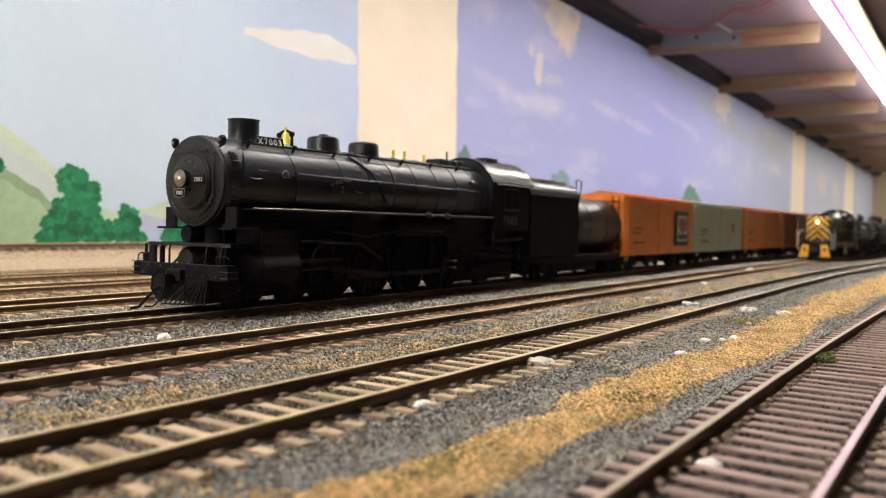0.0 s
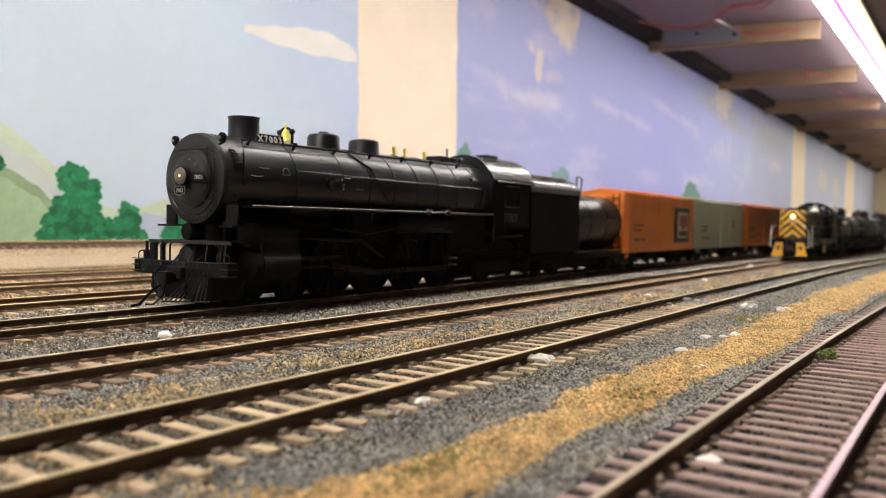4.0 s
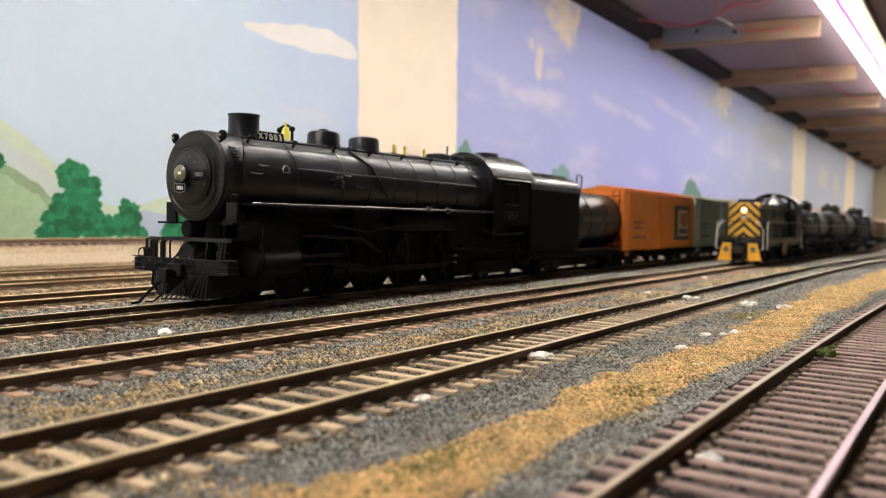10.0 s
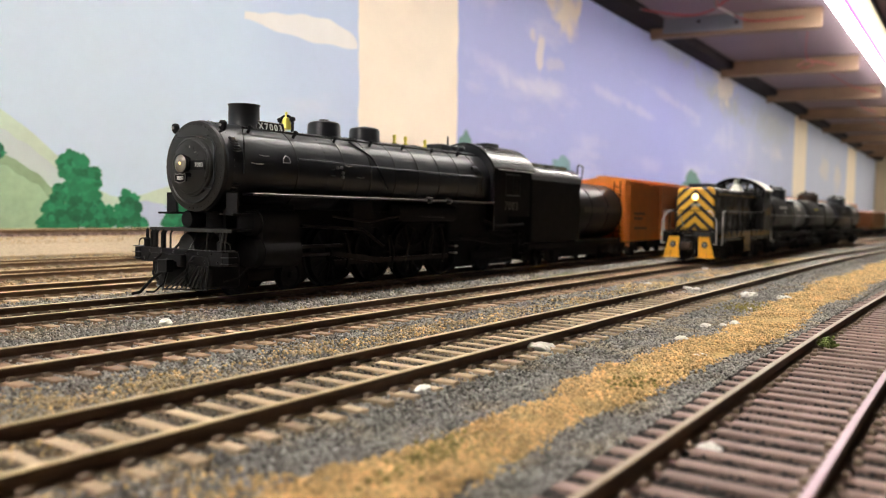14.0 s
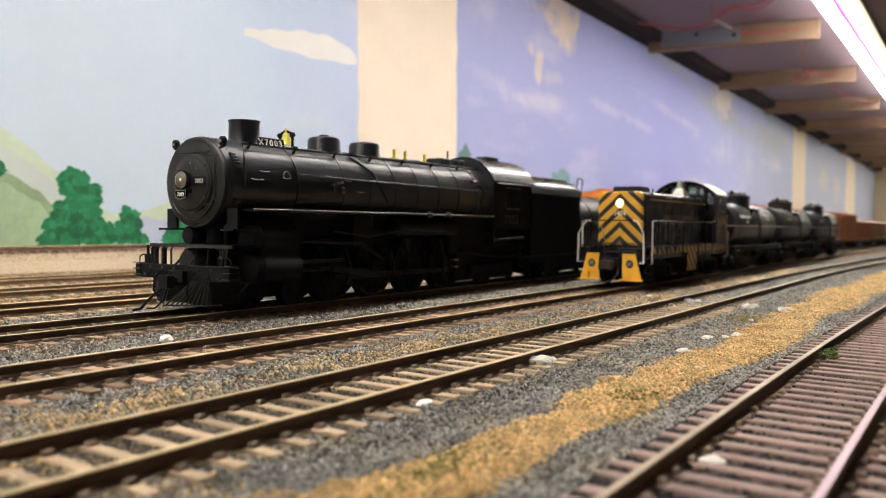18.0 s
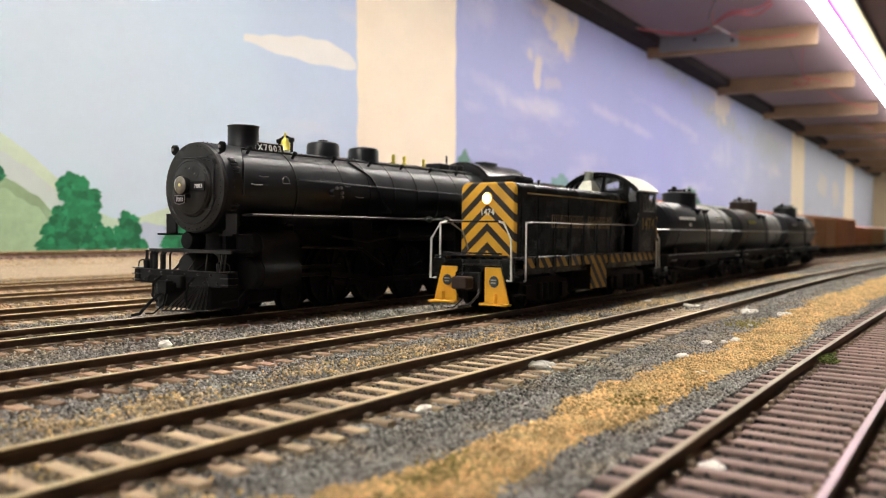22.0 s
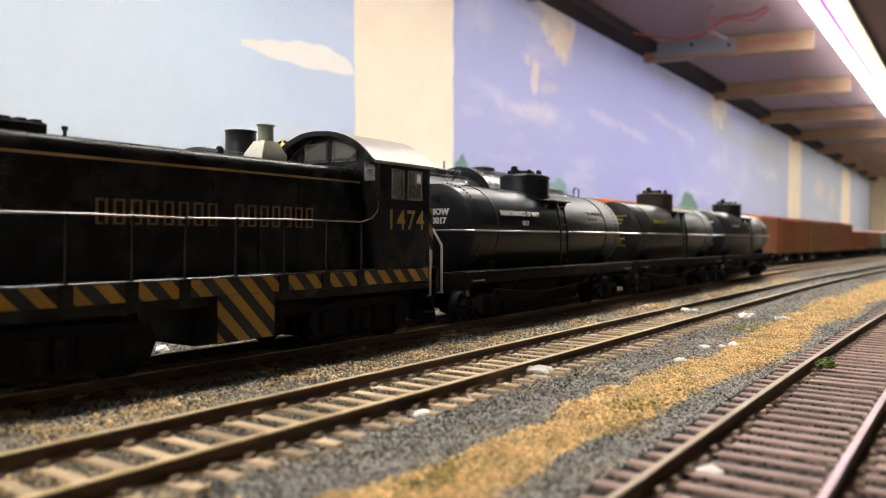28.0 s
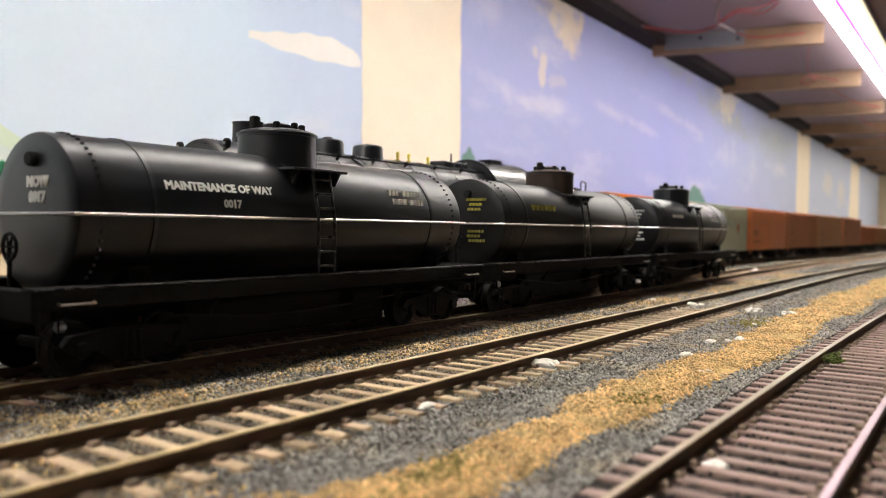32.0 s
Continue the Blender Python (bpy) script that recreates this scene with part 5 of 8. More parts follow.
        part("injector_pipe", MB().rod([on(138, 44, 0.8), on(140, 41, 1.6), on(139, 36, 1.2), on(141, 33, 1.2)], 0.4 * mm), BLACK, boiler)
        part("lifting_rod", MB().rod([(44 * mm, s * 15.6 * mm, 24 * mm), (64 * mm, s * 15.0 * mm, 22 * mm), (84 * mm, s * 15.2 * mm, 24.5 * mm), (110 * mm, s * 15.4 * mm, 24.0 * mm)], 0.35 * mm), GEAR, r)
        for x, z0, z1 in ((54, 6, 18), (79, 5, 17), (88, 8, 21), (104, 10, 27), (112, 6, 20)):
            part("brake_hanger", MB().rod([(x * mm, s * 13.6 * mm, z0 * mm), ((x + 1.4) * mm, s * 13.4 * mm, (z0 + z1) / 2 * mm), (x * mm, s * 12.6 * mm, z1 * mm)], 0.5 * mm, 5), GEAR, r)
    # frame, cylinders, gear
    part("frame", MB().box(8 * mm, 178 * mm, -6 * mm, 6 * mm, 8 * mm, 28 * mm), FLATBLACK, r)
    part("firebox", MB().box(118 * mm, 150 * mm, -12.5 * mm, 12.5 * mm, 14 * mm, 34 * mm), FLATBLACK, r, bevel=0.001)
    part("saddle", MB().box(12 * mm, 34 * mm, -9 * mm, 9 * mm, 10 * mm, 28 * mm), FLATBLACK, r, bevel=0.001)
    for s in (-1, 1):
        cy = part("cylinder", MB().lathe([(10.0 * mm, 2 * mm), (10.5 * mm, 4.4 * mm), (11.5 * mm, 4.8 * mm), (27.5 * mm, 4.8 * mm), (28.5 * mm, 4.4 * mm), (29 * mm, 2 * mm)], "x", (0, s * 12.8 * mm, 12.8 * mm), 24), FLATBLACK, r)
        part("valve_chest", MB().lathe([(9.6 * mm, 2.2 * mm), (10.0 * mm, 3.5 * mm), (11.2 * mm, 3.8 * mm), (27.6 * mm, 3.8 * mm), (28.2 * mm, 3.0 * mm)], "x", (0, s * 12.6 * mm, 21.6 * mm), 24), FLATBLACK, cy)
        rim_ = [(9.0, 25.8)] + [(12.6 + 4.2 * math.cos(radians(q)), 21.6 + 4.2 * math.sin(radians(q))) for q in range(90, -31, -15)]
        rim_ += [(12.8 + 5.1 * math.cos(radians(q)), 12.8 + 5.1 * math.sin(radians(q))) for q in range(40, -91, -13)] + [(9.0, 7.7)]
        part("jacket", MB().prof([(s * y * mm, z * mm) for y, z in rim_], "x", 13 * mm, 28.4 * mm), FLATBLACK, cy)
        part("crosshead_guide", MB().box(32 * mm, 52 * mm, *sorted((s * 12 * mm, s * 14 * mm)), 13.5 * mm, 14.6 * mm), GEAR, r)
        part("piston_rod", MB().rod([(32 * mm, s * 12.9 * mm, 11.5 * mm), (48 * mm, s * 12.9 * mm, 11.5 * mm)], 0.7 * mm), GEAR, r)
        part("main_rod", MB().prof([(46 * mm, 10.6 * mm), (46 * mm, 12.4 * mm), (72 * mm, 9.2 * mm), (72 * mm, 7.2 * mm)], "y", *sorted((s * 13.2 * mm, s * 14.0 * mm))), GEAR, r)
        part("side_rod", MB().box(49 * mm, 118 * mm, *sorted((s * 11.6 * mm, s * 12.4 * mm)), 7.2 * mm, 9.0 * mm), GEAR, r)
        part("valve_rod", MB().rod([(32 * mm, s * 13.5 * mm, 20.8 * mm), (62 * mm, s * 13.5 * mm, 19.5 * mm), (74 * mm, s * 13.8 * mm, 13 * mm)], 0.6 * mm), GEAR, r)
        part("gear_hanger", MB().box(58 * mm, 68 * mm, *sorted((s * 11 * mm, s * 13 * mm)), 18 * mm, 29.5 * mm), FLATBLACK, r)
        part("ashpan_pipe", MB().rod([(125 * mm, s * 13.5 * mm, 16 * mm), (150 * mm, s * 14.5 * mm, 13 * mm), (176 * mm, s * 14.5 * mm, 13 * mm)], 0.9 * mm), FLATBLACK, r)
    for x in (50, 72.5, 95, 117.5):
        d = part("driver_axle", MB().lathe([(-9 * mm, 1.4 * mm), (9 * mm, 1.4 * mm)], "y", (x * mm, 0, 10.6 * mm), 10), FLATBLACK, r)
        for s in (-1, 1):
            m = MB().lathe([(s * 7.4 * mm, 11.4 * mm), (s * 8.0 * mm, 11.4 * mm), (s * 8.1 * mm, 10.6 * mm), (s * 10.2 * mm, 10.4 * mm), (s * 10.2 * mm, 9.4 * mm), (s * 9.0 * mm, 9.3 * mm), (s * 9.0 * mm, 2.4 * mm), (s * 10.8 * mm, 2.2 * mm)], "y", (x * mm, 0, 10.6 * mm), 32)
            dw = part("driver_wheel", m, FLATBLACK, r, "black spoked driving wheel")
            for i in range(14):
                a = 2 * math.pi * i / 14
                part("spoke", MB().rod([(x * mm + 2 * mm * math.cos(a), s * 9.4 * mm, 10.6 * mm + 2 * mm * math.sin(a)), (x * mm + 9.5 * mm * math.cos(a), s * 9.6 * mm, 10.6 * mm + 9.5 * mm * math.sin(a))], 0.45 * mm, 5), FLATBLACK, dw)
    for x, rr in ((9.5, 4.8), (31.5, 4.8), (150, 6.2)):
        w = part("wheelset", wheel(rr * mm), FLATBLACK, r)
        w.matrix_basis = pose(x * mm, 0, rr * mm)
    # dark block added for the shade under firebox and cab
    part("ash_pan", MB().box(122 * mm, 178 * mm, -9 * mm, 9 * mm, 2.6 * mm, 18 * mm), FLATBLACK, r, bevel=0.001)
    for s in (-1, 1):
        part("cab_pipe", MB().rod([(140 * mm, s * 15 * mm, 23 * mm), (152 * mm, s * 15.4 * mm, 20 * mm), (176 * mm, s * 15.2 * mm, 21 * mm)], 0.7 * mm), FLATBLACK, r)
        part("cab_pipe", MB().rod([(146 * mm, s * 14.4 * mm, 18 * mm), (160 * mm, s * 14.8 * mm, 15.5 * mm), (178 * mm, s * 14.4 * mm, 16.5 * mm)], 0.5 * mm), FLATBLACK, r)
    part("trailing_truck", MB().box(136 * mm, 172 * mm, -12 * mm, -10.5 * mm, 5 * mm, 9.5 * mm).box(136 * mm, 172 * mm, 10.5 * mm, 12 * mm, 5 * mm, 9.5 * mm).box(168 * mm, 172 * mm, -10.5 * mm, 10.5 * mm, 5 * mm, 9.5 * mm), FLATBLACK, r, bevel=0.0006)
    # two plain dark blocks that keep the front underside shaded
    part("leading_truck", MB().box(2 * mm, 46 * mm, -7.5 * mm, 7.5 * mm, 3 * mm, 10 * mm), FLATBLACK, r, bevel=0.0008)
    part("pilot_frame", MB().box(-2.2 * mm, 9 * mm, -11.5 * mm, 11.5 * mm, 2.5 * mm, 12 * mm), FLATBLACK, r, bevel=0.0008)
    # worn step plates under the firebox
    for z, w_ in ((12.2, 2.6), (9.5, 2.2)):
        part("side_step", MB().box(115.5 * mm, (115.5 + w_) * mm, -17.2 * mm, -14.5 * mm, (z - 0.35) * mm, (z + 0.35) * mm), STEEL, r, "small worn bright step plate")
    # front end: deck, beam, pilot
    part("pilot_deck", MB().box(-3 * mm, 12 * mm, -15.5 * mm, 15.0 * mm, 19.3 * mm, 19.9 * mm), FLATBLACK, r)
    part("deck_lip", MB().box(-3.6 * mm, -3.02 * mm, -22.0 * mm, 15.0 * mm, 19.1 * mm, 20.0 * mm), SMOKEBOX, r)
    part("air_drum", MB().lathe([(2.6 * mm, 1.4 * mm), (2.9 * mm, 2.5 * mm), (3.6 * mm, 2.8 * mm), (14 * mm, 2.8 * mm)], "x", (0, 5.8 * mm, 22.5 * mm), 20), FLATBLACK, r)
    part("pump", MB().lathe([(19.9 * mm, 3.0 * mm), (25 * mm, 3.0 * mm), (26 * mm, 2.2 * mm)], "z", (8 * mm, -1.6 * mm, 0), 16), FLATBLACK, r)
    part("reservoir", MB().lathe([(-1.4 * mm, 1.5 * mm), (-0.9 * mm, 3.6 * mm), (0.2 * mm, 4.3 * mm), (8 * mm, 4.3 * mm)], "x", (0, 1.0 * mm, 14.6 * mm), 22), SMOKEBOX, r)
    part("end_beam", MB().box(-4.0 * mm, -2.4 * mm, -19.0 * mm, 19.0 * mm, 9.5 * mm, 13.9 * mm), FLATBLACK, r, bevel=0.0003)
    part("beam_edge", MB().rod([(-4.05 * mm, -18.8 * mm, 13.95 * mm), (-4.05 * mm, -4.0 * mm, 13.9 * mm)], 0.14 * mm, 5), BAND, r, "thin metal line along the beam's top edge")
    for s in (-1, 1):
        part("board_bracket", MB().box(3.4 * mm, 4.2 * mm, *sorted((s * 11.5 * mm, s * 16.2 * mm)), 24.5 * mm, 30.6 * mm).box(1.0 * mm, 9 * mm, *sorted((s * 11.5 * mm, s * 17.2 * mm)), 24.0 * mm, 24.6 * mm), FLATBLACK, r)
        part("uncoupling_lever", MB().rod([(-4.6 * mm, s * 2.5 * mm, 12.4 * mm), (-4.6 * mm, s * 13 * mm, 12.2 * mm), (-5.0 * mm, s * 14.6 * mm, 9.8 * mm)], 0.22 * mm), FLATBLACK, r)
        for dz, dy, w in ((8.2, -0.4, 0.7), (7.4, 0.2, 0.45), (6.6, 0.0, 0.5), (5.6, 0.5, 0.55), (4.8, 0.2, 0.4), (-5.2, 0.1, 0.5), (-6.0, -0.2, 0.45), (-6.8, -0.5, 0.5)):
            part("smokebox_fitting", MB().lathe([(4.6 * mm, w * 0.5 * mm), (5.0 * mm, w * mm), (6.6 * mm, w * mm), (7.2 * mm, w * 0.5 * mm)], "x", (0, s * (math.sqrt(13.9 ** 2 - dz ** 2) + dy) * mm, cz + dz * mm), 8), BLACK if w > 0.46 else BAND, boiler)
    for i in range(13):
        part("beam_bolt", MB().lathe([(-4.9 * mm, 0.25 * mm), (-4.5 * mm, 0.4 * mm)], "x", (0.5 * mm, (-16.8 + 2.8 * i) * mm, (12.9 if i % 2 else 10.6) * mm), 6), BAND, r)
    for s in (-1, 1):
        part("deck_brace", MB().rod([(-2.5 * mm, s * 5.0 * mm, 13.4 * mm), (2 * mm, s * 5.4 * mm, 16.6 * mm), (4 * mm, s * 5.6 * mm, 19.3 * mm)], 0.4 * mm), FLATBLACK, r)
        part("deck_brace", MB().rod([(-3.6 * mm, s * 3.4 * mm, 13.6 * mm), (-1 * mm, s * 3.0 * mm, 16.4 * mm), (0 * mm, s * 2.6 * mm, 19.2 * mm)], 0.22 * mm), BAND, r)
        part("steam_hose", MB().rod([(-4.8 * mm, s * 7.5 * mm, 12 * mm), (-7 * mm, s * 7.8 * mm, 10.4 * mm), (-7.6 * mm, s * 7.6 * mm, 6.4 * mm), (-6.4 * mm, s * 6.8 * mm, 4.4 * mm)], 0.42 * mm), FLATBLACK, r)
        part("drain_pipe", MB().rod([(9 * mm, s * 14.5 * mm, 8.4 * mm), (5 * mm, s * 15.2 * mm, 5.6 * mm), (0 * mm, s * 14.6 * mm, 5.0 * mm)], 0.3 * mm), FLATBLACK, r)
    part("coupler_box", MB().box(-6.0 * mm, -4.0 * mm, -3.2 * mm, 3.2 * mm, 8.8 * mm, 12.4 * mm), FLATBLACK, r, bevel=0.0004)
    for y, w in ((14.2, 0.5), (12.4, 0.8), (8.6, 0.8), (5.2, 0.3)):
        part("stanchion", MB().rod([(-3.3 * mm, (y - 0.9) * mm, 19.2 * mm), (-3.3 * mm, y * mm, 18.2 * mm), (-3.3 * mm, y * mm, 13.8 * mm)], w * mm, 6), FLATBLACK, r)
    for y, dy in ((-12.0, -0.6), (-18.4, -0.9), (-20.0, -0.9)):
        part("stanchion", MB().rod([(-3.5 * mm, y * mm, 19.2 * mm), (-3.6 * mm, (y + dy * -0.5) * mm, 16.4 * mm), (-3.6 * mm, (y - dy) * mm, 13.9 * mm)], 0.24 * mm, 6), BAND, r, "worn thin stanchion")
    for s in (-1, 1):
        st = part("front_step", MB().box(-4.2 * mm, -0.5 * mm, *sorted((s * 19.02 * mm, s * 21.6 * mm)), 9.8 * mm, 13.7 * mm), FLATBLACK, r, bevel=0.0003)
        for z in (10.4, 12.2, 14.0):
            part("tread", MB().box(-4.6 * mm, -1 * mm, *sorted((s * 18.6 * mm, s * 22.0 * mm)), (z - 0.13) * mm, (z + 0.13) * mm), BAND, st, "worn step tread")
        part("grab_iron", MB().rod([(-3 * mm, s * 21.2 * mm, 13.8 * mm), (-3 * mm, s * 20.8 * mm, 15.8 * mm), (-3 * mm, s * 19.6 * mm, 16.4 * mm), (-3 * mm, s * 17.0 * mm, 16.4 * mm)], 0.22 * mm, 5), FLATBLACK, r)
        part("corner_lamp", MB().lathe([(13.9 * mm, 1.0 * mm), (16.2 * mm, 1.1 * mm), (16.8 * mm, 0.5 * mm), (19.4 * mm, 0.4 * mm)], "z", (-3 * mm, s * 16.8 * mm, 0), 10), FLATBLACK, r)
    pilot = part("pilot", MB().box(-3.9 * mm, -2.4 * mm, -13 * mm, 13 * mm, 8.6 * mm, 9.48 * mm), FLATBLACK, r)
    for s in (-1, 1):
        for k in range(9):
            t = (k + 0.5) / 9
            part("pilot_bar", MB().rod([(-3.9 * mm, s * (4.4 + 8.6 * t) * mm, 9.3 * mm), ((-9.6 + 6.4 * t) * mm, s * t * 11.6 * mm, 2.6 * mm)], 0.24 * mm, 6), BAND, pilot)
    part("pilot_foot", MB().rod([((-9.7 + 6.4 * abs(t / 9)) * mm, t / 9 * 11.8 * mm, 2.5 * mm) for t in range(-9, 10)], 0.28 * mm), BAND, pilot)
    coupler(r, -4.5 * mm, -1)
    part("air_hose", MB().rod([(-5 * mm, 5 * mm, 8 * mm), (-9 * mm, 6 * mm, 5 * mm), (-12 * mm, 7.5 * mm, 1.2 * mm), (-14 * mm, 8.5 * mm, 0.8 * mm)], 0.45 * mm), FLATBLACK, r)
    # cab
    out = arc(16.5 * mm, 46 * mm, 57 * mm)
    x0, x1 = 147 * mm, 180 * mm
    cab = part("cab", MB().prof([(-16.4 * mm, 18 * mm)] + [(y * 0.99, z - 0.1 * mm) for y, z in out] + [(16.4 * mm, 18 * mm)], "x", x0, x0 + 0.8 * mm), BLACK, r)
    for s in (-1, 1):
        y0, y1 = sorted((s * 15.9 * mm, s * 16.5 * mm))
        for a, b, c, d in ((147, 157, 24.5, 46), (170, 180, 24.5, 46), (157, 170, 24.5, 34), (157, 170, 43.4, 46)):
            part("cab_side_panel", MB().box(a * mm, b * mm, y0, y1, c * mm, d * mm), FLATBLACK, cab, smooth=0)
    part("cab_roof", MB().prof([(y * 1.03, z + 0.1 * mm) for y, z in out] + [(y * 0.99, z - 0.7 * mm) for y, z in reversed(out)], "x", x0 - 1 * mm, x1 + 4 * mm), SHEENROOF, cab, "black arched cab roof, lightened for its sheen")
    part("roof_hatch", MB().box(156 * mm, 166 * mm, -7 * mm, -1 * mm, 56 * mm, 57.6 * mm), BLACK, cab)
    part("cab_window", MB().box(157 * mm, 170 * mm, -16.2 * mm, -16.0 * mm, 34 * mm, 43.4 * mm), FLATBLACK, cab, "dark cab window")
    part("window_frame", MB().rod([(157 * mm, -16.6 * mm, 34 * mm), (170 * mm, -16.6 * mm, 34 * mm), (170 * mm, -16.6 * mm, 43.4 * mm), (157 * mm, -16.6 * mm, 43.4 * mm), (157 * mm, -16.6 * mm, 34 * mm)], 0.3 * mm), BLACK, cab)
    part("window_bar", MB().rod([(163.5 * mm, -16.6 * mm, 34 * mm), (163.5 * mm, -16.6 * mm, 43.4 * mm)], 0.3 * mm), BLACK, cab)
    letters("number", "7003", 5.6 * mm, (162.5 * mm, -16.55 * mm, 29.0 * mm), (90, 0, 0), mat("faded_number", (0.085, 0.078, 0.07), 0.5), cab, space=1.15)
    part("drip_rail", MB().rod([(150 * mm, -16.9 * mm, 45.2 * mm), (181 * mm, -16.9 * mm, 45.2 * mm)], 0.25 * mm), STEEL, cab)
    part("cab_step", MB().box(170 * mm, 176 * mm, -16.5 * mm, -14 * mm, 7 * mm, 7.6 * mm).box(170 * mm, 170.5 * mm, -16.5 * mm, -14 * mm, 7 * mm, 18 * mm).box(175.5 * mm, 176 * mm, -16.5 * mm, -14 * mm, 7 * mm, 18 * mm).box(170 * mm, 176 * mm, -16.5 * mm, -14 * mm, 11 * mm, 11.6 * mm), FLATBLACK, cab, "black cab step")
    return r


def tender(X, Y):
    """Tender: coal bunker ahead of a round water tank."""
    r = root("tender", "black tender with coal bunker and round water tank", "tender", at=pose(X, Y, RH))
    part("frame", MB().box(0, 140 * mm, -14 * mm, 14 * mm, 8.5 * mm, 11.5 * mm), FLATBLACK, r, bevel=0.0004)
    part("bunker", MB().box(0, 55 * mm, -15.4 * mm, 15.4 * mm, 12 * mm, 42 * mm), FLATBLACK, r, bevel=0.0006)
    rim = [(-15.4, 42), (-15.2, 43.6), (-14.6, 45.3), (-13.5, 46.9), (-12.0, 48.2), (-10.2, 49.1), (-8, 49.5), (8, 49.5), (10.2, 49.1), (12.0, 48.2), (13.5, 46.9), (14.6, 45.3), (15.2, 43.6), (15.4, 42)]
    # shoulders take the lighter black: their highlight put into the colour
    part("bunker_top", MB().prof([(y * mm, z * mm) for y, z in rim], "x", 0, 56 * mm), SHEENROOF, r, "rounded black bunker shoulders, lightened for their sheen")
    part("water_tank", MB().lathe([(54.8 * mm, 15.6 * mm), (113 * mm, 15.6 * mm), (114.2 * mm, 15.2 * mm), (115 * mm, 14.2 * mm), (115.6 * mm, 8 * mm), (115.8 * mm, 1 * mm)], "x", (0, 0, 28 * mm), 48), TENDERBLACK, r, "glossy black round water tank")
    for x in (70, 92, 112):
        part("tank_band", MB().lathe([(x * mm, 15.6 * mm), (x * mm, 15.85 * mm), ((x + 1) * mm, 15.85 * mm), ((x + 1) * mm, 15.6 * mm)], "x", (0, 0, 28 * mm), 48), TENDERBLACK, r)
    coal = MB()
    rnd = random.Random(3)
    for i in range(160):
        x, y, s = rnd.uniform(4, 51), rnd.uniform(-10, 10), rnd.uniform(0.7, 1.5)
        z = 49.6 + 1.2 * (1 - (y / 11) ** 2)
        ring = [(x + s * math.cos(a) * rnd.uniform(0.7, 1.2), y + s * math.sin(a) * rnd.uniform(0.7, 1.2)) for a in (0, 1.3, 2.5, 3.8, 5.0)]
        coal.loft([[(p * mm, q * mm, (z - 0.9) * mm) for p, q in ring], [((x + (p - x) * 0.6) * mm, (y + (q - y) * 0.6) * mm, (z + s * 0.6) * mm) for p, q in ring]])
    part("coal", coal, mat("coal", (0.085, 0.08, 0.045), 0.5, island=0.7), r, "heap of dusty coal", smooth=0)
    part("hatch", MB().lathe([(41 * mm, 4 * mm), (44 * mm, 4 * mm), (44.6 * mm, 3.4 * mm)], "z", (66 * mm, 0, 0), 16), BLACK, r)
    for s in (-1, 1):
        rl = MB().rod([(55.5 * mm, s * 13 * mm, 42 * mm), (55.5 * mm, s * 13 * mm, 51.6 * mm), (57 * mm, s * 13 * mm, 52.4 * mm), (62 * mm, s * 13 * mm, 51.6 * mm), (63 * mm, s * 12.4 * mm, 48 * mm), (63 * mm, s * 11 * mm, 39 * mm)], 0.4 * mm)
        part("bunker_handrail", rl, BLACK, r)
        rl = MB().rod([(124 * mm, s * 13.5 * mm, 12 * mm), (138 * mm, s * 13.5 * mm, 14 * mm), (138 * mm, s * 13.5 * mm, 34 * mm), (115 * mm, s * 9 * mm, 40 * mm)], 0.4 * mm)
        part("rear_handrail", rl, BLACK, r)
    ld = MB()
    for s in (-1, 1):
        ld.rod([(139 * mm, -9 * mm + s * 3 * mm, 10 * mm), (139 * mm, -9 * mm + s * 3 * mm, 36 * mm)], 0.35 * mm)
    for z in range(12, 36, 4):
        ld.rod([(139 * mm, -12 * mm, z * mm), (139 * mm, -6 * mm, z * mm)], 0.3 * mm)
    part("ladder", ld, BLACK, r)
    faded = mat("faded_bars", (0.10, 0.093, 0.08), 0.6)
    for i in range(15):
        if i != 8:
            part("lettering_bar", MB().box((60 + i * 3.4) * mm, (62.4 + i * 3.4) * mm, -15.85 * mm, -15.5 * mm, 27.0 * mm, 30.0 * mm), faded, r, "faded lettering bar")
    part("deck_edge", MB().box(50 * mm, 140 * mm, -15 * mm, 15 * mm, 11.5 * mm, 12.4 * mm), BLACK, r)
    # dark block added so no lit ground shows below the tender
    part("centre_sill", MB().box(6 * mm, 134 * mm, -8 * mm, 8 * mm, 3 * mm, 10 * mm), FLATBLACK, r, bevel=0.0008)
    for x in (28, 110):
        freight_truck(r, x * mm)
    coupler(r, 140 * mm, 1)
    return r


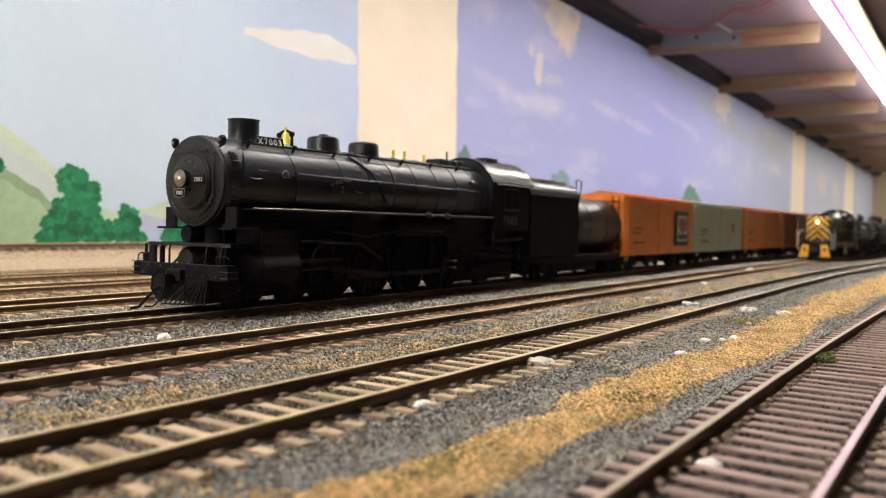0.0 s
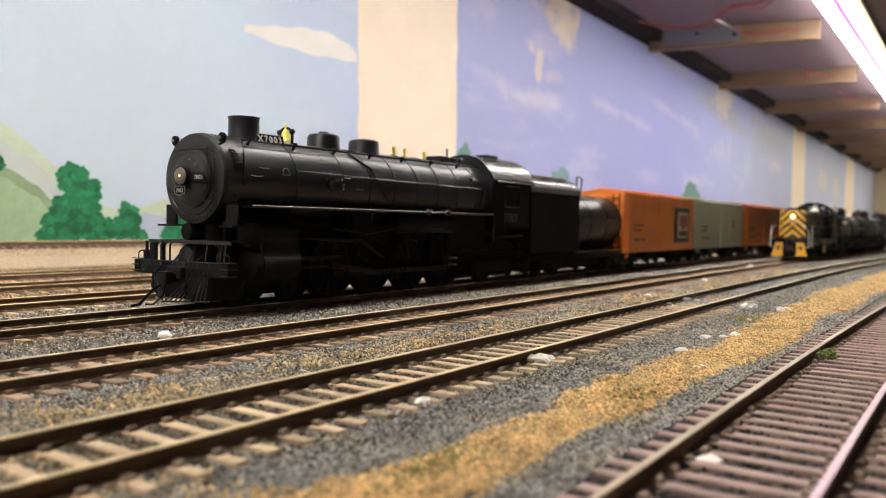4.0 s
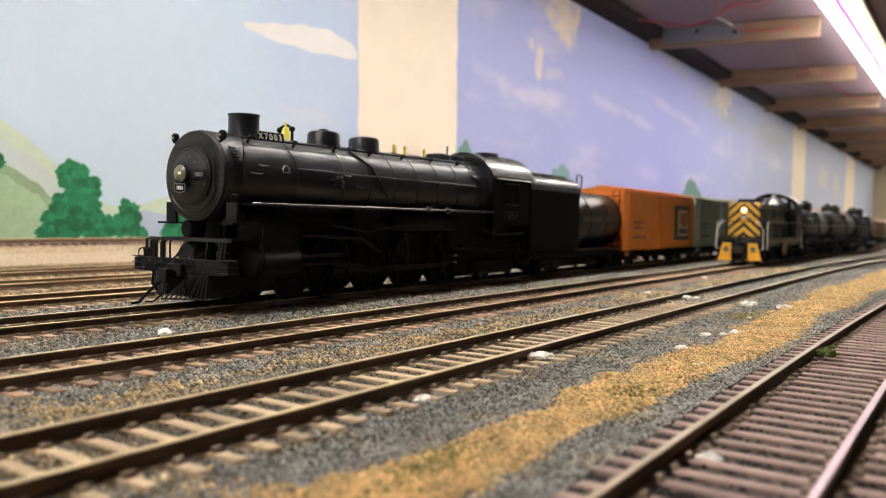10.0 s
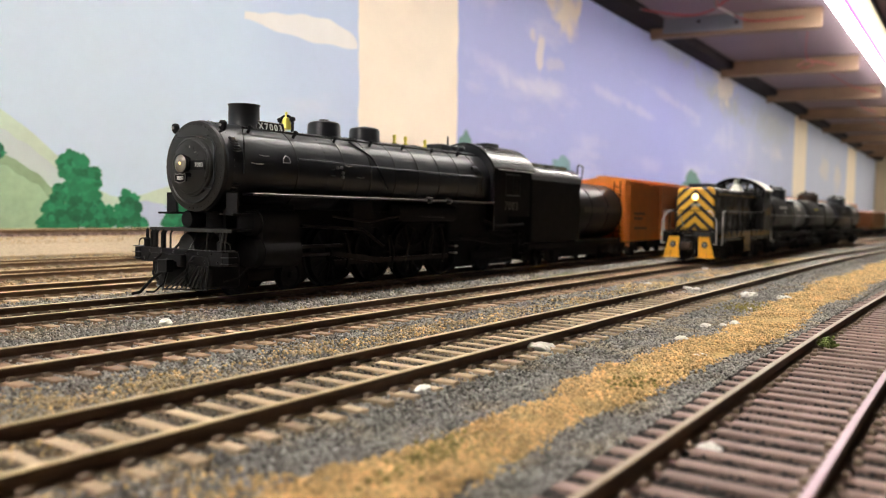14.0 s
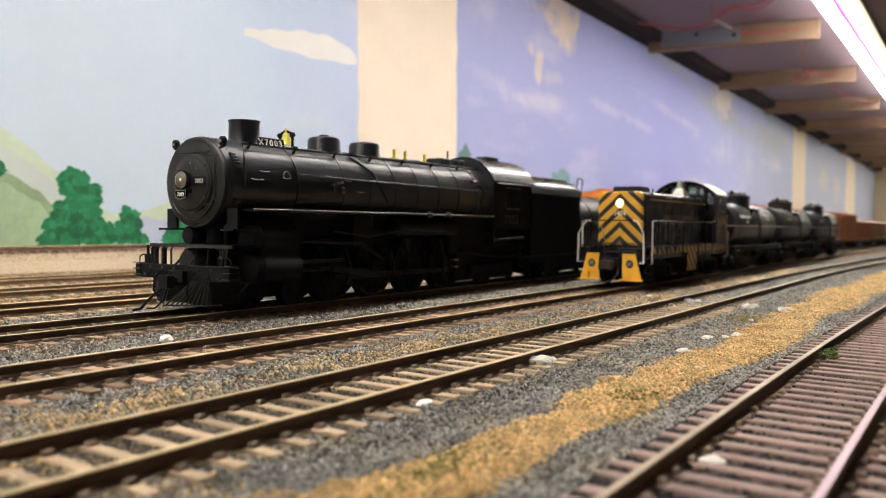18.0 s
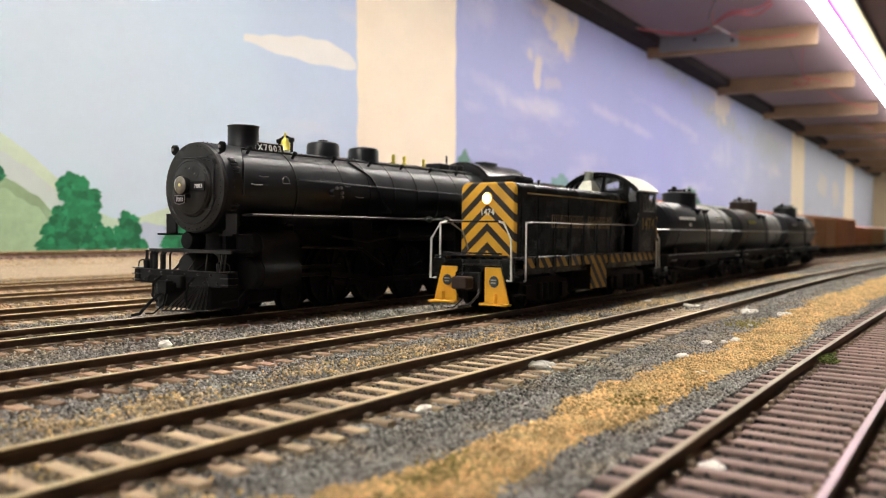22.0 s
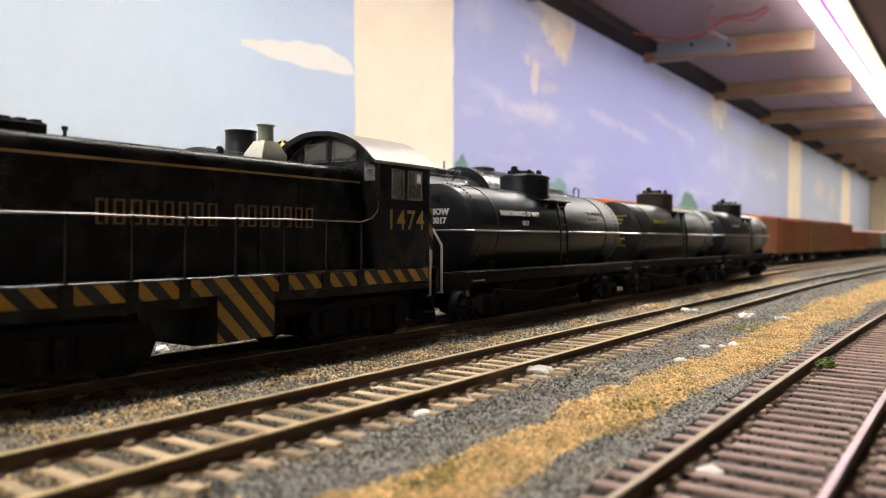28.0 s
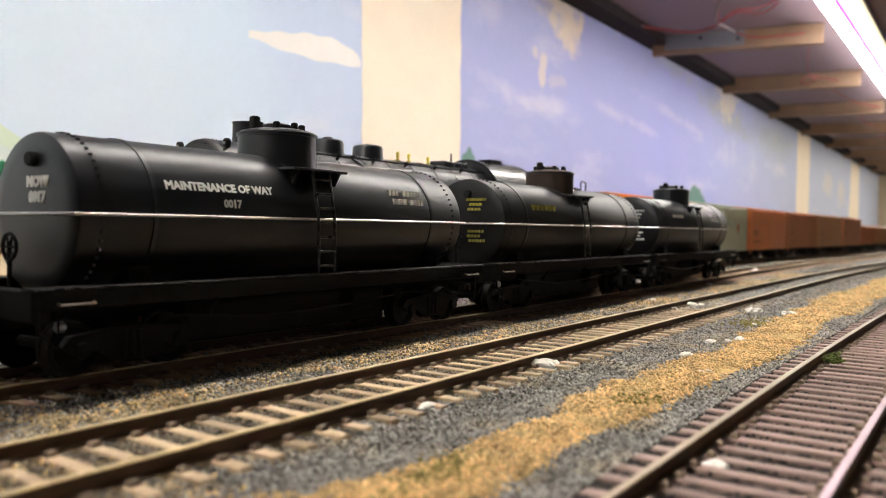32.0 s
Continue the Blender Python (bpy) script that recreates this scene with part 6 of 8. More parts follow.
def diesel(X, Y):
    r = root("diesel_switcher", "black diesel switcher model with yellow chevron nose", "locomotive", at=pose(X, Y, RH))
    # frame, walkway and striped sills
    part("frame", MB().box(-7 * mm, 122.5 * mm, -15.5 * mm, 15.5 * mm, 12 * mm, 15.6 * mm), DIESELBLACK, r)
    part("walkway", MB().box(-8 * mm, 123.5 * mm, -17.4 * mm, 17.4 * mm, 17.5 * mm, 17.9 * mm), DIESELBLACK, r, bevel=0.0002)
    for s in (-1, 1):
        part("sill", MB().box(-3 * mm, 119 * mm, *sorted((s * 16.6 * mm, s * 17.3 * mm)), 14.2 * mm, 17.5 * mm), SILLBARS, r, "side sill with yellow diagonal bars", smooth=0)
        part("battery_box", MB().box(48.5 * mm, 63.7 * mm, *sorted((s * 10 * mm, s * 17.2 * mm)), 4.8 * mm, 14.2 * mm), FLATBLACK, r, "side box with yellow diagonal bars", bevel=0.0003)
        part("striped_door", MB().box(48.7 * mm, 63.5 * mm, *sorted((s * 17.2 * mm, s * 17.36 * mm)), 5.0 * mm, 14.1 * mm), SILLBARS, r, "yellow and black barred door", smooth=0)
        part("air_tank", MB().lathe([(66 * mm, 1 * mm), (67 * mm, 2.6 * mm), (79 * mm, 2.6 * mm), (80 * mm, 1 * mm)], "x", (0, s * 11.5 * mm, 10.5 * mm), 14), FLATBLACK, r)
    part("fuel_tank", MB().box(48.4 * mm, 74 * mm, -10 * mm, 10 * mm, 3.6 * mm, 13 * mm), FLATBLACK, r, bevel=0.001)
    # dark fill between the wheels, added for the shade under the hood
    for x in (19, 97):
        part("truck_bolster", MB().box((x - 13) * mm, (x + 13) * mm, -8.5 * mm, 8.5 * mm, 1.6 * mm, 12.5 * mm), FLATBLACK, r, bevel=0.0008)
    # hood
    w, c = 11.5, 2.6
    def section(wd, top):
        pts = [(-wd, 17.9)]
        for i in range(7):
            a = math.pi - math.pi / 2 * i / 6
            pts.append((-wd + c + c * math.cos(a), top - c + c * math.sin(a)))
        for i in range(7):
            a = math.pi / 2 - math.pi / 2 * i / 6
            pts.append((wd - c + c * math.cos(a), top - c + c * math.sin(a)))
        return pts + [(wd, 17.9)]
    hood = part("hood", MB().loft([[(x * mm, y * mm, z * mm) for y, z in section(w, 42.7)] for x in (1.2, 98.2)]), DIESELBLACK, r)
    nose = part("nose", MB().loft([[(x * mm, y * mm, z * mm) for y, z in section(w - d, 42.7 - d)] for x, d in ((1.25, -0.02), (0.5, 0.15), (0.0, 0.7))]), CHEVRON, r, "radiator end with yellow and black chevrons")
    part("headlight", MB().lathe([(-0.5 * mm, 1.95 * mm), (-0.2 * mm, 2.15 * mm), (0.5 * mm, 2.15 * mm)], "x", (0, 0, 37.2 * mm), 20), YELLOW, nose)
    part("lens", MB().lathe([(-0.52 * mm, 1.85 * mm), (-0.9 * mm, 1.3 * mm), (-1.05 * mm, 0.3 * mm)], "x", (0, 0, 37.2 * mm), 20), LAMPLIT, nose, "lit warm white headlight")
    letters("number", "1474", 3.0 * mm, (-0.1 * mm, 0, 32.5 * mm), (90, 0, -90), WHITE, nose, fat=0.00004)
    part("roof_fan", MB().box(7 * mm, 20.5 * mm, -7.0 * mm, 7.0 * mm, 42.6 * mm, 44.7 * mm), FLATBLACK, hood, bevel=0.0004)
    part("roof_lug", MB().lathe([(42.6 * mm, 0.35 * mm), (43.8 * mm, 0.35 * mm), (43.9 * mm, 0.6 * mm), (44.5 * mm, 0.5 * mm)], "z", (23.2 * mm, -7.5 * mm, 0), 8), FLATBLACK, hood)
    for i in range(5):
        part("fan_slat", MB().box((7.8 + i * 2.6) * mm, (9.2 + i * 2.6) * mm, -6.7 * mm, 6.7 * mm, 44.7 * mm, 45.2 * mm), FLATBLACK, hood)
    for s in (-1, 1):
        part("stripe", MB().box(8 * mm, 97 * mm, *sorted((s * 11.5 * mm, s * 11.56 * mm)), 38.9 * mm, 39.4 * mm), GOLD, hood, "thin gold stripe")
        for x in (4, 16, 28, 40, 52, 64, 76):
            part("door_seam", MB().box(x * mm, (x + 0.25) * mm, *sorted((s * 11.5 * mm, s * 11.62 * mm)), 19 * mm, 38.2 * mm), DIESELBLACK, hood)
        for i in range(14):
            part("radiator_louvre", MB().box(4 * mm, 14 * mm, *sorted((s * 11.45 * mm, s * 11.8 * mm)), (21 + i * 1.2) * mm, (21.5 + i * 1.2) * mm), DIESELBLACK, hood)
        bars = MB()
        for i in range(16):
            if i != 8:
                x = 26.5 + i * 3.44
                for a, b, z0, z1 in ((0, 0.6, 27.7, 32.3), (1.8, 2.4, 27.7, 32.3), (0.6, 1.8, 31.9, 32.3), (0.6, 1.8, 27.7, 28.1)):
                    bars.box((x + a) * mm, (x + b) * mm, *sorted((s * 11.52 * mm, s * 11.6 * mm)), z0 * mm, z1 * mm)
                part("lettering_bar", bars, DULLGOLD, hood, "dull gold lettering bar")
                bars = MB()
    part("cut_lever", MB().rod([(-11.2 * mm, -14 * mm, 12.0 * mm), (-11.4 * mm, -13 * mm, 15.6 * mm), (-11.4 * mm, 2.5 * mm, 15.4 * mm), (-12.4 * mm, 2.0 * mm, 12.0 * mm)], 0.32 * mm), BAND, r, "bent steel uncoupling lever")
    part("coupler_pocket", MB().box(-11.4 * mm, -9.5 * mm, -4.4 * mm, 4.4 * mm, 6.6 * mm, 12.8 * mm), FLATBLACK, r, bevel=0.0005)
    for i in range(9):
        part("beam_bolt", MB().lathe([(-9.9 * mm, 0.3 * mm), (-9.5 * mm, 0.45 * mm)], "x", (0, (-15 + 3.75 * i) * mm, (16.4 if i % 2 else 11.6) * mm), 7), BAND, r)
    for s in (-1, 1):
        part("brake_hose", MB().rod([(-9.6 * mm, s * 4.6 * mm, 13.6 * mm), (-11.6 * mm, s * 4.8 * mm, 12.6 * mm), (-11.8 * mm, s * 5.2 * mm, 8.0 * mm), (-11.0 * mm, s * 4.4 * mm, 5.6 * mm)], 0.4 * mm), FLATBLACK, r)
    part("coupler_knuckle", MB().box(-17.5 * mm, -13.0 * mm, -3.4 * mm, 3.0 * mm, 7.6 * mm, 11.6 * mm), DOMERUST, r, "rusty brown knuckle coupler", bevel=0.0006)
    part("air_hose", MB().rod([(-10 * mm, -4 * mm, 9 * mm), (-12.5 * mm, -4.6 * mm, 5.5 * mm), (-13.5 * mm, -2.0 * mm, 2.6 * mm), (-14.5 * mm, 2.0 * mm, 1.6 * mm)], 0.45 * mm), BAND, r, "dark bent air hose")
    # exhaust stack
    st = part("exhaust_stack", MB().loft([[(x * mm, y * mm, z * mm) for x, y in ((71.5 - a, -5 - b), (71.5 + a, -5 - b), (71.5 + a, -5 + b), (71.5 - a, -5 + b))] for z, a, b in ((42.0, 3.7, 3.2), (44.0, 3.7, 3.2), (47.0, 1.9, 1.9))]), mat("stack_cream", (0.85, 0.85, 0.74), 0.45), r, "pale cream exhaust stack")
    part("pipe", MB().lathe([(47.0 * mm, 1.85 * mm), (50.3 * mm, 1.85 * mm), (50.4 * mm, 2.1 * mm), (50.7 * mm, 2.1 * mm), (50.7 * mm, 1.7 * mm), (49 * mm, 1.6 * mm)], "z", (71.5 * mm, -5 * mm, 0), 16), mat("stack_pipe", (0.36, 0.38, 0.31), 0.45, metal=0.3), st, "grey green pipe")
    # cab
    cab = part("cab", MB().box(98 * mm, 119 * mm, -16.4 * mm, 16.4 * mm, 17.9 * mm, 18.4 * mm), DIESELBLACK, r)
    x0, x1, hw = 98 * mm, 119 * mm, 17.4 * mm
    out = arc(17.4 * mm, 43.9 * mm, 51.7 * mm)
    for s in (-1, 1):
        y0, y1 = sorted((s * 16.8 * mm, s * hw))
        for a, b, c, d in ((98, 119, 17.9, 35.2), (98, 119, 42.9, 44.2), (98, 102.6, 35.2, 42.9), (107.9, 109.2, 35.2, 42.9), (115.7, 119, 35.2, 42.9)):
            part("cab_side_panel", MB().box(a * mm, b * mm, y0, y1, c * mm, d * mm), DIESELBLACK, cab, smooth=0)
    for xa in (x0, x1 - 0.8 * mm):
        # end walls, open where the windows stand
        xb = xa + 0.8 * mm
        part("cab_end", MB().prof([(y * 0.995, z) for y, z in out] + [(y * 0.93, z - 1.5 * mm) for y, z in reversed(out)], "x", xa, xb), DIESELBLACK, cab, smooth=0)
        panels = [(-16.8, 16.8, 17.9, 32), (-11.9, 11.9, 32, 44.6), (-0.9, 0.9, 44.6, 51.0)]
        for s in (-1, 1):
            panels += [(*sorted((s * a, s * b)), c, d) for a, b, c, d in ((11.9, 12.4, 32, 46.0), (15.9, 16.8, 32, 44.4), (12.4, 15.9, 32, 39.6), (9.6, 11.9, 44.6, 48.0))]
        for a, b, c, d in panels:
            part("end_wall_panel", MB().box(xa, xb, a * mm, b * mm, c * mm, d * mm), DIESELBLACK, r, smooth=0)
    part("cab_roof", MB().prof([(y * 1.05, z + 0.45 * mm) for y, z in out] + [(y * 1.0, z - 0.15 * mm) for y, z in reversed(out)], "x", x0 - 3.0 * mm, x1 + 1.4 * mm), GREYROOF, cab, "pale grey arched cab roof")
    part("roof_front_edge", MB().prof([(y * 1.055, z + 0.5 * mm) for y, z in out] + [(y * 0.985, z - 0.55 * mm) for y, z in reversed(out)], "x", x0 - 3.7 * mm, x0 - 3.02 * mm), DIESELBLACK, cab, "black front edge of the roof")
    part("roof_lining", MB().prof([(y * 0.985, z - 0.2 * mm) for y, z in out] + [(y * 0.96, z - 0.6 * mm) for y, z in reversed(out)], "x", x0 - 3.0 * mm, x0 - 0.02 * mm), DIESELBLACK, cab)
    # the roof sits slightly crooked: its far half stands a little higher
    for ob in cab.children:
        if ob.name.startswith(("cab_roof", "roof_front_edge", "roof_lining")):
            for v in ob.data.vertices:
                v.co.z += 0.10 * max(0.0, v.co.y)
    SASH = mat("sash_silver", (0.20, 0.20, 0.20), 0.35)
    DIMSASH = mat("sash_dull", (0.045, 0.045, 0.047), 0.45)
    for s in (-1, 1):
        for a, b in ((102.6, 107.9), (109.2, 115.7)):
            p = part("cab_window", MB().box(a * mm, b * mm, *sorted((s * 17.0 * mm, s * 17.1 * mm)), 35.2 * mm, 42.9 * mm), GLASS, r, "clear side window pane")
            part("window_frame", MB().rod([((a + 0.3) * mm, s * 17.4 * mm, 35.5 * mm), ((b - 0.3) * mm, s * 17.4 * mm, 35.5 * mm), ((b - 0.3) * mm, s * 17.4 * mm, 42.6 * mm), ((a + 0.3) * mm, s * 17.4 * mm, 42.6 * mm), ((a + 0.3) * mm, s * 17.4 * mm, 35.5 * mm)], 0.38 * mm, 5), SASH, p, "pale metal sash")
        for xa in (98, 119):
            p = part("arched_window", MB().box((xa - 0.45) * mm, (xa - 0.35) * mm, *sorted((s * 0.9 * mm, s * 9.6 * mm)), 44.6 * mm, 49.6 * mm), GLASS, r, "clear arched end window")
            part("window_frame", MB().rod([((xa - 0.05 if xa < 100 else xa + 0.05) * mm, s * q * mm, z * mm) for q, z in ((1.4, 45.1), (9.2, 45.1), (9.2, 47.9), (5.5, 49.4), (1.4, 50.0), (1.4, 45.1))], 0.35 * mm, 5), DIMSASH, p, "pale metal sash")
            p = part("door_window", MB().box((xa - 0.45) * mm, (xa - 0.35) * mm, *sorted((s * 12.4 * mm, s * 15.9 * mm)), 39.6 * mm, 44.4 * mm), GLASS, r, "narrow end door window")
            part("window_frame", MB().rod([((xa - 0.05 if xa < 100 else xa + 0.05) * mm, s * q * mm, z * mm) for q, z in ((12.7, 39.9), (15.6, 39.9), (15.6, 44.2), (12.7, 44.6), (12.7, 39.9))], 0.3 * mm, 5), DIMSASH, p, "dull metal sash")
        letters("number", "1474", 7.0 * mm, (108.7 * mm, s * 17.45 * mm, 29.8 * mm), (90, 0, 0 if s < 0 else 180), GOLD, cab, fat=0.00012, space=1.18)
        part("rear_stripe_panel", MB().box(119.02 * mm, 119.2 * mm, *sorted((s * 12.6 * mm, s * 17 * mm)), 18 * mm, 33 * mm), SILLBARS, cab, "rear panel with yellow diagonal bars", smooth=0)
        part("corner_post", MB().box(119.2 * mm, 120.7 * mm, *sorted((s * 16.9 * mm, s * 17.4 * mm)), 18 * mm, 33.5 * mm), SILLBARS, cab, "corner post with yellow diagonal bars", smooth=0)
    part("cab_seat", MB().box(108 * mm, 112 * mm, -13 * mm, -8 * mm, 24 * mm, 30 * mm), FLATBLACK, cab)
    # steps, footboards, beams
    for x, d in ((-8, -1), (123.5, 1)):
        part("end_beam", MB().box(min(x, x + d * 1.5) * mm, max(x, x + d * 1.5) * mm, -16.5 * mm, 16.5 * mm, 10.5 * mm, 17.2 * mm), DIESELBLACK, r, bevel=0.0003)
        coupler(r, (x + d * 1.5) * mm, d)
        for s in (-1, 1):
            ft = part("footboard", MB().prof([(s * 5.8 * mm, 14.6 * mm), (s * 12.2 * mm, 14.6 * mm), (s * 15.4 * mm, 3.2 * mm), (s * 5.8 * mm, 3.2 * mm)], "x", *sorted(((x + d * 1.5) * mm, (x + d * 2.3) * mm))), YELLOW if x < 0 else FLATBLACK, r, "yellow end step plate" if x < 0 else "black end step plate", bevel=0.0002)
            part("tread", MB().box(*sorted(((x + d * 1.5) * mm, (x + d * 4.6) * mm)), *sorted((s * 5.0 * mm, s * 16.2 * mm)), 2.5 * mm, 3.2 * mm), YELLOW if x < 0 else FLATBLACK, ft, bevel=0.0002)
            part("tread_side", MB().box(*sorted(((x + d * 1.5) * mm, (x + d * 4.2) * mm)), *sorted((s * 10.6 * mm, s * 11.0 * mm)), 3.2 * mm, 6.2 * mm), YELLOW if x < 0 else FLATBLACK, ft)
            part("badge", MB().lathe([((x + d * 2.3) * mm, 1.9 * mm), ((x + d * 2.7) * mm, 1.7 * mm)], "x", (0, s * 9.6 * mm, 10.0 * mm), 12), mat("badge_dark", (0.05, 0.06, 0.07), 0.5) if x < 0 and s < 0 else bpy.data.materials["badge_dark"], ft, "round dark badge")
            for dz, w_ in ((0.55, 1.1), (-0.35, 0.9)):
                part("badge_bar", MB().box(*sorted(((x + d * 2.65) * mm, (x + d * 2.8) * mm)), (s * 9.6 - w_) * mm, (s * 9.6 + w_) * mm, (10.0 + dz - 0.2) * mm, (10.0 + dz + 0.2) * mm), GREYROOF, ft, "pale badge bar")
            # white corner handrails
            part("corner_handrail", MB().rod([((x + d * 2.2) * mm, s * 14.6 * mm, 10.6 * mm), ((x + d * 2.8) * mm, s * 16.6 * mm, 10.4 * mm), ((x + d * 2.8) * mm, s * 16.4 * mm, 23.6 * mm), ((x + d * 2.0) * mm, s * 13.0 * mm, 28.9 * mm), ((x + d * 1.0) * mm, s * 10.6 * mm, 29.3 * mm)], 0.42 * mm), PAINTWHITE, r, "white painted handrail")
            sx = (x - d * 4.5) * mm
            part("side_grab", MB().rod([(sx, s * 17.2 * mm, 10.2 * mm), (sx, s * 17.9 * mm, 10.2 * mm), (sx, s * 17.9 * mm, 28.9 * mm if x < 0 else 22 * mm), (sx + (4 if x < 0 else 0) * mm, s * 17.9 * mm, 29.3 * mm if x < 0 else 22.4 * mm)], 0.38 * mm), PAINTWHITE, r, "white painted grab rail")
            sp = MB()
            for z in (5.5, 9.5, 13.5):
                sp.box(*sorted(((x - d * 1.0) * mm, (x - d * 6.0) * mm)), *sorted((s * 14.2 * mm, s * 17.2 * mm)), z * mm, (z + 0.5) * mm)
            part("side_step", sp, FLATBLACK, r)
        rr = MB().rod([((x + d * 1.4) * mm, -10.6 * mm, 29.3 * mm), ((x + d * 1.4) * mm, 10.6 * mm, 29.3 * mm)], 0.3 * mm)
        rr.rod([((x + d * 1.4) * mm, -12 * mm, 19.0 * mm), ((x + d * 1.4) * mm, 12 * mm, 19.0 * mm)], 0.3 * mm)
        part("end_rail", rr, FLATBLACK, r)
    part("drop_step_chain", MB().rod([(-9 * mm, 9 * mm, 28.8 * mm), (-5 * mm, 7 * mm, 26 * mm), (-3 * mm, 6 * mm, 20 * mm)], 0.3 * mm), STEEL, r)
    part("front_platform", MB().box(-9.5 * mm, -6.5 * mm, -12.5 * mm, 12.5 * mm, 17.9 * mm, 18.4 * mm), FLATBLACK, r)
    for s in (-1, 1):
        part("walk_handrail", MB().rod([(-3.5 * mm, s * 17.7 * mm, 29.2 * mm), (20 * mm, s * 17.7 * mm, 29.3 * mm), (40 * mm, s * 17.7 * mm, 29.05 * mm), (66 * mm, s * 17.7 * mm, 29.35 * mm), (91 * mm, s * 17.7 * mm, 29.3 * mm), (95 * mm, s * 17.5 * mm, 30.3 * mm), (97.4 * mm, s * 17.2 * mm, 32.0 * mm), (98 * mm, s * 17.0 * mm, 34.5 * mm)], 0.2 * mm), STEEL, r, "thin bright handrail")
        # separate rod that stands for the walkway edge's highlight
        part("walkway_edge", MB().rod([(-7 * mm, s * 17.5 * mm, 17.75 * mm), (96 * mm, s * 17.5 * mm, 17.75 * mm)], 0.2 * mm, 5), HANDRAIL, r, "thin line for the highlight on the walkway edge")
        for x in (5, 18, 30, 41, 66, 79, 91):
            part("stanchion_bracket", MB().box((x - 1.2) * mm, (x + 1.2) * mm, *sorted((s * 17.2 * mm, s * 17.65 * mm)), 14.0 * mm, 17.7 * mm), DIESELBLACK, r)
        for x in (5, 18, 30, 41, 53, 66, 79, 91):
            part("stanchion", MB().rod([(x * mm, s * 17.5 * mm, 17.6 * mm), (x * mm, s * 17.7 * mm, 29.3 * mm)], 0.35 * mm, 5), FLATBLACK, r)
    done = set()
    for ob in r.children_recursive:
        if ob.name.split(".")[0] not in ("coupler",) and ob.data.name not in done:
            done.add(ob.data.name)
            ob.data.transform(Matrix.Diagonal((1, 0.935, 1, 1)))
    for x in (19, 97):
        freight_truck(r, x * mm, True, r=5.5 * mm, base=13.5 * mm, heavy=True)
    return r


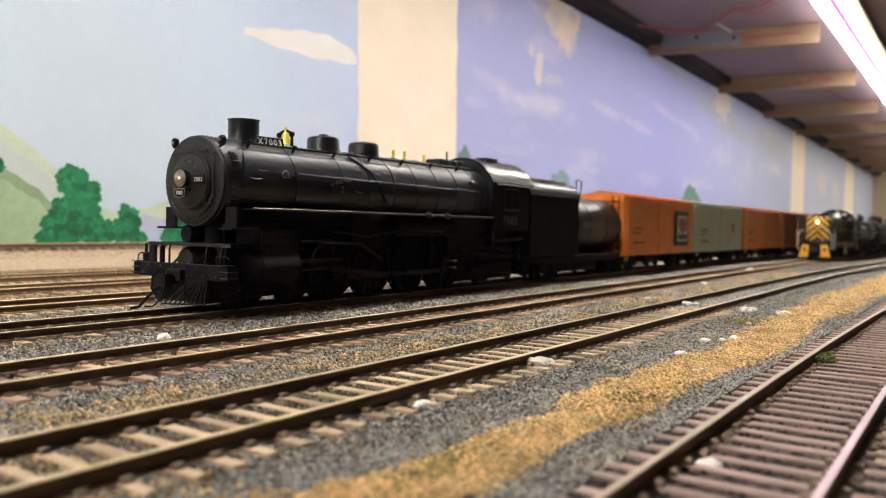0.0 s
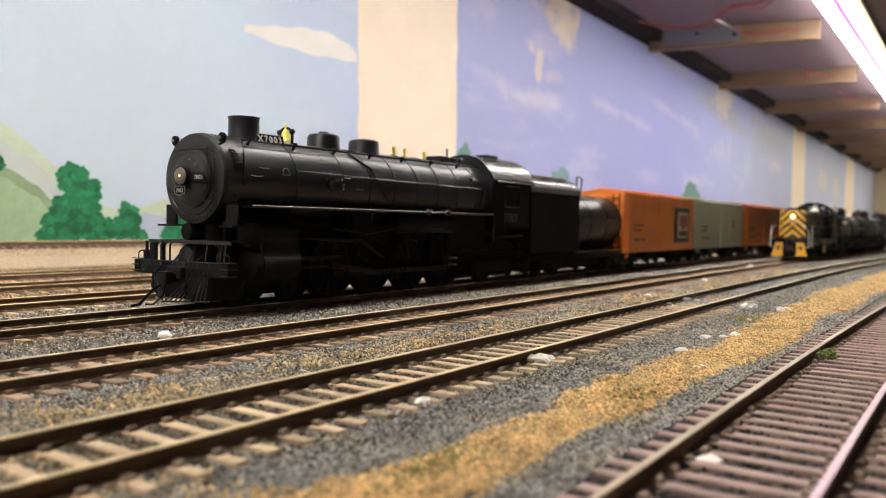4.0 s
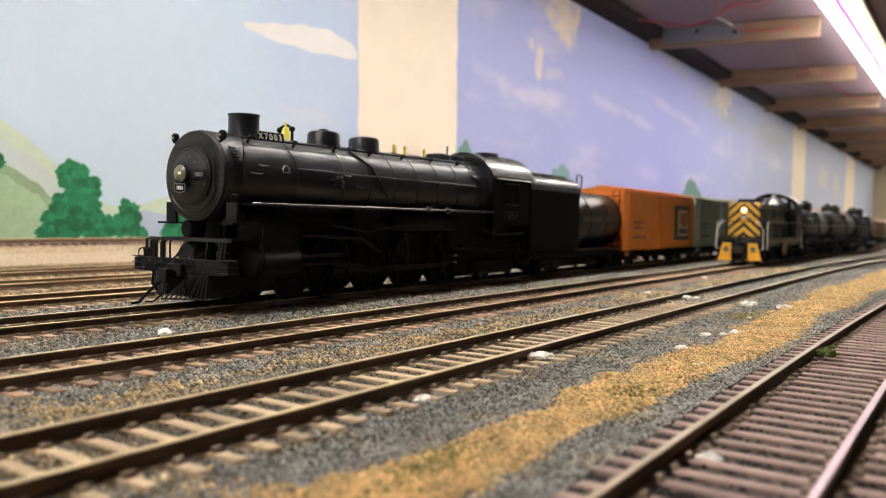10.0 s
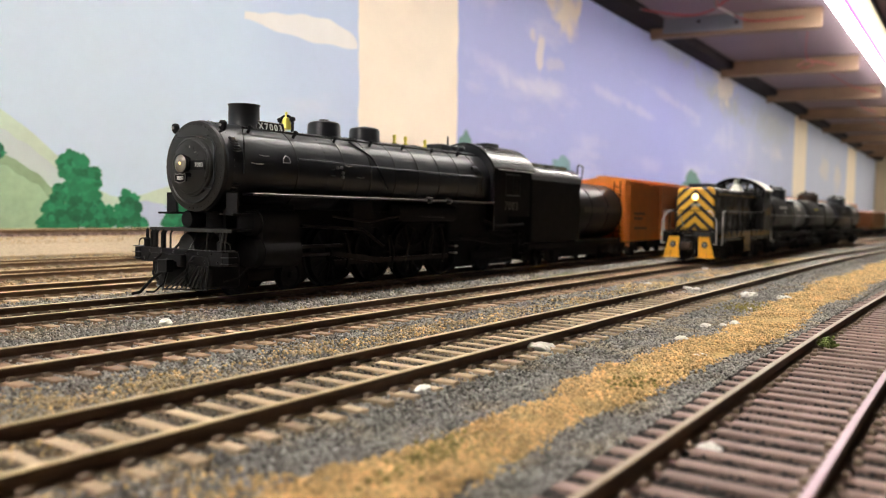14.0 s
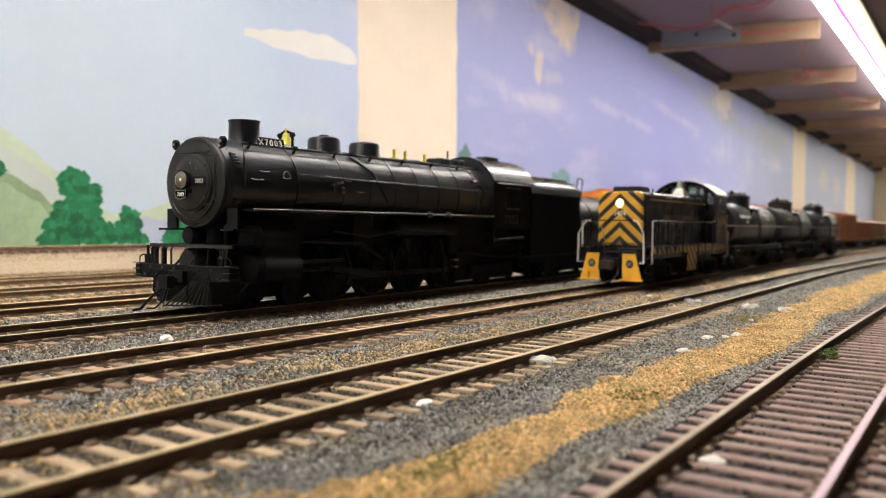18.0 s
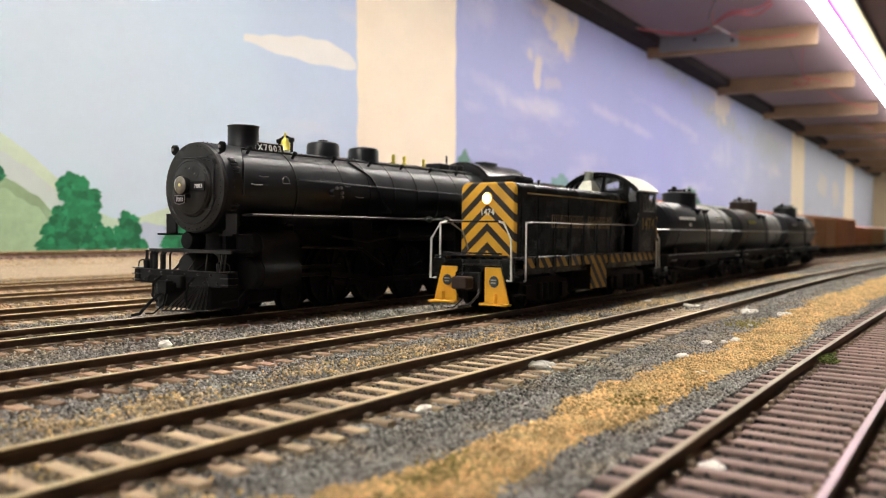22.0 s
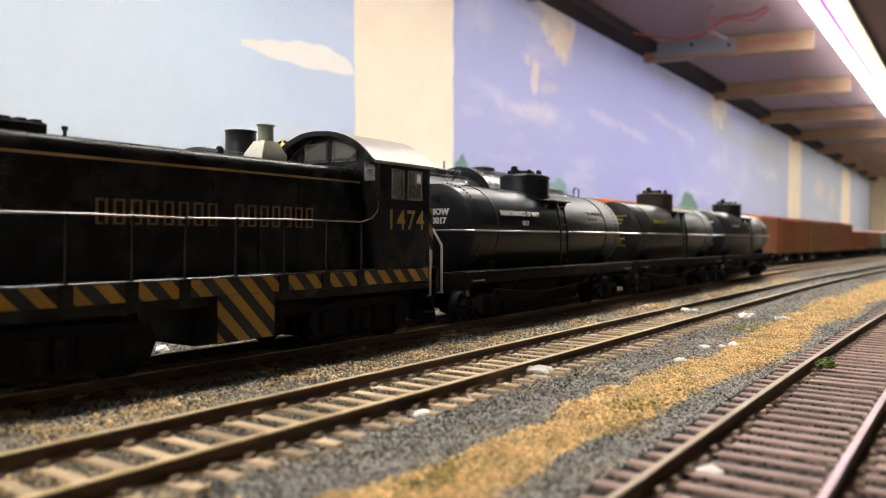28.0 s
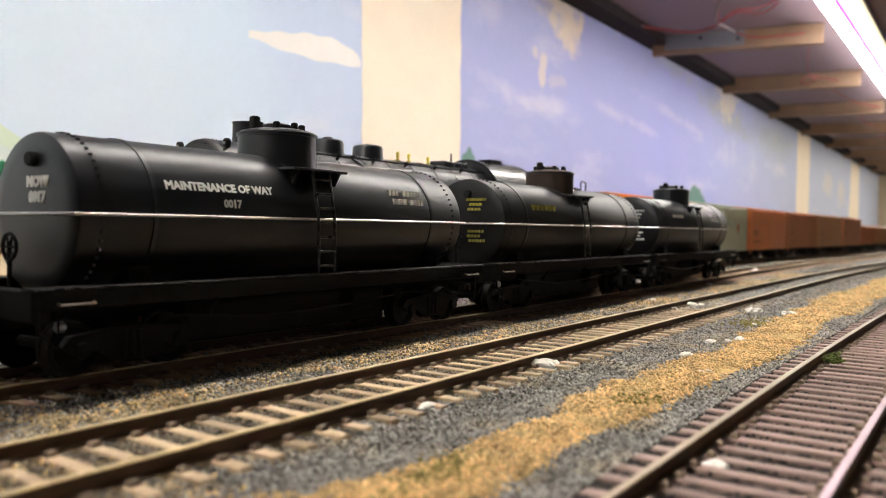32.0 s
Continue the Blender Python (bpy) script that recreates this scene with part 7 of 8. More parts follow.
def tank_car(X, Y, style):
    names = ("black tank car lettered for maintenance of way", "black tank car with yellow end lettering", "black tank car with white data bars")
    r = root("tank_car", names[style], "tank car", "tank cars of the moving train", at=pose(X, Y, RH))
    cz, R = 28.0 * mm, 14.2 * mm
    TB = (TANKBLACK, TANKDUST, TANKBLACK)[style]
    tank = part("tank", MB().lathe([(e * p * mm, q * mm) for e, rows in ((-1, ((57.6, 0.6), (57.5, 6), (57.25, 11), (57.05, 13.6), (56.8, 14.05), (56.4, 14.2))), (1, ((56.4, 14.2), (56.8, 14.05), (57.05, 13.6), (57.25, 11), (57.5, 6), (57.6, 0.6)))) for p, q in rows], "x", (0, 0, cz), 48), TB, r)
    for x in (-43, 42):
        part("tank_band", MB().lathe([(x * mm, R), (x * mm, R + 0.25 * mm), ((x + 0.9) * mm, R + 0.25 * mm), ((x + 0.9) * mm, R)], "x", (0, 0, cz), 40), TB, tank)
    riv = MB()
    for x in (-52.8, 52.8):
        for i in range(56):
            a = 2 * math.pi * i / 56
            yy, zz = (R + 0.1 * mm) * math.cos(a), cz + (R + 0.1 * mm) * math.sin(a)
            riv.box((x - 0.28) * mm, (x + 0.28) * mm, yy - 0.25 * mm, yy + 0.25 * mm, zz - 0.25 * mm, zz + 0.25 * mm)
    tagged(part("rivets", riv, TB, tank), kind="stuff")
    dome = part("dome", MB().lathe([(38.5 * mm, 9.3 * mm), (41.2 * mm, 9.0 * mm), (47.3 * mm, 9.0 * mm), (48.0 * mm, 8.5 * mm), (48.6 * mm, 6.0 * mm), (48.8 * mm, 1 * mm)], "z", (0, 0, 0), 36), DOMERUST if style == 1 else TB, r)
    part("dome_rim", MB().lathe([(46.8 * mm, 9.0 * mm), (46.8 * mm, 9.35 * mm), (47.5 * mm, 9.35 * mm), (47.5 * mm, 8.9 * mm)], "z", (0, 0, 0), 36), TB, dome)
    part("manway", MB().lathe([(48.4 * mm, 3.6 * mm), (49.6 * mm, 3.6 * mm), (50.0 * mm, 2.6 * mm)], "z", (0, 0, 0), 16), TB, dome)
    for i in range(8):
        a = 2 * math.pi * i / 8
        part("dome_bolt", MB().lathe([(48.2 * mm, 0.8 * mm), (49.8 * mm, 0.8 * mm), (50.0 * mm, 0.4 * mm)], "z", (5.6 * mm * math.cos(a), 5.6 * mm * math.sin(a), 0), 8), FLATBLACK, dome)
    part("valve", MB().lathe([(48.3 * mm, 1.3 * mm), (51.0 * mm, 1.2 * mm), (51.3 * mm, 0.6 * mm)], "z", (-6 * mm, 1 * mm, 0), 10), FLATBLACK, dome)
    # frame and running boards
    fr = part("frame", MB().box(-66 * mm, 66 * mm, -4 * mm, 4 * mm, 8.5 * mm, 13 * mm).box(-66 * mm, -63 * mm, -16.3 * mm, 16.3 * mm, 10.5 * mm, 15.4 * mm).box(63 * mm, 66 * mm, -16.3 * mm, 16.3 * mm, 10.5 * mm, 15.4 * mm), FLATBLACK, r, bevel=0.0003)
    for s in (-1, 1):
        part("side_sill", MB().box(-65 * mm, 65 * mm, *sorted((s * 15.4 * mm, s * 16.4 * mm)), 12.2 * mm, 15.4 * mm), FLATBLACK, fr, bevel=0.0002)
        part("running_board", MB().box(-66 * mm, 66 * mm, *sorted((s * 12.5 * mm, s * 16.8 * mm)), 15.4 * mm, 15.9 * mm), FLATBLACK, r, bevel=0.0002)
        part("tank_handrail", MB().rod([(-58.9 * mm, 0, 27.8 * mm), (-58.9 * mm, s * 12.6 * mm, 27.8 * mm), (-58.2 * mm, s * 14.8 * mm, 27.8 * mm), (-56.4 * mm, s * 15.5 * mm, 27.8 * mm), (56.4 * mm, s * 15.5 * mm, 27.8 * mm), (58.2 * mm, s * 14.8 * mm, 27.8 * mm), (58.9 * mm, s * 12.6 * mm, 27.8 * mm), (58.9 * mm, 0, 27.8 * mm)], 0.3 * mm), WIRE, r, "bright wire handrail")
        for x in (-48, -30, -10, 10, 30, 48):
            part("rail_post", MB().rod([(x * mm, s * 14.0 * mm, 28.2 * mm), (x * mm, s * 15.6 * mm, 27.8 * mm)], 0.4 * mm, 5), FLATBLACK, r)
        for x in (-45, 45):
            part("saddle", MB().box((x - 2) * mm, (x + 2) * mm, *sorted((s * 4 * mm, s * 13 * mm)), 13 * mm, 18.5 * mm), FLATBLACK, r)
        sides = MB()
        for dx in (-2.6, 2.6):
            sides.rod([(dx * mm, s * 16.2 * mm, 15.6 * mm), (dx * mm, s * 16.0 * mm, 28 * mm), (dx * mm, s * 14.0 * mm, 38.4 * mm)], 0.36 * mm, 6)
        lad = part("ladder", sides, HANDRAIL, r, "thin metal ladder from platform to running board")
        for i in range(7):
            z = 17.5 + 3.2 * i
            y = 16.1 if z < 28 else 16.0 - 2.0 * (z - 28) / 10.4
            part("rung", MB().rod([(-2.6 * mm, s * y * mm, z * mm), (2.6 * mm, s * y * mm, z * mm)], 0.32 * mm, 6), HANDRAIL, lad)
        for i in range(22):
            part("sill_rivet", MB().lathe([(0, 0.32 * mm), (0.3 * mm, 0.2 * mm)], "y", ((-61 + 5.8 * i) * mm, s * 16.4 * mm if s > 0 else -16.7 * mm, 13.2 * mm), 6), FLATBLACK, r)
        for x in (-59, 59):
            part("grab_iron", MB().rod([((x - 3) * mm, s * 16.6 * mm, 13.4 * mm), ((x - 3) * mm, s * 17.3 * mm, 13.2 * mm), ((x + 3) * mm, s * 17.3 * mm, 13.2 * mm), ((x + 3) * mm, s * 16.6 * mm, 13.4 * mm)], 0.22 * mm, 5), STEEL, r, "thin bare grab iron")
        part("brake_rod", MB().rod([(-40 * mm, s * 11 * mm, 9.4 * mm), (-14 * mm, s * 11.6 * mm, 7.2 * mm), (8 * mm, s * 11.4 * mm, 7.6 * mm), (40 * mm, s * 11 * mm, 9.4 * mm)], 0.3 * mm, 5), GEAR, r)
        part("board_bracket", MB().rod([(-30 * mm, s * 13 * mm, 9.0 * mm), (-30 * mm, s * 15.6 * mm, 12.4 * mm)], 0.5 * mm, 5), FLATBLACK, r)
        part("board_bracket", MB().rod([(30 * mm, s * 13 * mm, 9.0 * mm), (30 * mm, s * 15.6 * mm, 12.4 * mm)], 0.5 * mm, 5), FLATBLACK, r)
        step = part("dome_platform", MB().box(-8.6 * mm, 8.6 * mm, *sorted((s * 8.6 * mm, s * 14.4 * mm)), 38.4 * mm, 39.1 * mm), TB, r, "narrow black platform beside the dome", bevel=0.0002)
        for x in (-6.5, 6.5):
            part("bracket", MB().prof([(s * 13.8 * mm, 38.4 * mm), (s * 10.4 * mm, 38.4 * mm), (s * 12.0 * mm, 35.4 * mm)], "x", (x - 0.4) * mm, (x + 0.4) * mm), FLATBLACK, step)
        # paler rod put in for the lit edge of the board
        part("board_edge", MB().rod([(-66 * mm, s * 16.85 * mm, 15.75 * mm), (66 * mm, s * 16.85 * mm, 15.75 * mm)], 0.14 * mm, 6), HANDRAIL, r, "pale line for the lit edge of the running board")
        for x in (-65, 65):
            gr = MB().rod([(x * mm, s * 16 * mm, 15.5 * mm), (x * mm, s * 16.2 * mm, 9 * mm), ((x * 0.95) * mm, s * 16.2 * mm, 6 * mm), ((x * 0.95) * mm, s * 16.2 * mm, 12.5 * mm)], 0.35 * mm, 5)
            part("corner_step", gr, FLATBLACK, r)
        for x in (-61, 61):
            # only the near front one is bright wire, standing for a glint
            part("hose_bracket", MB().lathe([(0, 0.4 * mm), (0.5 * mm, 1.0 * mm), (1.4 * mm, 1.0 * mm), (1.9 * mm, 0.3 * mm)], "x", (x * mm, s * 13.6 * mm, 9.2 * mm), 9), WIRE if x < 0 and s < 0 else GEAR, r, "small round metal fitting")
        if style == 0:
            letters("lettering", "MAINTENANCE OF WAY", 2.35 * mm, (-27 * mm * (-s), s * 13.3 * mm, 33.45 * mm), (90 - 22.5, 0, 0 if s < 0 else 180), WHITE, tank, fat=0.00008, depth=0.00008)
            letters("number", "0017", 2.2 * mm, (-25 * mm * (-s), s * 14.2 * mm, 30.4 * mm), (90 - 9.7, 0, 0 if s < 0 else 180), WHITE, tank, fat=0.00007, depth=0.00008)
        lets = []
        if style != 1:
            for k, (z, tilt, segs) in enumerate(((35.0, 0, ((26, 31), (32, 40))), (32.8, 0, ((27, 33), (34, 40))))):
                y = math.sqrt(max(0, (R + 0.05 * mm) ** 2 - (z * mm - cz) ** 2))
                for a, b in segs:
                    for x in np.arange(a, b - 0.9, 1.45):
                        lets.append((x, x + 1.05, y - 0.6 * mm, y + 0.28 * mm, z - 0.7, z + 0.7))
        if style == 2:
            lets += [(x, x + 1.5, 12.6 * mm, 13.35 * mm, 32.6, 34.2) for x in np.arange(-36, -20, 2.0)]
        if style == 1:
            lets += [(x, x + 2.0, 12.6 * mm, 13.4 * mm, 32.2, 34.4) for x in np.arange(-38, -21, 3.0)]
        for x, e, y, f, z, g in lets:
            part("lettering_bar", MB().box(x * mm, e * mm, *sorted((s * y, s * f)), z * mm, g * mm), bpy.data.materials["lettering_yellow"] if style == 1 else WHITE, tank, "small lettering bar")
    if style == 0:
        letters("lettering", "MOW", 2.6 * mm, (-57.58 * mm, -1.9 * mm, 33.3 * mm), (89, 0, -90), WHITE, tank, fat=0.00011, depth=0.00015)
        letters("number", "0017", 2.6 * mm, (-57.62 * mm, -1.9 * mm, 30.6 * mm), (89, 0, -90), WHITE, tank, fat=0.00011, depth=0.00015)
    else:
        for z, wd in ((35.5, 6), (33.9, 4.6), (32.4, 4.0), (25.4, 5.4), (23.9, 4.0), (22.4, 5.8)):
            for k in range(int(wd)):
                y = (-1.2 - wd + 1.25 * k) * mm
                part("end_lettering_bar", MB().box(-57.85 * mm, -57.0 * mm, y, y + 0.85 * mm, (z - 0.42) * mm, (z + 0.42) * mm), bpy.data.materials["lettering_yellow"] if style == 1 else WHITE, tank, "small end lettering bar")
    rim = [(-60.6 * mm, 1.5 * mm + 2.3 * mm * math.cos(i * math.pi / 8), 22 * mm + 2.3 * mm * math.sin(i * math.pi / 8)) for i in range(17)]
    bm2 = MB().rod(rim, 0.35 * mm, 5)
    for i in range(3):
        bm2.rod([(-60.6 * mm, 1.5 * mm + 2.3 * mm * math.cos(i * math.pi / 3), 22 * mm + 2.3 * mm * math.sin(i * math.pi / 3)), (-60.6 * mm, 1.5 * mm - 2.3 * mm * math.cos(i * math.pi / 3), 22 * mm - 2.3 * mm * math.sin(i * math.pi / 3))], 0.25 * mm, 4)
    bw = part("brake_wheel", bm2, FLATBLACK, r)
    part("brake_staff", MB().rod([(-60.6 * mm, 1.5 * mm, 12 * mm), (-60.6 * mm, 1.5 * mm, 23 * mm)], 0.4 * mm), FLATBLACK, bw)
    part("manhole", MB().lathe([(-58.7 * mm, 1.1 * mm), (-58.4 * mm, 1.35 * mm), (-57 * mm, 1.35 * mm)], "x", (0, -0.6 * mm, 37.3 * mm), 12), FLATBLACK, tank)
    part("brake_cylinder", MB().lathe([(14 * mm, 0.8 * mm), (15 * mm, 3.0 * mm), (24 * mm, 3.0 * mm), (25 * mm, 0.8 * mm)], "x", (0, -8 * mm, 8.6 * mm), 14), FLATBLACK, r)
    part("outlet_valve", MB().lathe([(5.0 * mm, 1.8 * mm), (9 * mm, 2.2 * mm), (14.5 * mm, 3.0 * mm)], "z", (2 * mm, 0, 0), 12), FLATBLACK, r)
    part("underframe_gear", MB().box(-31 * mm, 31 * mm, -7.5 * mm, 7.5 * mm, 2.6 * mm, 11 * mm), FLATBLACK, r, bevel=0.0008)
    for x in (-46, 46):
        freight_truck(r, x * mm, True)
    coupler(r, -66 * mm, -1)
    coupler(r, 66 * mm, 1)
    return r


def hopper_car(X, key, material, label):
    """Open hopper with a heaped load; X is the middle."""
    r = root("hopper_car", label, "hopper car", "hopper cars behind the box cars", at=pose(X, line_y(key, X), RH, 0, 0, math.degrees(line_turn(key, X))))
    h, w = 62 * mm, 16 * mm
    part("body", MB().prof([(-h, 36 * mm), (-h, 22 * mm), (-h + 16 * mm, 10 * mm), (h - 16 * mm, 10 * mm), (h, 22 * mm), (h, 36 * mm)], "y", -w, w), material, r, bevel=0.0004)
    for s in (-1, 1):
        for i in range(9):
            x = -56 + 14 * i
            part("side_rib", MB().box((x - 0.8) * mm, (x + 0.8) * mm, *sorted((s * w, s * (w + 1.0 * mm))), 14 * mm, 36 * mm), material, r)
        part("top_rail", MB().box(-h, h, *sorted((s * (w - 0.6 * mm), s * (w + 1.2 * mm))), 35.6 * mm, 37.0 * mm), material, r)
    heap = MB()
    rnd = random.Random(int(X * 1000))
    rows = [[(-h + 2 * h * i / 18, y * w * 0.95, (36.0 + (4.6 * (1 - y * y) * (0.6 + 0.4 * math.sin(i * 1.05) ** 2) + rnd.uniform(-0.4, 0.4)) * (0 < i < 18)) * mm) for y in (-1, -0.6, -0.2, 0.2, 0.6, 1)] for i in range(19)]
    heap.loft([r_ + [(r_[0][0], w * 0.95, 33 * mm), (r_[0][0], -w * 0.95, 33 * mm)] for r_ in rows])
    part("load", heap, bpy.data.materials.get("hopper_load") or mat("hopper_load", (0.38, 0.24, 0.2), 0.9, vary=0.4, scale=300, bump=0.0005), r, "heaped pinkish brown load")
    part("underframe", MB().box(-h, h, -4 * mm, 4 * mm, 6.5 * mm, 10 * mm), FLATBLACK, r)
    for x in (-46, 46):
        freight_truck(r, x * mm)
    return r


def box_car(X, key, material, label, emblem=None, reefer=False):
    """Forty-foot box car; X is the middle."""
    r = root("box_car", label, "box car", "box cars behind the steam locomotive", at=pose(X, line_y(key, X), RH, 0, 0, math.degrees(line_turn(key, X))))
    h, w = 68.5 * mm, 16.3 * mm
    body = part("body", MB().box(-h, h, -w, w, 10 * mm, 46.0 * mm), material, r, bevel=0.0004)
    roof = part("roof", MB().prof([(-w - 0.4 * mm, 45.9 * mm), (-w - 0.4 * mm, 46.6 * mm), (0, 48.6 * mm), (w + 0.4 * mm, 46.6 * mm), (w + 0.4 * mm, 45.9 * mm)], "x", -h - 0.4 * mm, h + 0.4 * mm), material, r)
    part("roof_walk", MB().box(-h, h, -3 * mm, 3 * mm, 48.9 * mm, 49.5 * mm), material, roof)
    for i in range(11):
        x = -62 + 12.4 * i
        part("roof_rib", MB().prof([(-w, 46.6 * mm), (0, 48.6 * mm), (w, 46.6 * mm), (w, 47.2 * mm), (0, 49.2 * mm), (-w, 47.2 * mm)], "x", (x - 0.4) * mm, (x + 0.4) * mm), material, roof)
    for s in (-1, 1):
        # ribbed ends
        end = part("end_panel", MB().box(*sorted((s * h, s * (h + 0.15 * mm))), -w + 0.6 * mm, w - 0.6 * mm, 10.6 * mm, 45.6 * mm), material, body, "horizontally ribbed car end")
        for i in range(13):
            z = 12.5 + i * 2.6
            part("end_rib", MB().prof([(s * h, (z - 1.0) * mm), (s * (h + 1.1 * mm), z * mm), (s * h, (z + 1.0) * mm)], "y", -w + 1 * mm, w - 1 * mm), material, end)
        ld = MB()
        for y in (-13.8, -9.8):
            ld.rod([(s * (h + 1.6 * mm), y * mm, 10 * mm), (s * (h + 1.6 * mm), y * mm, 46 * mm)], 0.3 * mm, 5)
        for i in range(8):
            ld.rod([(s * (h + 1.6 * mm), -13.8 * mm, (12 + 4.4 * i) * mm), (s * (h + 1.6 * mm), -9.8 * mm, (12 + 4.4 * i) * mm)], 0.28 * mm, 5)
        part("end_ladder", ld, FLATBLACK, r)
        y0, y1 = sorted((s * w, s * (w + 0.9 * mm)))
        d = part("door", MB().box(-2 * mm if not reefer else -7.5 * mm, 24 * mm if not reefer else 7.5 * mm, y0, y1, 11 * mm, 44.6 * mm), material, r, bevel=0.0003)
        for i in range(5):
            part("door_rib", MB().box((-1 if not reefer else -6.5) * mm, (23 if not reefer else 6.5) * mm, *sorted((s * (w + 0.9 * mm), s * (w + 1.2 * mm))), (15 + 6 * i) * mm, (15.6 + 6 * i) * mm), material, d)
        for z in (44.7, 10.2):
            part("door_rail", MB().box(-26 * mm, 26 * mm, *sorted((s * w, s * (w + 1.2 * mm))), z * mm, (z + 0.7) * mm), material, r)
        sl = MB()
        for dx in (-66.5, -62.5):
            sl.rod([(dx * mm, s * (w + 0.7 * mm), 7 * mm), (dx * mm, s * (w + 0.7 * mm), 44 * mm)], 0.28 * mm, 5)
        for i in range(8):
            sl.rod([(-66.5 * mm, s * (w + 0.7 * mm), (8 + 4.4 * i) * mm), (-62.5 * mm, s * (w + 0.7 * mm), (8 + 4.4 * i) * mm)], 0.26 * mm, 5)
        part("side_ladder", sl, material, r)
    if emblem:
        a, bcol, x0, x1, z0, z1 = emblem
        p = part("emblem_panel", MB().box(x0 * mm, x1 * mm, -w - 1.5 * mm, -w - 0.2 * mm, z0 * mm, z1 * mm), a, r, "dark framed emblem panel")
        if a is EMBLEM_DARK:
            part("emblem_field", MB().box((x0 + 3) * mm, (x1 - 3) * mm, -w - 1.7 * mm, -w - 1.51 * mm, (z0 + 3) * mm, (z1 - 3) * mm), EMBLEM_PALE, p, "pale field of the emblem")
            part("emblem_foot", MB().box((x0 + 5) * mm, (x1 - 5) * mm, -w - 1.9 * mm, -w - 1.71 * mm, (z0 + 4.5) * mm, (z0 + 8) * mm), EMBLEM_DARK, p, "dark green bar")
        part("emblem_shield", MB().prof([((x0 + 6) * mm, (z1 - 5) * mm), ((x1 - 6) * mm, (z1 - 5) * mm), ((x1 - 6) * mm, (z0 + 12) * mm), ((x0 + x1) / 2 * mm, (z0 + 8.5) * mm), ((x0 + 6) * mm, (z0 + 12) * mm)], "y", -w - 1.95 * mm, -w - 1.71 * mm), bcol, p, "plain shield shape")
    for k, (z, n) in enumerate(((27, 5), (24, 4), (18, 6))):
        for i in range(n):
            part("lettering_bar", MB().box((-52 + i * 3.6) * mm, (-49.5 + i * 3.6) * mm, -w - 0.12 * mm, -w + 0.1 * mm, (z - 0.7) * mm, (z + 0.7) * mm), bpy.data.materials["car_data"], r, "faded lettering bar")
    part("underframe", MB().box(-h, h, -4 * mm, 4 * mm, 6.5 * mm, 10 * mm).box(-14 * mm, 10 * mm, -10 * mm, 10 * mm, 5 * mm, 9.8 * mm), FLATBLACK, r)
    for x in (-48, 48):
        freight_truck(r, x * mm)
    coupler(r, -h, -1)
    coupler(r, h, 1)
    return r


# ---------------------------------------------------------------- trains in place
mat("lettering_yellow", (0.36, 0.32, 0.045), 0.6)
mat("car_data", (0.24, 0.12, 0.06), 0.6)
EMBLEM_DARK = mat("emblem_dark", (0.06, 0.08, 0.08), 0.6)
EMBLEM_PALE = mat("emblem_pale", (0.72, 0.52, 0.36), 0.6)
EMBLEM_RUST = mat("emblem_rust", (0.42, 0.16, 0.08), 0.6)

D_X = 0.150
steam_engine(D_X, line_y("d", 0.2))
tender(D_X + 0.184, line_y("d", 0.2))
CARS = [(ORANGE, "bright orange refrigerator car with dark emblem panel", (EMBLEM_DARK, EMBLEM_RUST, 25, 53, 15.5, 39.5), True),
        (REEFERGREY, "grey green box car with rust red emblem", (REEFERGREY, EMBLEM_RUST, 22, 40, 16, 38), False),
        (BOXRED, "orange red box car with faded lettering", None, False),
        (BOXBROWN, "rusty brown box car", None, False), (BOXTAN, "tan brown box car", None, False),
        (BOXBROWN, "rusty brown box car", None, False)]
for i in range(4):
    hopper_car(0.5185 + 0.1435 * 5 + 0.137 * (i + 1), "d", (BOXBROWN, BOXTAN, REEFERGREY, BOXBROWN)[i], ("rusty brown hopper car with a heaped load", "tan hopper car with a heaped load", "grey hopper car with a heaped load", "rusty brown hopper car with a heaped load")[i])
for i, (m_, label, em, rf) in enumerate(CARS):
    box_car(0.5185 + 0.1435 * i, "d", m_, label, em, rf)

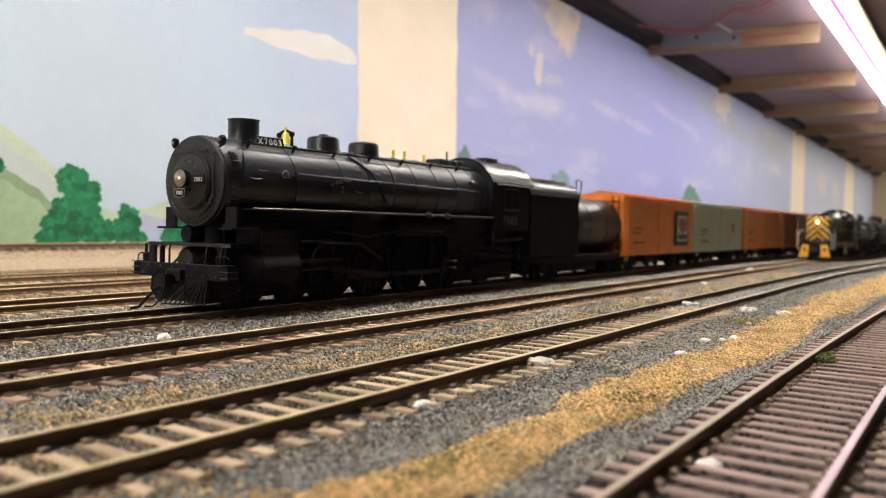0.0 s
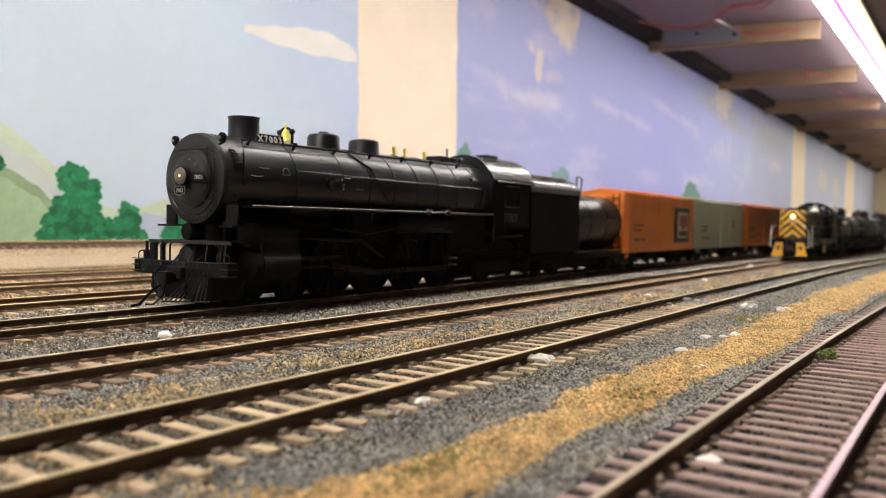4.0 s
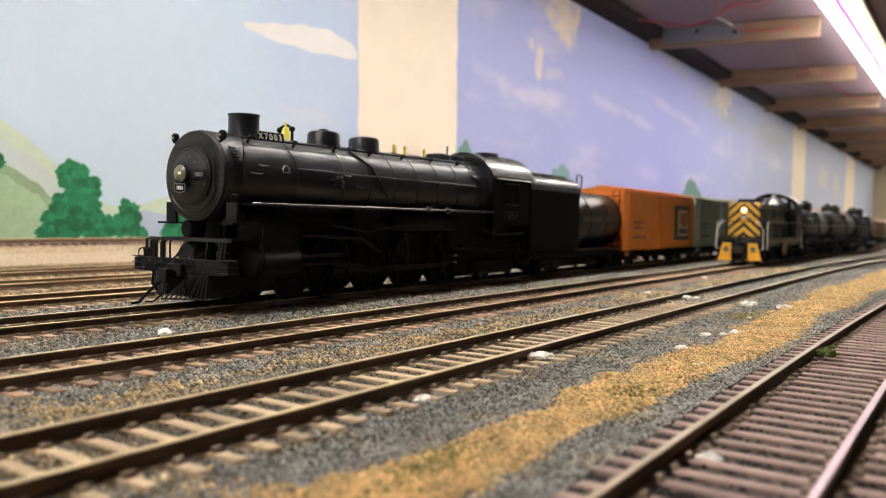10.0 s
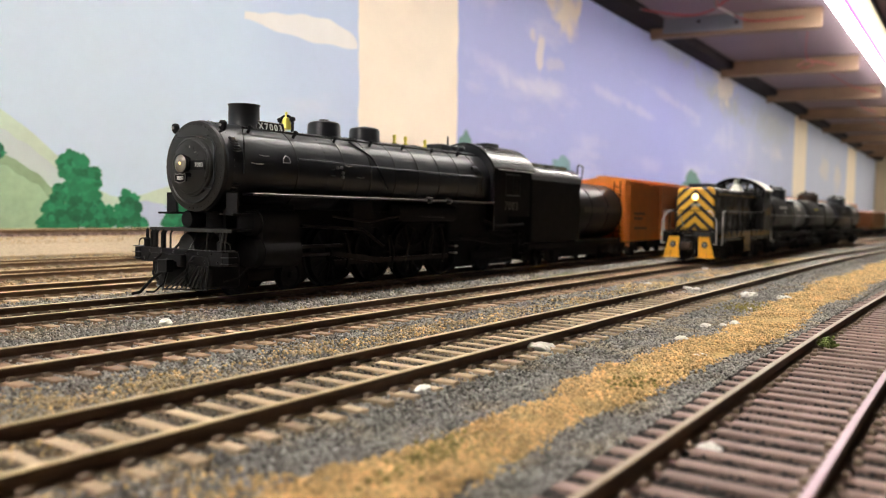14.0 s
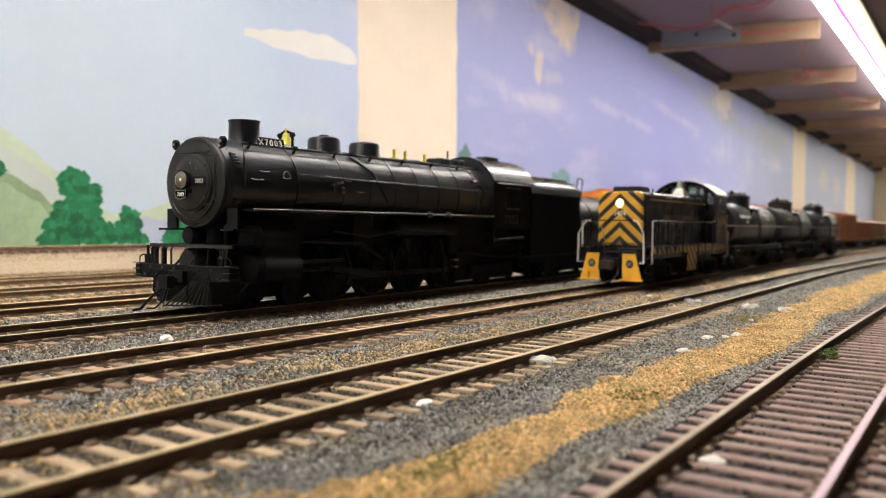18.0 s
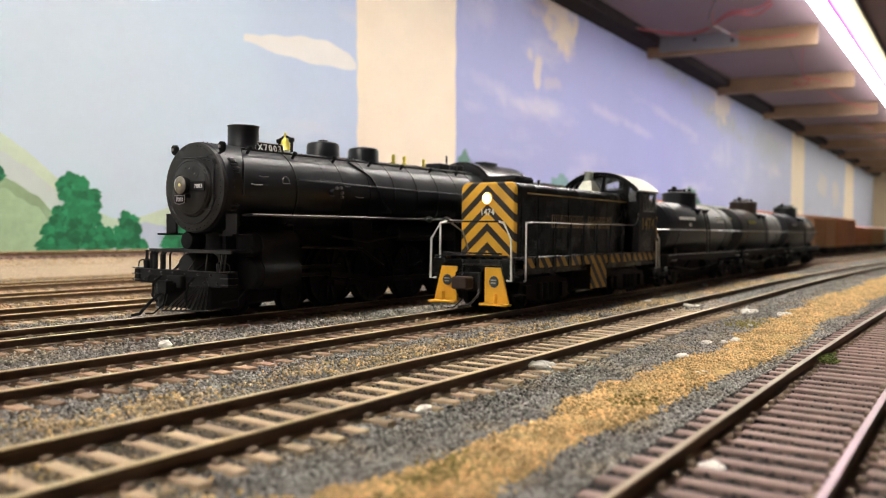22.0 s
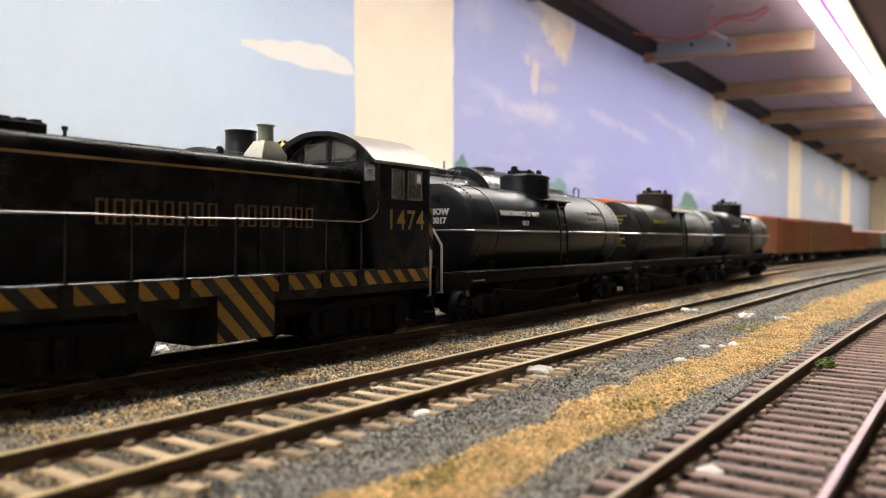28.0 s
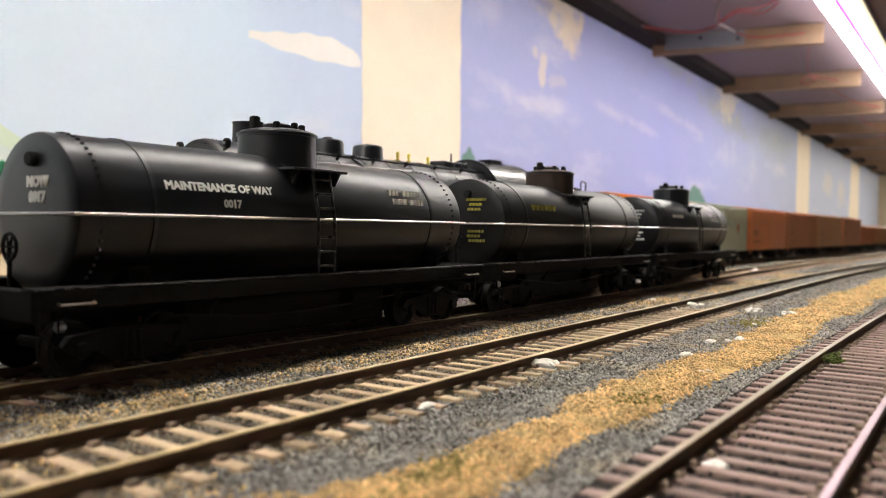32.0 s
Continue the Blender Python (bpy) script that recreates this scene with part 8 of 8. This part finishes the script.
HEAD = [(0.0, 0.8556), (3.0, 0.7701), (6.0, 0.6846), (9.0, 0.5991), (13.0, 0.4851), (19.0, 0.3139), (23.0, 0.1977), (25.0, 0.1418), (25.5, 0.1277), (27.5, 0.0672), (28.0, 0.0522), (29.0, 0.0215), (30.0, -0.0100), (31.0, -0.0405), (32.0, -0.0725)]


def head_x(t):
    """Place of the moving train's front along its line, smooth between the known times."""
    n = len(HEAD)
    for i in range(n - 1):
        t0, t1 = HEAD[i][0], HEAD[i + 1][0]
        if t <= t1 or i == n - 2:
            def slope(k):
                a, b = max(0, k - 1), min(n - 1, k + 1)
                return (HEAD[b][1] - HEAD[a][1]) / (HEAD[b][0] - HEAD[a][0])
            u, d = (t - t0) / (t1 - t0), t1 - t0
            h00, h10, h01, h11 = 2 * u ** 3 - 3 * u ** 2 + 1, u ** 3 - 2 * u ** 2 + u, -2 * u ** 3 + 3 * u ** 2, u ** 3 - u ** 2
            return h00 * HEAD[i][1] + h10 * d * slope(i) + h01 * HEAD[i + 1][1] + h11 * d * slope(i + 1)


switcher = diesel(head_x(0), line_y("c", 0))
tanks = [tank_car(head_x(0) + 0.202 + 0.139 * i, line_y("c", 0), i) for i in range(3)]


def ride(x, a, b):
    """Pose on line c of a car whose origin is at x and whose trucks stand a and b behind it."""
    pa, pb = Vector((x + a, line_y("c", x + a), RH)), Vector((x + b, line_y("c", x + b), RH))
    turn = math.atan2(pb.y - pa.y, pb.x - pa.x)
    o = pa - a * Vector((math.cos(turn), math.sin(turn), 0))
    return pose(o.x, o.y, RH, 0, 0, math.degrees(turn))


def motions():
    times = [0.5 * i for i in range(65)]
    walk(switcher, [(t, ride(head_x(t), 0.019, 0.097)) for t in times])
    for i, c in enumerate(tanks):
        walk(c, [(t, ride(head_x(t) + 0.202 + 0.139 * i, -0.046, 0.046)) for t in times])
    quarter = [0.2 * i for i in range(161)]
    for ob, r, x, z in AXLES:
        walk(ob, [(t, pose(x, 0, z, 0, -math.degrees((head_x(0) - head_x(t)) / r), 0)) for t in quarter])


motions()
